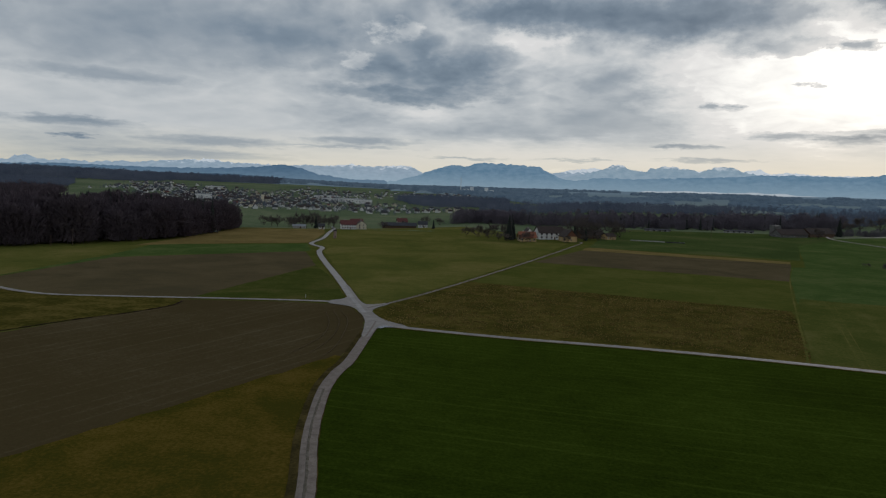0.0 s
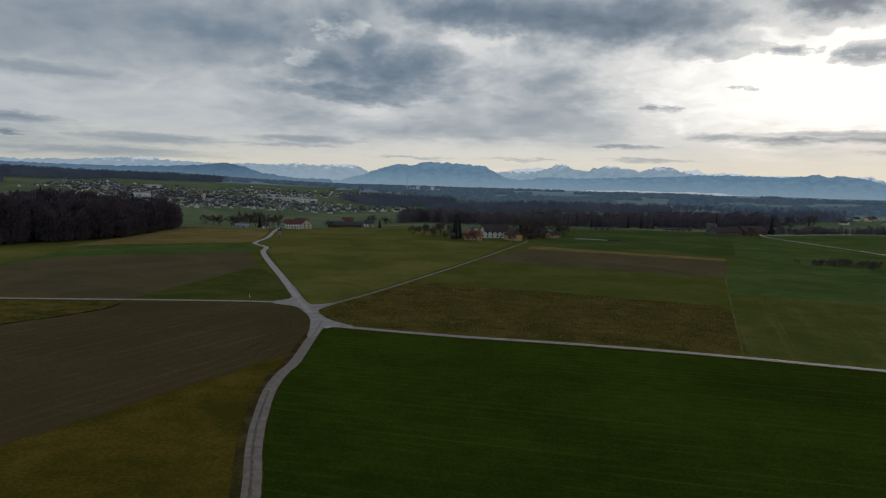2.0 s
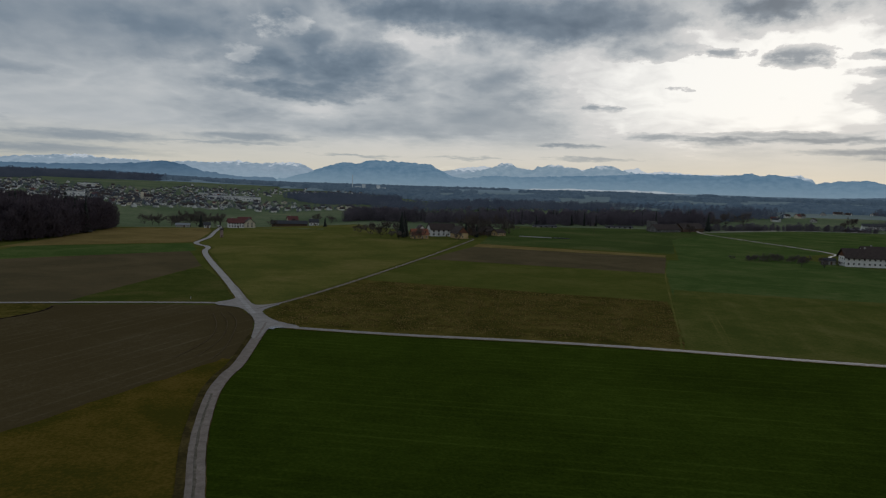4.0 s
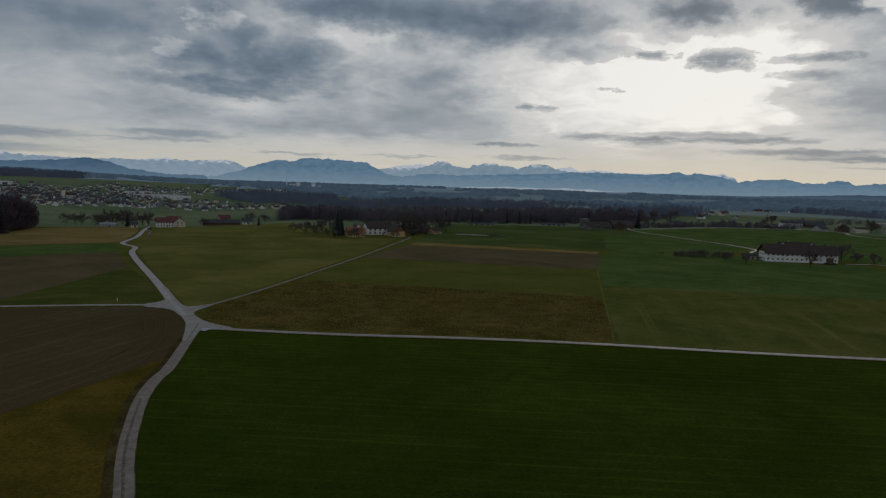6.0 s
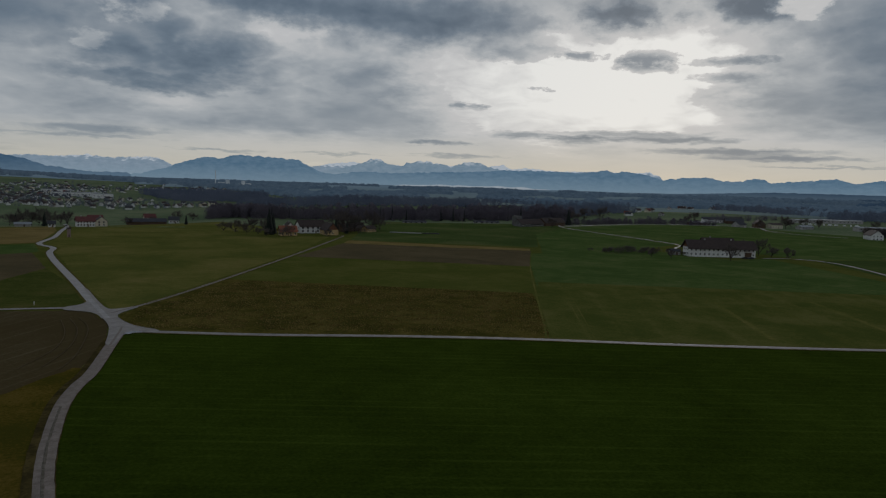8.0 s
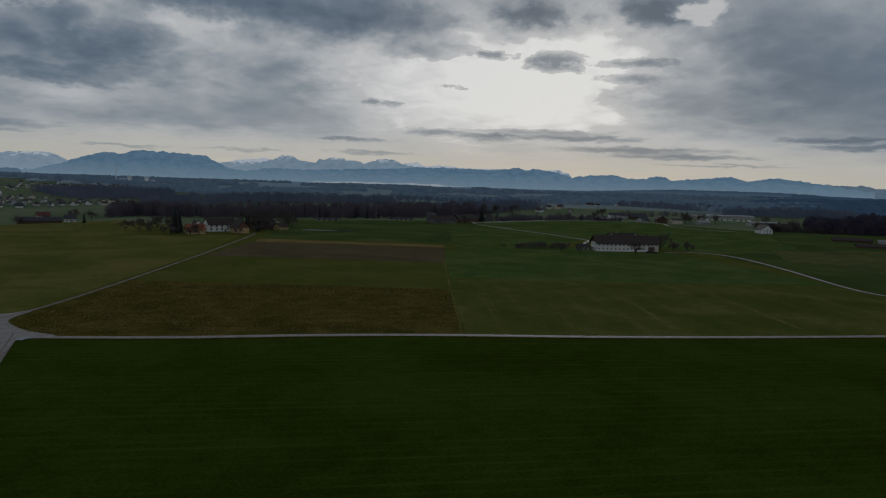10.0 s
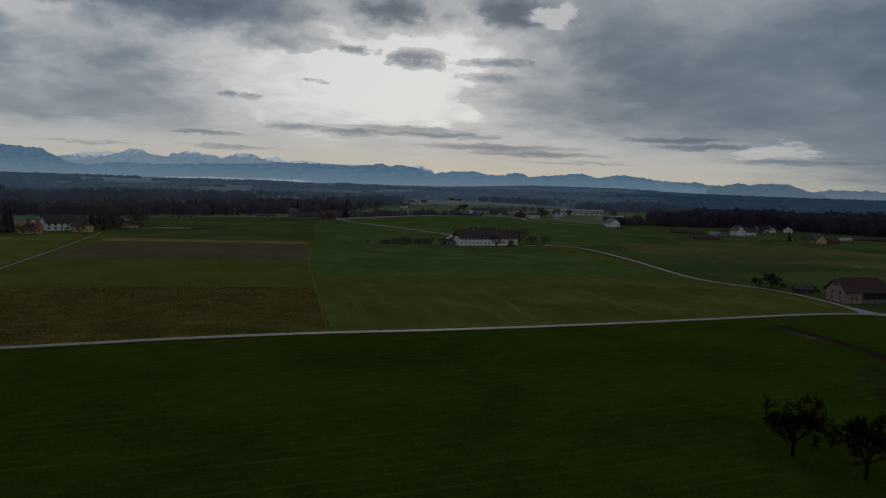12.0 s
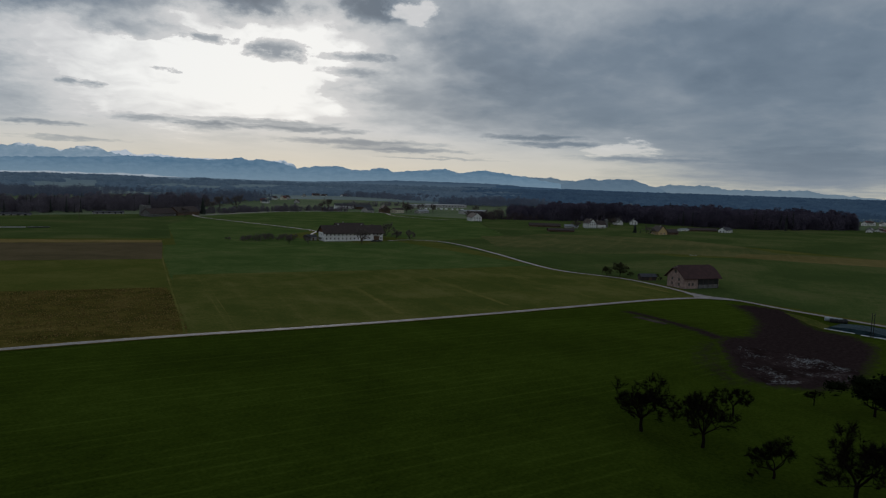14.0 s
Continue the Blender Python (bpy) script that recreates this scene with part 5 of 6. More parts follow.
for k, (x, y, size) in enumerate([(317.8, 162.2, 1.12), (315.5, 168.5, 0.72), (321, 158.5, 0.42), (322, 150, 0.36), (324, 146, 0.42), (321, 142.5, 0.3)]):
    tree("bush" if size < 0.5 else "bare_tree", x, y, OLIVE_TREE[k % 2], size, 41 * k + 13, "low dark bush round the old shed" if size < 0.5 else "round olive brown tree standing by the farm track", "barn bushes" if size < 0.5 else "farm trees")
for k, (x, y, size) in enumerate([(29, 590, 1.48), (35, 585, 1.15), (43, 592, 1.32), (51, 585, 1.2), (20, 600, 1.15), (66, 545, 0.99), (61, 538, 0.75), (49, 545, 1.0), (97, 546, 0.95), (115, 571, 0.8), (122, 580, 0.9), (130, 586, 0.8), (44, 556, 0.85), (36, 562, 0.75), (113, 590, 1.98), (121, 600, 2.06), (130, 602, 1.81), (148, 612, 1.81), (157, 622, 1.65)]):
    tree("bare_tree", x, y, YARD[(k * 3 + k // 5 + 2) % 5], size, 41 * k + 26, "leafless brown tree standing by the ochre cottage and farm", "farm trees")
for k, (x, y, size) in enumerate([(-130, 660, 1.43), (-122, 668, 1.55), (-140, 655, 1.19), (-118, 655, 1.43), (-170, 690, 1.30), (-150, 700, 1.43), (-185, 720, 1.43), (-160, 672, 1.43), (-148, 668, 1.19), (-137, 672, 1.43), (-128, 676, 1.30), (-110, 668, 1.19), (-104, 660, 1.30), (-60, 690, 1.07), (-40, 720, 1.07), (-20, 750, 1.19), (-5, 770, 1.30)]):
    tree("bare_tree", x, y, YARD[(k * 3 + k // 5 + 3) % 5], size, 41 * k + 39, "leafless brown tree standing by the red-roofed farm", "farm trees")
for k, (x, y, size) in enumerate([(690, 560, 1.81), (705, 540, 1.65), (445, 770, 1.98), (470, 790, 2.15), (500, 800, 1.98), (690, 720, 1.48), (735, 722, 1.48), (748, 735, 1.65), (765, 742, 1.32), (799, 754, 1.81), (790, 720, 1.32), (720, 560, 1.98), (700, 572, 1.81), (774, 582, 1.98), (745, 560, 1.48), (870, 700, 1.65), (640, 800, 1.65), (670, 822, 1.81), (364, 678, 1.15)]):
    tree("bare_tree", x, y, YARD[(k * 3 + k // 5 + 4) % 5], size, 41 * k + 52, "leafless brown tree standing by the far hamlet", "farm trees")
for k, (x, y, size) in enumerate([(672, 399, 1.3), (746, 398, 1.32), (772, 404, 1.2), (664, 310, 1.32), (700, 312, 1.15)]):
    tree("bare_tree", x, y, YARD[(k * 3 + k // 5 + 5) % 5], size, 41 * k + 65, "leafless brown tree standing by the eastern farms", "farm trees")
rng = random.Random(8)
for k in range(17):
    x, y = 262 + 40 * k / 16 + rng.uniform(-3, 3), 421 - 9 * k / 16 + rng.uniform(-6, 6)
    tree("bush", x, y, BUSH[k % 2], rng.uniform(0.6, 1.5), 31 * k, "leafless brown bush in a hedgerow", "hedge bushes")
for k, (x, y, size) in enumerate([(270, 424, 0.42), (283, 415, 0.5), (300, 410, 0.62), (307, 402, 0.5), (314, 396, 0.45)]):
    tree("bare_tree", x, y, YARD[k % 5], size, 53 * k, "small leafless tree rising from a hedgerow", "hedge trees")
for x, y, size in [(412, 727, 1.7), (53, 562, 1.75), (57, 572, 1.4), (118, 578, 0.9), (110, 585, 1.1), (-118, 645, 1.0), (-158, 735, 0.9), (-10, 690, 0.8), (676, 331, 1.0), (682, 328, 0.3), (688, 324, 0.26)]:
    tree("spruce", x, y, SPRUCE[int(x) % 2], size, 0, "dark green conifer beside farm buildings", "farm conifers")

# tussocks of the rough pasture
TUSSOCK = surface("withered tussock blades", (0.145, 0.104, 0.031), (0.24, 0.172, 0.062), 8.0, 0.95, 0.1, spec=0.0)
tuft = ([(0, 0, 0.45), (-0.28, -0.1, 0), (0.28, -0.1, 0), (0, 0.28, 0), (0.2, 0.2, 0.4), (0.0, -0.3, 0), (-0.22, 0.15, 0.36), (0.3, 0.2, 0)], [(0, 1, 2), (0, 2, 3), (0, 3, 1), (4, 5, 7), (6, 5, 3), (4, 3, 7), (6, 1, 5)])
spots = []
for _ in range(26000):
    u, v = rng.random(), rng.random()
    x, y = -18 + 146 * u, 180 + 120 * v
    if noise.noise((x / 6, y / 6, 1)) + rng.uniform(-0.5, 0.5) > 0.15:
        continue
    low = 207 - (x + 14) * 0.26 if x < 97 else 178 + (x - 97) * 2.37
    high = 233 + (x + 20) * 1.9 if x < 17 else 303 - (x - 17) * 0.45
    if low + 1 < y < high - 1:
        spots.append((0, x, y, 0.06, rng.uniform(0.35, 0.8), rng.uniform(0, 6.28)))
whole("tussocks", scatter_mesh("tussocks", TUSSOCK, [tuft], spots), TUSSOCK, "withered brown grass tussocks", "grass", kind="stuff")


# ---------------------------------------------------------------- buildings
def window_mesh(w, h, frame_material=None, pane_material=None):
    """Frame with a cross bar, standing proud of the wall along -y; the pane is a mesh of its own."""
    bm = bmesh.new()
    t = 0.06
    for x0, x1, z0, z1 in ((-w / 2, w / 2, h / 2 - t, h / 2), (-w / 2, w / 2, -h / 2, -h / 2 + t), (-w / 2, -w / 2 + t, -h / 2 + t, h / 2 - t), (w / 2 - t, w / 2, -h / 2 + t, h / 2 - t), (-t / 3, t / 3, -h / 2 + t, h / 2 - t)):
        box(bm, x0, x1, -0.06, 0.05, z0, z1)
    frame_me = bpy.data.meshes.new("window")
    bmesh.ops.recalc_face_normals(bm, faces=bm.faces)
    bm.to_mesh(frame_me)
    bm.free()
    frame_me.materials.append(frame_material or FRAME)
    bm = bmesh.new()
    box(bm, -w / 2 + 0.02, w / 2 - 0.02, -0.03, 0.04, -h / 2 + 0.02, h / 2 - 0.02)
    pane_me = bpy.data.meshes.new("pane")
    bmesh.ops.recalc_face_normals(bm, faces=bm.faces)
    bm.to_mesh(pane_me)
    bm.free()
    pane_me.materials.append(pane_material or GLASS)
    return frame_me, pane_me


WINDOW = window_mesh(1.2, 1.5)
WINDOW_SMALL = window_mesh(1.15, 1.25)
WINDOW_WIDE = window_mesh(2.4, 1.4)
WINDOW_BARN = window_mesh(1.1, 1.2, TIMBER, PAINT_DARK)


def put_window(house, kind, x, y, z, turn):
    ob = part("window", kind[0], None, house)
    ob.matrix_basis = pose(x, y, z, 0, 0, turn)
    part("pane", kind[1], None, ob)


def gable_outline(width, eave, ridge, under=0.3):
    return [(-width / 2, -under), (width / 2, -under), (width / 2, eave), (0, ridge), (-width / 2, eave)]


def roof_mesh(bm, length, width, eave, ridge, over, thick, end, hip=0.0):
    """Two thick slopes over a gable; hip: how far the ridge stops short of the ends, for cut-off gables."""
    slope = (ridge - eave) / (width / 2)
    y, z = width / 2 + over, eave - over * slope
    half = length / 2 + end
    lows = [(-y, z), (0, ridge), (y, z)]
    if not hip:
        prism(bm, [(-y, z + 0.02), (0, ridge + 0.02), (y, z + 0.02), (y, z + thick), (0, ridge + thick * 1.25), (-y, z + thick)], -half, half)
        return
    cut = hip * 0.55
    zc = ridge - hip * slope * 0.8
    yc = (ridge - zc) / slope
    top = []
    for dz in (0.02, thick):
        top.append({k: bm.verts.new(p) for k, p in dict(a=(-half, -y, z + dz), b=(-half, y, z + dz), c=(half, y, z + dz), d=(half, -y, z + dz), e=(-half, -yc, zc + dz), f=(-half, yc, zc + dz), g=(half, yc, zc + dz), h=(half, -yc, zc + dz),
                                                          r=(-half + cut * 1.6, 0, ridge + dz), s=(half - cut * 1.6, 0, ridge + dz)).items()})
    for t in top:
        for q in ("aersh d", "bcgsrf", "erf", "gsh"):
            ring = {"aersh d": "adhsre", "bcgsrf": "bcgsrf", "erf": "erf", "gsh": "gsh"}[q]
            bm.faces.new([t[k] for k in ring])
    edge = "aefbcghd"
    for k in range(8):
        i, j = edge[k], edge[(k + 1) % 8]
        bm.faces.new((top[0][i], top[0][j], top[1][j], top[1][i]))


def house(name, x, y, turn, length, width, eave, ridge, wall, roof, label, category="house", rows=((3.0, 5),), gable_windows=2, window=None, chimneys=1, group="", over=0.7, gable_wall=None, hip=0.0, doors=1, base=None, sides=(-1, 1)):
    """A gabled building whose ridge runs along its own x; turn in degrees."""
    z = ground_at(x, y) if base is None else base
    ob = thing(name, pose(x, y, z, 0, 0, turn), label, category, group)
    bm = bmesh.new()
    if gable_wall:
        prism(bm, [(-width / 2, -0.6), (width / 2, -0.6), (width / 2, eave), (-width / 2, eave)], -length / 2, length / 2)
    else:
        prism(bm, gable_outline(width, eave, ridge, 0.6), -length / 2, length / 2)
    part("wall", bm, wall, ob)
    if gable_wall:
        bm = bmesh.new()
        prism(bm, [(-width / 2 + 0.02, eave + 0.003), (width / 2 - 0.02, eave + 0.003), (0, ridge - 0.02)], -length / 2 - 0.05, length / 2 + 0.05)
        part("gable", bm, gable_wall, ob, "brown boarded gable")
    bm = bmesh.new()
    roof_mesh(bm, length, width, eave, ridge, over, 0.28, over, hip)
    part("roof", bm, roof, ob)
    for level, count in rows:
        for side in sides:
            for k in range(count):
                put_window(ob, window or WINDOW, -length / 2 + length * (k + 0.5) / count, side * (width / 2 + 0.01), level, 0 if side < 0 else 180)
        for end in (-1, 1):
            for k in range(gable_windows):
                put_window(ob, window or WINDOW, end * (length / 2 + 0.01), -width / 2 + width * (k + 0.8) / (gable_windows + 0.6), level, -90 if end < 0 else 90)
    for k in range(doors):
        bm = bmesh.new()
        dx = length * (0.12 + 0.3 * k)
        box(bm, dx - 0.6, dx + 0.6, -width / 2 - 0.05, -width / 2 + 0.03, -0.02, 2.1, 0.02)
        part("door", bm, TIMBER, ob, "brown wooden door")
    for k in range(chimneys):
        bm = bmesh.new()
        cx = length * (-0.22 + 0.4 * k)
        box(bm, cx - 0.4, cx + 0.4, 0.3, 1.1, ridge - 1.6, ridge + 1.0, 0.03)
        box(bm, cx - 0.5, cx + 0.5, 0.2, 1.2, ridge + 1.0, ridge + 1.14)
        part("chimney", bm, CONCRETE, ob)
    return ob


# the long white farmhouse
big = house("farmhouse", 338.6, 388.9, -16.7, 46, 11.5, 6.3, 10.9, PLASTER, ROOF_BROWN, "long white two-storey farmhouse under a brown tiled roof", "farmhouse", ((1.9, 15), (4.7, 15)), 3, WINDOW_SMALL, 2, over=1.3, gable_wall=TIMBER_RED, doors=1, sides=(-1,))
bm = bmesh.new()
box(bm, 15.4, 20.2, -5.95, -5.70, 0, 3.6, 0.03)
part("barn_door", bm, TIMBER, big, "dark barn door")
for x0, x1, z0, z1 in ((14.9, 15.4, 0, 4.0), (20.2, 20.7, 0, 4.0), (15.4, 20.2, 3.6, 4.0)):
    bm = bmesh.new()
    box(bm, x0, x1, -6.05, -5.70, z0, z1, 0.02)
    part("door_surround", bm, FRAME, big)
bm = bmesh.new()
box(bm, 14.6, 21.2, -6.9, -5.8, 4.35, 4.5, 0.02)
part("balcony", bm, TIMBER, big, "brown timber balcony")
house("farm_wing", 349.5, 404.0, -16.7, 22, 12, 6.2, 11.5, PLASTER, ROOF_BROWN, "rear wing of the farmhouse under a brown roof", "farmhouse", ((4.6, 6),), 2, WINDOW_SMALL, 1, over=0.9, doors=0)
house("farm_shed", 312.5, 402.5, -16.7, 7, 5, 2.6, 3.9, CONCRETE, ROOF_GREY, "low grey lean-to beside the farmhouse", "shed", (), 0, chimneys=0, over=0.4)
# the old barn
barn = house("barn", 313.0, 123.5, -25, 20, 11, 5.3, 9.9, STONE_PINK, BARN_TILES, "old pinkish stone barn with a dark reddish half-hipped roof", "barn", ((1.8, 2), (4.0, 2)), 2, WINDOW_BARN, 0, over=1.1, hip=2.2, doors=0, sides=())
for px, pz in ((-7.2, 2.0), (-5.2, 2.0)):
    put_window(barn, WINDOW_BARN, px, -5.51, pz, 0)
# Dark slab on the wall, standing for the shade inside the hayloft.
bm = bmesh.new()
box(bm, -2.2, 9.7, -5.62, -5.45, 1.75, 5.2, 0.03)
part("hayloft_shade", bm, RUBBER, barn, "dark panel standing for the hayloft's shade")
for k in range(5):
    bm = bmesh.new()
    box(bm, -2.2 + 2.9 * k, -1.98 + 2.9 * k, -5.78, -5.60, 0, 5.2, 0.02)
    part("post", bm, BARK_GREY, barn)
# The bay's shade is put into the dark tone of this low front.
bm = bmesh.new()
box(bm, -1.9, 9.5, -5.66, -5.48, 0.1, 1.7, 0.02)
part("boarding", bm, CONCRETE_DARK, barn, "low masonry front darkened for shade")
put_window(barn, WINDOW_BARN, -10.01, 0.3, 7.2, -90)
house("shed", 317, 147.5, -40, 7.5, 4, 1.9, 2.9, BARK_GREY, ROOF_GREY, "low dark timber shed under trees", "shed", (), 0, chimneys=0, over=0.4)

# farms on the plateau
house("farmhouse", -87.5, 640, 14, 13.5, 10, 4.8, 8.0, PLASTER, ROOF_RED, "white farmhouse with a red tiled roof", "farmhouse", ((1.7, 6), (4.0, 6)), 2, WINDOW, 1, doors=1)
house("farm_annex", -77, 651, 100, 15, 9, 4.6, 8.0, PLASTER_CREAM, ROOF_BROWN, "cream gabled annex of the red-roofed farm", "farmhouse", ((1.7, 3), (4.0, 3)), 2, WINDOW, 1)
house("farm_barn", -84, 672, 14, 11, 10, 5.6, 9.0, TIMBER, ROOF_RED, "timber barn with a red roof", "barn", (), 0, chimneys=0)
house("shed", -131, 633, 5, 11, 5, 2.2, 3.4, PLASTER_GREY, ROOF_METAL, "low grey shed with a pale roof", "shed", (), 0, chimneys=0)
house("cottage", -110, 629, 10, 5, 4.5, 2.8, 4.6, PLASTER, ROOF_GREY, "small white cottage beside the lane", "house", ((1.6, 2),), 1, WINDOW_SMALL, 0)
house("long_shed", -45, 705, 8, 34, 10, 3.0, 5.6, TIMBER, ROOF_GREY, "long low dark farm shed", "shed", (), 0, chimneys=0)
house("house", -22, 730, 6, 9, 8, 3.4, 6.2, PLASTER, ROOF_GREY, "small white house with a grey roof", "house", ((1.7, 3),), 2)
house("house", -48, 800, 15, 11, 9, 4.5, 8.0, PLASTER_CREAM, ROOF_RED, "cream house with a red roof", "house", ((1.7, 3),), 2)
house("farm_cottage", 66.5, 555, 6, 13, 9, 3.6, 7.4, PLASTER_YELLOW, ROOF_ORANGE, "ochre cottage with an orange tiled roof", "house", ((1.7, 4),), 2)
house("house", 69.5, 572, 96, 11, 8, 5.0, 9.6, PLASTER, ROOF_BROWN, "white gabled house behind the ochre cottage", "house", ((1.7, 2), (4.2, 2)), 2)
house("farmhouse", 89, 588, 12, 22, 13, 5.6, 10.4, PLASTER, ROOF_BROWN, "white two-storey farmhouse with a dark roof", "farmhouse", ((1.8, 5), (4.4, 5)), 2, window_mesh(1.7, 1.7), chimneys=0)
house("farm_barn", 101, 566, 104, 14, 10, 4.4, 9.4, PLASTER_YELLOW, ROOF_BROWN, "ochre barn with a steep reddish gable", "barn", ((1.7, 2),), 1, gable_wall=TIMBER_RED, chimneys=0)
house("farm_barn", 128, 612, 30, 26, 11, 3.5, 7.5, TIMBER, ROOF_BROWN, "long dark timber barn behind trees", "barn", (), 0, chimneys=0)
house("house", 143, 604, 30, 10, 8, 3.0, 5.4, PLASTER_YELLOW, ROOF_BROWN, "low ochre building beside the barn", "house", ((1.6, 4),), 1, chimneys=0)
house("farm_barn", 349, 704, 14, 32, 14, 3.6, 8.2, CONCRETE_DARK, ROOF_BROWN, "wide grey farm barn with a dark roof", "barn", ((2.0, 7),), 2, chimneys=0)
house("farm_barn", 383, 716, 25, 36, 13, 4.2, 9.2, TIMBER, ROOF_BROWN, "long dark timber barn with a dark roof", "barn", (), 0, chimneys=0)
bm = bmesh.new()
box(bm, -4.2, 4.2, -3.5, 3.5, -0.5, 11.2, 0.1)
box(bm, -4.5, 4.5, -3.8, 3.8, 11.2, 11.6)
whole("silo_tower", bm, CONCRETE_DARK, "square grey silo tower of a farm", "silo", m=pose(340, 716, 0, 0, 0, 20))
# eastern farms
bm = bmesh.new()
tube(bm, (0, 0, -0.5), (0, 0, 9.5), 2.0, 2.0, 14)
tube(bm, (0, 0, 9.5), (0, 0, 10.6), 2.1, 0.4, 14)
whole("silo", bm, CONCRETE_DARK, "round dark grey silo beside a white farmhouse", "silo", m=pose(733, 395, ground_at(733, 395)))
house("long_shed", 604, 376, -40, 26, 7, 2.0, 3.4, TIMBER, ROOF_BROWN, "long low dark shed at the field edge", "shed", (), 0, chimneys=0)
house("cottage", 880, 446, -20, 12, 9, 3.6, 6.6, PLASTER, ROOF_BROWN, "small white house among the trees", "house", ((1.8, 3),), 2)
house("farmhouse", 666, 538, 60, 20, 12, 5.6, 10.4, PLASTER, ROOF_BROWN, "white gabled farmhouse with a dark roof", "farmhouse", ((1.8, 4), (4.6, 4)), 3)
house("farmhouse", 711, 392, -20, 12, 9, 5.0, 8.6, PLASTER, ROOF_BROWN, "white farmhouse with a dark roof", "farmhouse", ((1.8, 5), (4.6, 5)), 3)
house("farmhouse", 698, 397, 65, 12, 9.5, 6.4, 10.6, PLASTER, ROOF_BROWN, "tall white gabled wing of a farmhouse", "farmhouse", ((1.8, 3), (4.6, 3), (7.0, 2)), 3)
house("house", 801, 416, 40, 14, 10, 4.8, 8.2, PLASTER, ROOF_GREY, "white farmhouse before the dark wood", "house", ((1.8, 4), (4.6, 4)), 3)
house("house", 828, 408, 30, 12, 9, 4.8, 8.0, PLASTER, ROOF_GREY, "white house with dark windows", "house", ((1.8, 4), (4.6, 4)), 2)
house("cottage", 677, 305, 60, 12, 10, 4.2, 9.2, PLASTER_YELLOW, ROOF_BROWN, "orange cottage with a dark roof", "house", ((1.6, 3),), 2)
house("shed", 692, 300, -20, 15, 8, 3.0, 5.6, TIMBER, ROOF_BROWN, "dark timber shed beside the orange cottage", "shed", (), 0, chimneys=0)
house("long_shed", 657, 430, -50, 34, 8, 2.4, 4.4, TIMBER, ROOF_BROWN, "long low dark shed", "shed", (), 0, chimneys=0)
house("shed", 672, 405, -50, 14, 7, 2.6, 4.2, PLASTER_GREY, ROOF_METAL, "low pale shed beside dark sheds", "shed", (), 0, chimneys=0)
house("house", 799, 282, -10, 14, 9, 3.8, 6.2, PLASTER, ROOF_GREY, "pale house before the wood", "house", ((1.8, 4),), 2)
house("long_shed", 770, 319, -15, 14, 5, 2.6, 3.4, PLASTER, ROOF_METAL, "low white shelter in the field", "shed", (), 0, chimneys=0)
house("long_shed", 793, 306, -40, 34, 7, 2.4, 4.2, TIMBER, ROOF_BROWN, "long low dark shed by the wood", "shed", (), 0, chimneys=0)
for k, (x, y, t, big_, roof) in enumerate([(1003, 178, 10, 16, ROOF_GREY), (1018, 160, 40, 13, ROOF_RED), (1035, 172, -20, 14, ROOF_BROWN), (1050, 185, 20, 18, ROOF_GREY), (1060, 160, 70, 12, ROOF_BROWN), (1090, 180, 15, 16, ROOF_RED), (1262, 232, 12, 18, ROOF_GREY), (1284, 226, 60, 14, ROOF_BROWN), (1296, 212, 20, 24, ROOF_GREY), (1320, 235, 80, 14, ROOF_RED)]):
    house("house", x, y, t, big_ * 0.72, 7.5, 3.6, 6.0, PLASTER, roof, "white village house at the edge of the wood", "house", ((1.8, 4),), 2, group="village houses")
for x, y, t, l, w, e, r, wall, roof, label in [(712, 836, -30, 28, 12, 4.5, 7.5, PLASTER, ROOF_GREY, "white barn with a grey roof"), (730, 812, -30, 24, 12, 4, 7.5, TIMBER, ROOF_GREY, "dark timber barn"), (676, 742, 10, 14, 12, 4, 8, PLASTER_GREY, ROOF_GREY, "grey gabled shed"),
                                               (705, 738, 60, 16, 13, 5.5, 10.5, TIMBER, ROOF_BROWN, "brown timber barn"), (722, 728, 0, 18, 10, 5, 7, PLASTER_CREAM, ROOF_BROWN, "cream barn with a low roof"), (760, 715, 10, 26, 9, 3, 5, PLASTER_GREY, ROOF_METAL, "low pale shed"),
                                               (640, 780, 10, 30, 9, 3, 4.5, TIMBER, ROOF_METAL, "low dark open shed")]:
    house("farm_barn", x, y, t, l, w, e, r, wall, roof, label + " of a hamlet", "barn", ((2.0, 4),) if wall is not TIMBER else (), 2 if wall is not TIMBER else 0, chimneys=0, group="hamlet barns")
for x, y, t, l, w, e, label in [(985, 868, -25, 80, 20, 5, "long grey factory hall with a flat roof"), (828, 672, -20, 42, 14, 4.5, "blue-grey workshop hall beside meadows"), (930, 885, -25, 36, 14, 4.5, "grey warehouse with parked vans before it"), (229, 748, -12, 26, 6, 1.8, "long white greenhouse by the wood"),
                                (322, 762, -8, 30, 6, 1.5, "long pale polytunnel by the wood")]:
    hall = thing("hall", pose(x, y, ground_at(x, y), 0, 0, t), label, "hall")
    bm = bmesh.new()
    box(bm, -l / 2, l / 2, -w / 2, w / 2, -0.5, e)
    part("wall", bm, CONCRETE if e < 4 else PLASTER_GREY, hall)
    bm = bmesh.new()
    prism(bm, [(-w / 2 - 0.4, e + 0.01), (w / 2 + 0.4, e + 0.01), (w / 2 + 0.4, e + 0.4), (0, e + 1.4), (-w / 2 - 0.4, e + 0.4)], -l / 2 - 0.4, l / 2 + 0.4)
    part("roof", bm, ROOF_METAL if e > 4 else ROOF_GREY, hall)
    for k in range(int(l / 6)):
        put_window(hall, WINDOW_WIDE, -l / 2 + 3 + 6 * k, -w / 2 - 0.01, e * 0.6, 0)

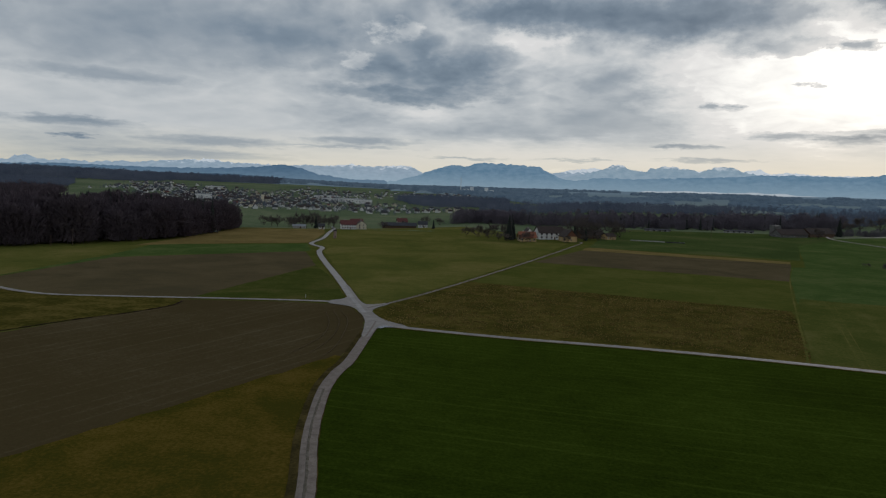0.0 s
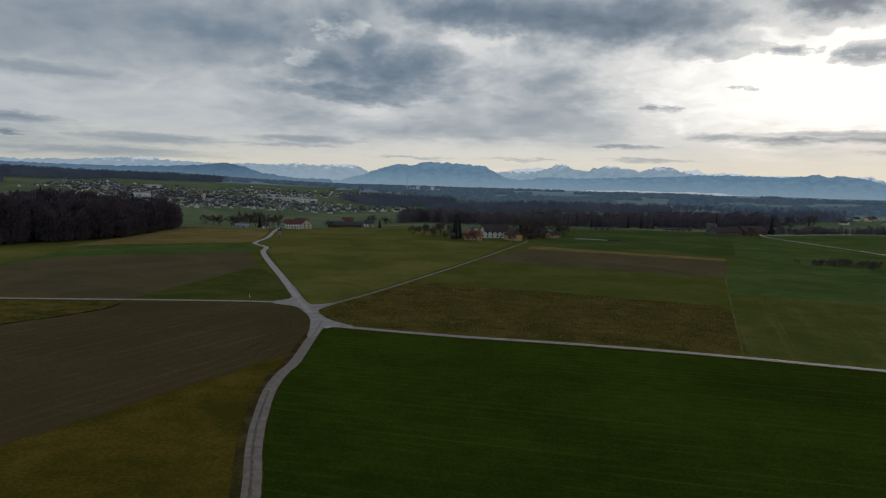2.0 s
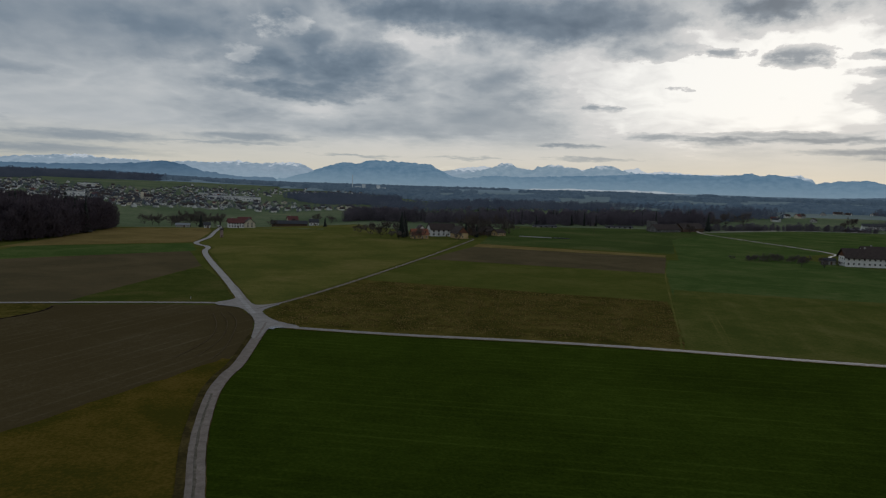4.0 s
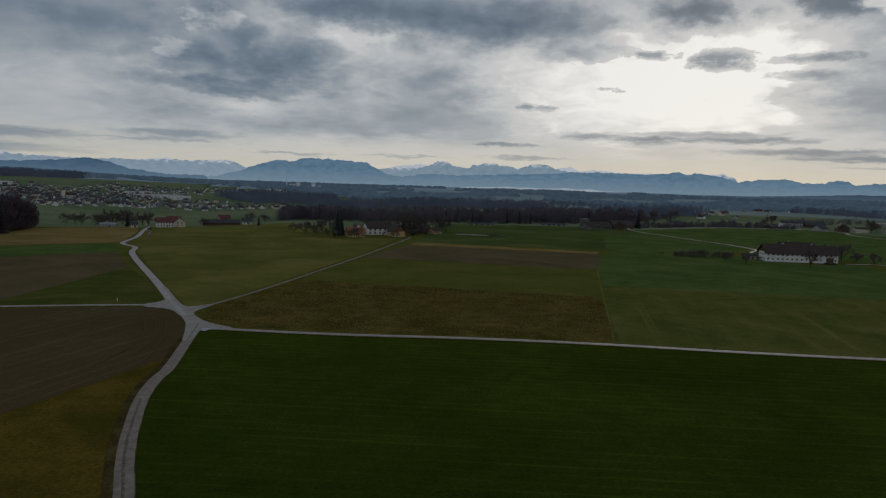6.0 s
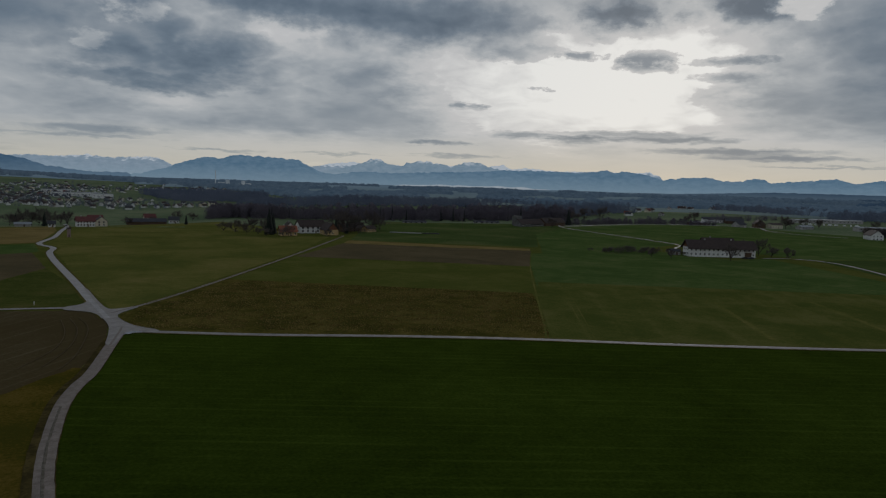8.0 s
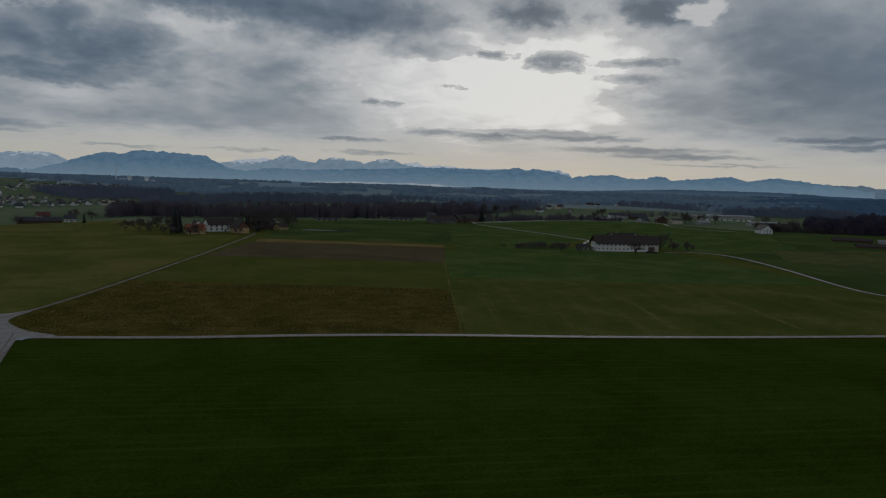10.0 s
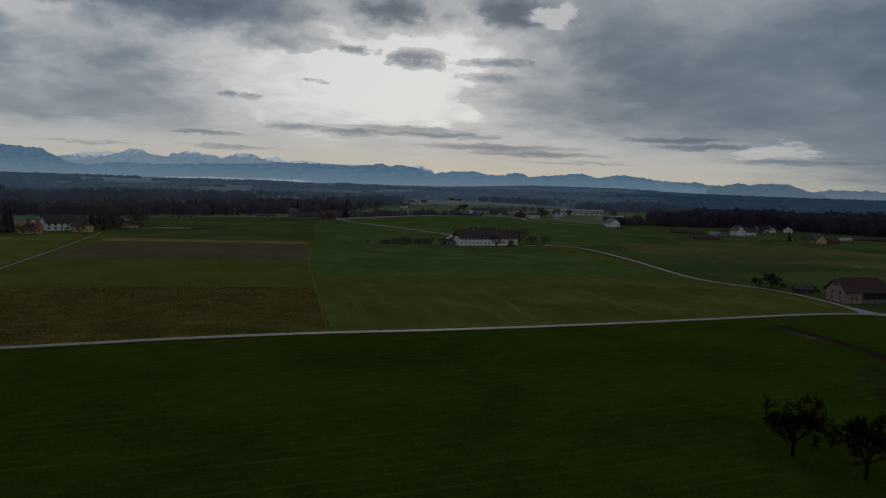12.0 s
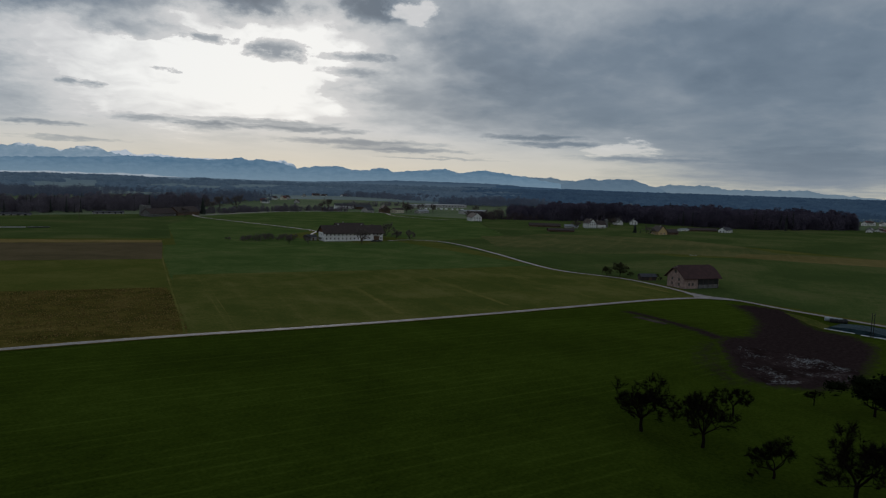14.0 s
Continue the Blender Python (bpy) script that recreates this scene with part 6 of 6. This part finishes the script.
# ---------------------------------------------------------------- the town in the valley
KINDS = []
for k, (l, w, e, r, wall, roof) in enumerate([(10, 8, 3.6, 6.6, PLASTER, ROOF_BROWN), (11, 8, 4.0, 7.0, PLASTER_CREAM, ROOF_BROWN), (9, 7, 3.2, 6.0, PLASTER, ROOF_GREY), (12, 9, 4.8, 8.0, PLASTER_GREY, ROOF_BROWN), (10, 8, 4.0, 7.2, PLASTER_CREAM, ROOF_RED),
                                              (14, 10, 6.0, 9.0, PLASTER_CREAM, ROOF_GREY), (9, 8, 3.5, 6.4, PLASTER_GREY, ROOF_BROWN), (11, 8, 3.8, 7.0, PLASTER, ROOF_GREY)]):
    label = ["white house with a brown roof", "cream house with a brown roof", "small white house with a grey roof", "large grey house with a brown roof", "cream house with a red roof", "tall cream house with a grey roof", "grey house with a brown roof",
             "white house with a grey roof"][k]
    KINDS.append(house("house", -400 - 20 * k, 1500, 10 * k, l, w, e, r, wall, roof, label + " in the town", "house", ((e - 1.5, 3),), 1, WINDOW, 1, "town houses", doors=0, sides=(-1,)))
rng = random.Random(21)
taken = [(-383, 1475)]
for cx, cy, sx, sy, count in [(-375, 1330, 90, 55, 36), (-330, 1240, 60, 30, 12), (-420, 1480, 110, 80, 48), (-500, 1620, 110, 90, 40), (-400, 1750, 110, 110, 26), (-600, 1900, 130, 110, 24), (-480, 2000, 110, 110, 14), (-560, 1330, 60, 40, 8),
                              (-830, 1950, 60, 90, 12), (-900, 2200, 90, 110, 10), (-260, 1640, 50, 60, 10), (-200, 1420, 60, 25, 12), (-80, 1385, 50, 10, 9), (0, 1290, 45, 12, 10), (-280, 2150, 90, 100, 8), (-150, 1560, 60, 40, 10)]:
    for _ in range(count):
        for _ in range(12):
            x, y = rng.gauss(cx, sx * 0.6), rng.gauss(cy, sy * 0.6)
            if all((x - a) ** 2 + (y - b) ** 2 > 330 for a, b in taken):
                taken.append((x, y))
                copy_thing(KINDS[rng.randrange(8)], pose(x, y, ground_at(x, y), 0, 0, rng.choice((8, 15, 98, 105, 60, -30)) + rng.uniform(-8, 8)) @ Matrix.Scale(rng.uniform(0.65, 0.9), 4))
                break
for cx, cy, count in [(1105, 1290, 6), (962, 1218, 5), (1000, 1335, 5), (915, 1440, 4), (705, 1000, 4), (1180, 1180, 4), (830, 1180, 3)]:
    for _ in range(count):
        x, y = rng.gauss(cx, 30), rng.gauss(cy, 22)
        copy_thing(KINDS[rng.randrange(8)], pose(x, y, ground_at(x, y), 0, 0, rng.uniform(0, 180)))
for x, y, t, l, w, e in [(-275, 1720, 8, 52, 20, 7), (-225, 1700, 8, 46, 18, 8), (-190, 1640, 10, 40, 20, 9), (-310, 1830, 5, 60, 22, 7), (-540, 1310, -20, 30, 12, 8), (-500, 1450, 10, 34, 14, 9), (-640, 1950, 20, 50, 16, 8)]:
    hall = thing("hall", pose(x, y, ground_at(x, y), 0, 0, t), "long pale industrial hall in the town", "hall", "town halls")
    bm = bmesh.new()
    box(bm, -l / 2, l / 2, -w / 2, w / 2, -1, e)
    part("wall", bm, PLASTER, hall)
    bm = bmesh.new()
    prism(bm, [(-w / 2 - 0.3, e + 0.01), (w / 2 + 0.3, e + 0.01), (w / 2 + 0.3, e + 0.5), (0, e + 1.2), (-w / 2 - 0.3, e + 0.5)], -l / 2 - 0.3, l / 2 + 0.3)
    part("roof", bm, ROOF_METAL, hall)
    for k in range(int(l / 7)):
        put_window(hall, WINDOW_WIDE, -l / 2 + 3.5 + 7 * k, -w / 2 - 0.01, e * 0.55, 0)
# the many small houses farther back in the town
far_rng, walls, dark_walls, roofs, grey_roofs = random.Random(5), [], [], [], []
wall_kind = ([(-4, -3.2, -1), (4, -3.2, -1), (4, 3.2, -1), (-4, 3.2, -1), (-4, -3.2, 3.2), (4, -3.2, 3.2), (4, 3.2, 3.2), (-4, 3.2, 3.2), (-4, 0, 5.9), (4, 0, 5.9)],
             [(0, 1, 5), (0, 5, 4), (1, 2, 6), (1, 6, 5), (2, 3, 7), (2, 7, 6), (3, 0, 4), (3, 4, 7), (5, 6, 9), (4, 8, 7)])
roof_kind = ([(-4.5, -3.8, 2.8), (4.5, -3.8, 2.8), (4.5, 0, 6.2), (-4.5, 0, 6.2), (4.5, 3.8, 2.8), (-4.5, 3.8, 2.8), (-4.5, -3.8, 2.55), (4.5, -3.8, 2.55), (4.5, 3.8, 2.55), (-4.5, 3.8, 2.55), (-4.5, 0, 5.95), (4.5, 0, 5.95)],
             [(0, 1, 2), (0, 2, 3), (3, 2, 4), (3, 4, 5), (6, 10, 11), (6, 11, 7), (10, 9, 8), (10, 8, 11), (0, 6, 7), (0, 7, 1), (5, 4, 8), (5, 8, 9), (0, 3, 10), (0, 10, 6), (3, 5, 9), (3, 9, 10), (1, 7, 11), (1, 11, 2), (2, 11, 8), (2, 8, 4)])
for cx, cy, sx, sy, count in [(-780, 1850, 60, 90, 60), (-640, 1720, 90, 110, 90), (-560, 1600, 80, 110, 70), (-420, 1560, 90, 130, 90), (-330, 1330, 60, 110, 60), (-280, 1700, 70, 120, 50), (-300, 2100, 90, 160, 50), (-420, 2250, 90, 160, 50), (-140, 1330, 50, 35, 26),
                              (-20, 1275, 55, 14, 26), (-60, 2350, 120, 130, 50), (60, 2500, 60, 60, 20), (-850, 2150, 70, 90, 20), (-200, 1230, 50, 40, 16)]:
    for _ in range(count):
        x, y = far_rng.gauss(cx, sx * 0.75), far_rng.gauss(cy, sy * 0.75)
        if all((x - a) ** 2 + (y - b) ** 2 > 230 for a, b in taken):
            taken.append((x, y))
            spot = (0, x, y, ground_at(x, y), far_rng.uniform(0.75, 1.25), radians(far_rng.choice((10, 20, 100, 110, 60))) + far_rng.uniform(-0.2, 0.2))
            (walls if far_rng.random() < 0.85 else dark_walls).append(spot)
            (roofs if far_rng.random() < 0.6 else grey_roofs).append(spot)
rows_of = thing("town_houses", Matrix(), "many small pale houses with dark roofs in the valley", "houses", kind="stuff")
for name, kind, spots_, tone in (("white_walls", wall_kind, walls, PLASTER), ("grey_walls", wall_kind, dark_walls, PLASTER_GREY), ("brown_roofs", roof_kind, roofs, ROOF_BROWN), ("grey_roofs", roof_kind, grey_roofs, ROOF_GREY)):
    part(name, scatter_mesh(name, tone, [kind], spots_), None, rows_of)
town_trees = []
for x, y in taken:
    for _ in range(3):
        a, d = rng.uniform(0, math.tau), rng.uniform(7, 45)
        town_trees.append((rng.randrange(4), x + d * math.cos(a), y + d * math.sin(a), ground_at(x, y) - 0.5, rng.uniform(0.22, 0.55), a))
# Garden trees wear the ridge tone: painted haze and a faint glow.
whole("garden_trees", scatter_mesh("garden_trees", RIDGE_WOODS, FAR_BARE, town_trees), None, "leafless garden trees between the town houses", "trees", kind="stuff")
# the church
z = ground_at(-383, 1475)
church = thing("church", pose(-383, 1475, z, 0, 0, 12) @ Matrix.Scale(0.6, 4), "cream church with a square tower and dark cap", "church")
bm = bmesh.new()
box(bm, -5, 5, -5, 5, -1, 26)
part("tower", bm, PLASTER_CREAM, church)
bm = bmesh.new()
box(bm, -5.4, 5.4, -5.4, 5.4, 26, 26.6)
tube(bm, (0, 0, 26.6), (0, 0, 30), 5.2, 3.4, 8)
tube(bm, (0, 0, 30), (0, 0, 38), 3.4, 0.15, 8)
part("spire", bm, ROOF_GREY, church, "dark capped spire")
bm = bmesh.new()
prism(bm, gable_outline(14, 11, 18, 1), 5, 34)
part("nave", bm, PLASTER_CREAM, church)
bm = bmesh.new()
prism(bm, [(-7.8, 10.3), (0, 18.1), (7.8, 10.3), (7.8, 10.8), (0, 18.7), (-7.8, 10.8)], 4.5, 35)
part("roof", bm, ROOF_BROWN, church)
for k in range(4):
    put_window(church, WINDOW_WIDE, 10 + 6 * k, -7.01, 6, 0)
# the works with its chimney, far out in the plain; haze is painted into its glowing tone
z = ground_at(57, 2500)
works = thing("factory", pose(57, 2500, z), "distant pale factory with a tall chimney", "factory")
bm = bmesh.new()
tube(bm, (0, 0, -2), (0, 0, 62), 1.7, 1.0, 12)
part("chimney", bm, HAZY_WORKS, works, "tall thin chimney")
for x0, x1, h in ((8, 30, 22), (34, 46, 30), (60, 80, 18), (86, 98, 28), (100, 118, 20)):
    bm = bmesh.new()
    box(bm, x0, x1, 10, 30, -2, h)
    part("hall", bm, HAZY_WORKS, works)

# ---------------------------------------------------------------- small things
def pole(x, y, h, label, material=None):
    ob = thing("utility_pole", pose(x, y, ground_at(x, y)), label, "pole")
    bm = bmesh.new()
    tube(bm, (0, 0, -0.3), (0, 0, h), 0.14, 0.10, 7)
    part("mast", bm, material or TIMBER, ob)
    bm = bmesh.new()
    box(bm, -0.8, 0.8, -0.06, 0.06, h - 0.6, h - 0.46)
    part("crossarm", bm, material or TIMBER, ob)


for x, y, h in ((-229, 406, 6.5), (-220.6, 413.7, 10), (-178, 497, 5), (250, 652, 11)):
    pole(x, y, h, "weathered wooden utility pole at a field edge")
for x, y in ((246.4, 40.9), (246.8, 40.3)):
    pole(x, y, 7.6, "slender dark utility pole standing by the silage", RUBBER)

clamp = thing("silage_clamp", pose(254, 44, 0.02, 0, 0, -8), "low silage heap under a dark teal sheet", "silage clamp")
bm = bmesh.new()
prism(bm, [(-10, -0.1), (10, -0.1), (8.5, 0.9), (3, 1.4), (-3, 1.4), (-8.5, 0.9)], -5.0, 5.0)
part("sheet", bm, TARP, clamp)
for k in range(2):
    bm = bmesh.new()
    for q in range(6):
        box(bm, -6.4 + 1.0 * k, -5.8 + 1.0 * k, -10 + 11 * k + 1.5 * q, -8.6 + 11 * k + 1.5 * q, 0.0, 0.22, 0.06)
    part("sandbags", bm, WHITE_EDGE, clamp, "row of white sandbags")
for k in range(9):
    bm = bmesh.new()
    tube(bm, (0, -0.65, 0.7), (0, 0.65, 0.7), 0.7, 0.7, 14)
    bmesh.ops.bevel(bm, geom=[e for e in bm.edges if abs(e.verts[0].co.y - e.verts[1].co.y) < 0.01], offset=0.12, segments=2, affect="EDGES")
    row, q = k // 5, k % 5
    # The second row and the last bale of the first are dark.
    pale = row == 0 and q < 4
    whole("silage_bale", bm, WRAP if pale else RUBBER, "round silage bale in pale wrap" if pale else "round dark silage bale", "bale", "silage bales", m=pose(267.0 - 1.5 * row + 0.3 * q, 57.8 - 1.35 * q - 1.9 * row, 0.06, 0, 0, 14))



def car(x, y, turn, label):
    ob = thing("car", pose(x, y, ground_at(x, y) + 0.02, 0, 0, turn), label, "car")
    bm = bmesh.new()
    prism(bm, [(-2.1, 0.3), (2.1, 0.3), (2.15, 0.75), (1.3, 0.95), (0.7, 1.42), (-1.2, 1.45), (-1.95, 0.95), (-2.15, 0.8)], -0.85, 0.85)
    bmesh.ops.bevel(bm, geom=list(bm.edges), offset=0.06, segments=2, affect="EDGES")
    part("body", bm, PAINT_DARK, ob)
    for sx in (-1, 1):
        bm = bmesh.new()
        prism(bm, [(-1.0, 0.98), (0.95, 0.98), (0.6, 1.32), (-0.9, 1.34)], sx * 0.86 - 0.01, sx * 0.86 + 0.01)
        part("side_window", bm, GLASS, ob)
        for sy in (-1.3, 1.3):
            bm = bmesh.new()
            tube(bm, (sx * 0.68, sy, 0.33), (sx * 0.9, sy, 0.33), 0.33, 0.33, 14)
            part("wheel", bm, RUBBER, ob)


def van(x, y, turn):
    ob = thing("van", pose(x, y, ground_at(x, y) + 0.02, 0, 0, turn), "white delivery van parked before a workshop hall", "van", "parked vans")
    bm = bmesh.new()
    prism(bm, [(-2.9, 0.4), (2.9, 0.4), (2.9, 2.5), (-1.6, 2.6), (-2.4, 1.5), (-2.9, 1.3)], -1.0, 1.0)
    bmesh.ops.bevel(bm, geom=list(bm.edges), offset=0.08, segments=2, affect="EDGES")
    part("body", bm, WHITE_EDGE, ob)
    bm = bmesh.new()
    prism(bm, [(-2.42, 1.52), (-1.72, 2.44), (-1.76, 2.48), (-2.48, 1.54)], -0.85, 0.85)
    part("windscreen", bm, GLASS, ob)
    for sx in (-1, 1):
        for sy in (-1.9, 1.9):
            bm = bmesh.new()
            tube(bm, (sx * 0.8, sy, 0.38), (sx * 1.04, sy, 0.38), 0.38, 0.38, 12)
            part("wheel", bm, RUBBER, ob)


for k in range(9):
    van(876 + 5.2 * k, 826 - 7.4 * k + (k % 3), 60 + 25 * (k % 4))
car(345.5, 372.0, 70, "dark car parked before the white farmhouse")
car(349.5, 370.6, 80, "dark car parked before the white farmhouse")
car(-101.5, 641, 10, "dark car parked beside the lane")

# long low clamp walls in the far field
for x0, y0, x1, y1, mtl, label in ((160, 596, 186, 585, CONCRETE, "low pale concrete wall in the field"), (187, 585, 201, 580, PAINT_DARK, "low dark covered heap in the field")):
    bm = bmesh.new()
    l = math.hypot(x1 - x0, y1 - y0)
    box(bm, -l / 2, l / 2, -0.4, 0.4, -0.3, 0.9, 0.05)
    whole("field_wall", bm, mtl, label, "wall", m=pose((x0 + x1) / 2, (y0 + y1) / 2, 0, 0, 0, math.degrees(math.atan2(y1 - y0, x1 - x0))))
post = thing("marker_post", pose(-49.5, 252, 0.05), "small white marker post at the field edge", "post")
bm = bmesh.new()
box(bm, -0.08, 0.08, -0.08, 0.08, -0.1, 1.1, 0.02)
part("shaft", bm, FRAME, post)

# puddles on the mud and at the fork
lay("puddle", [(-18.6, 201.3), (-18.0, 203.4), (-16.5, 204.6), (-14.6, 203.4), (-13.5, 202.4), (-16.0, 202.3), (-17.2, 200.2)], PUDDLE, "shallow shining puddle at the lane fork", "puddle", 0.1, 1.0)

# overhead line before the wood
for z0, z1, dx in ((6.2, 9.6, 0.0), (5.9, 9.2, 0.7)):
    bm = bmesh.new()
    ends = [Vector((-330 + dx, 312, z0 + 3)), Vector((-229 + dx, 406, z0)), Vector((-220.6 + dx, 413.7, z1)), Vector((-178 + dx, 497, 4.8))]
    for a, b in zip(ends, ends[1:]):
        last = a
        for k in range(1, 9):
            f = k / 8
            p = a.lerp(b, f) - Vector((0, 0, 4 * f * (1 - f) * (b - a).length * 0.012))
            tube(bm, last, p, 0.02, 0.02, 3)
            last = p
    whole("overhead_wire", bm, RUBBER, "thin dark overhead wire along the wood", "cable", "overhead wires")

# small transformer tower by the lane
tower = thing("transformer_tower", pose(-82, 527, 0.1, 0, 0, 15) @ Matrix.Scale(0.85, 4), "small grey transformer tower with a dark cap", "tower")
bm = bmesh.new()
box(bm, -1.2, 1.2, -1.2, 1.2, -0.3, 6.2, 0.04)
part("shaft", bm, STONE_PINK, tower)
bm = bmesh.new()
prism(bm, [(-1.6, 6.2), (1.6, 6.2), (1.6, 6.4), (0, 7.6), (-1.6, 6.4)], -1.6, 1.6)
part("cap", bm, ROOF_BROWN, tower, "dark tiled cap")
bm = bmesh.new()
box(bm, -0.45, 0.45, -1.26, -1.18, 0, 2.0, 0.02)
part("door", bm, TIMBER, tower, "brown wooden door")
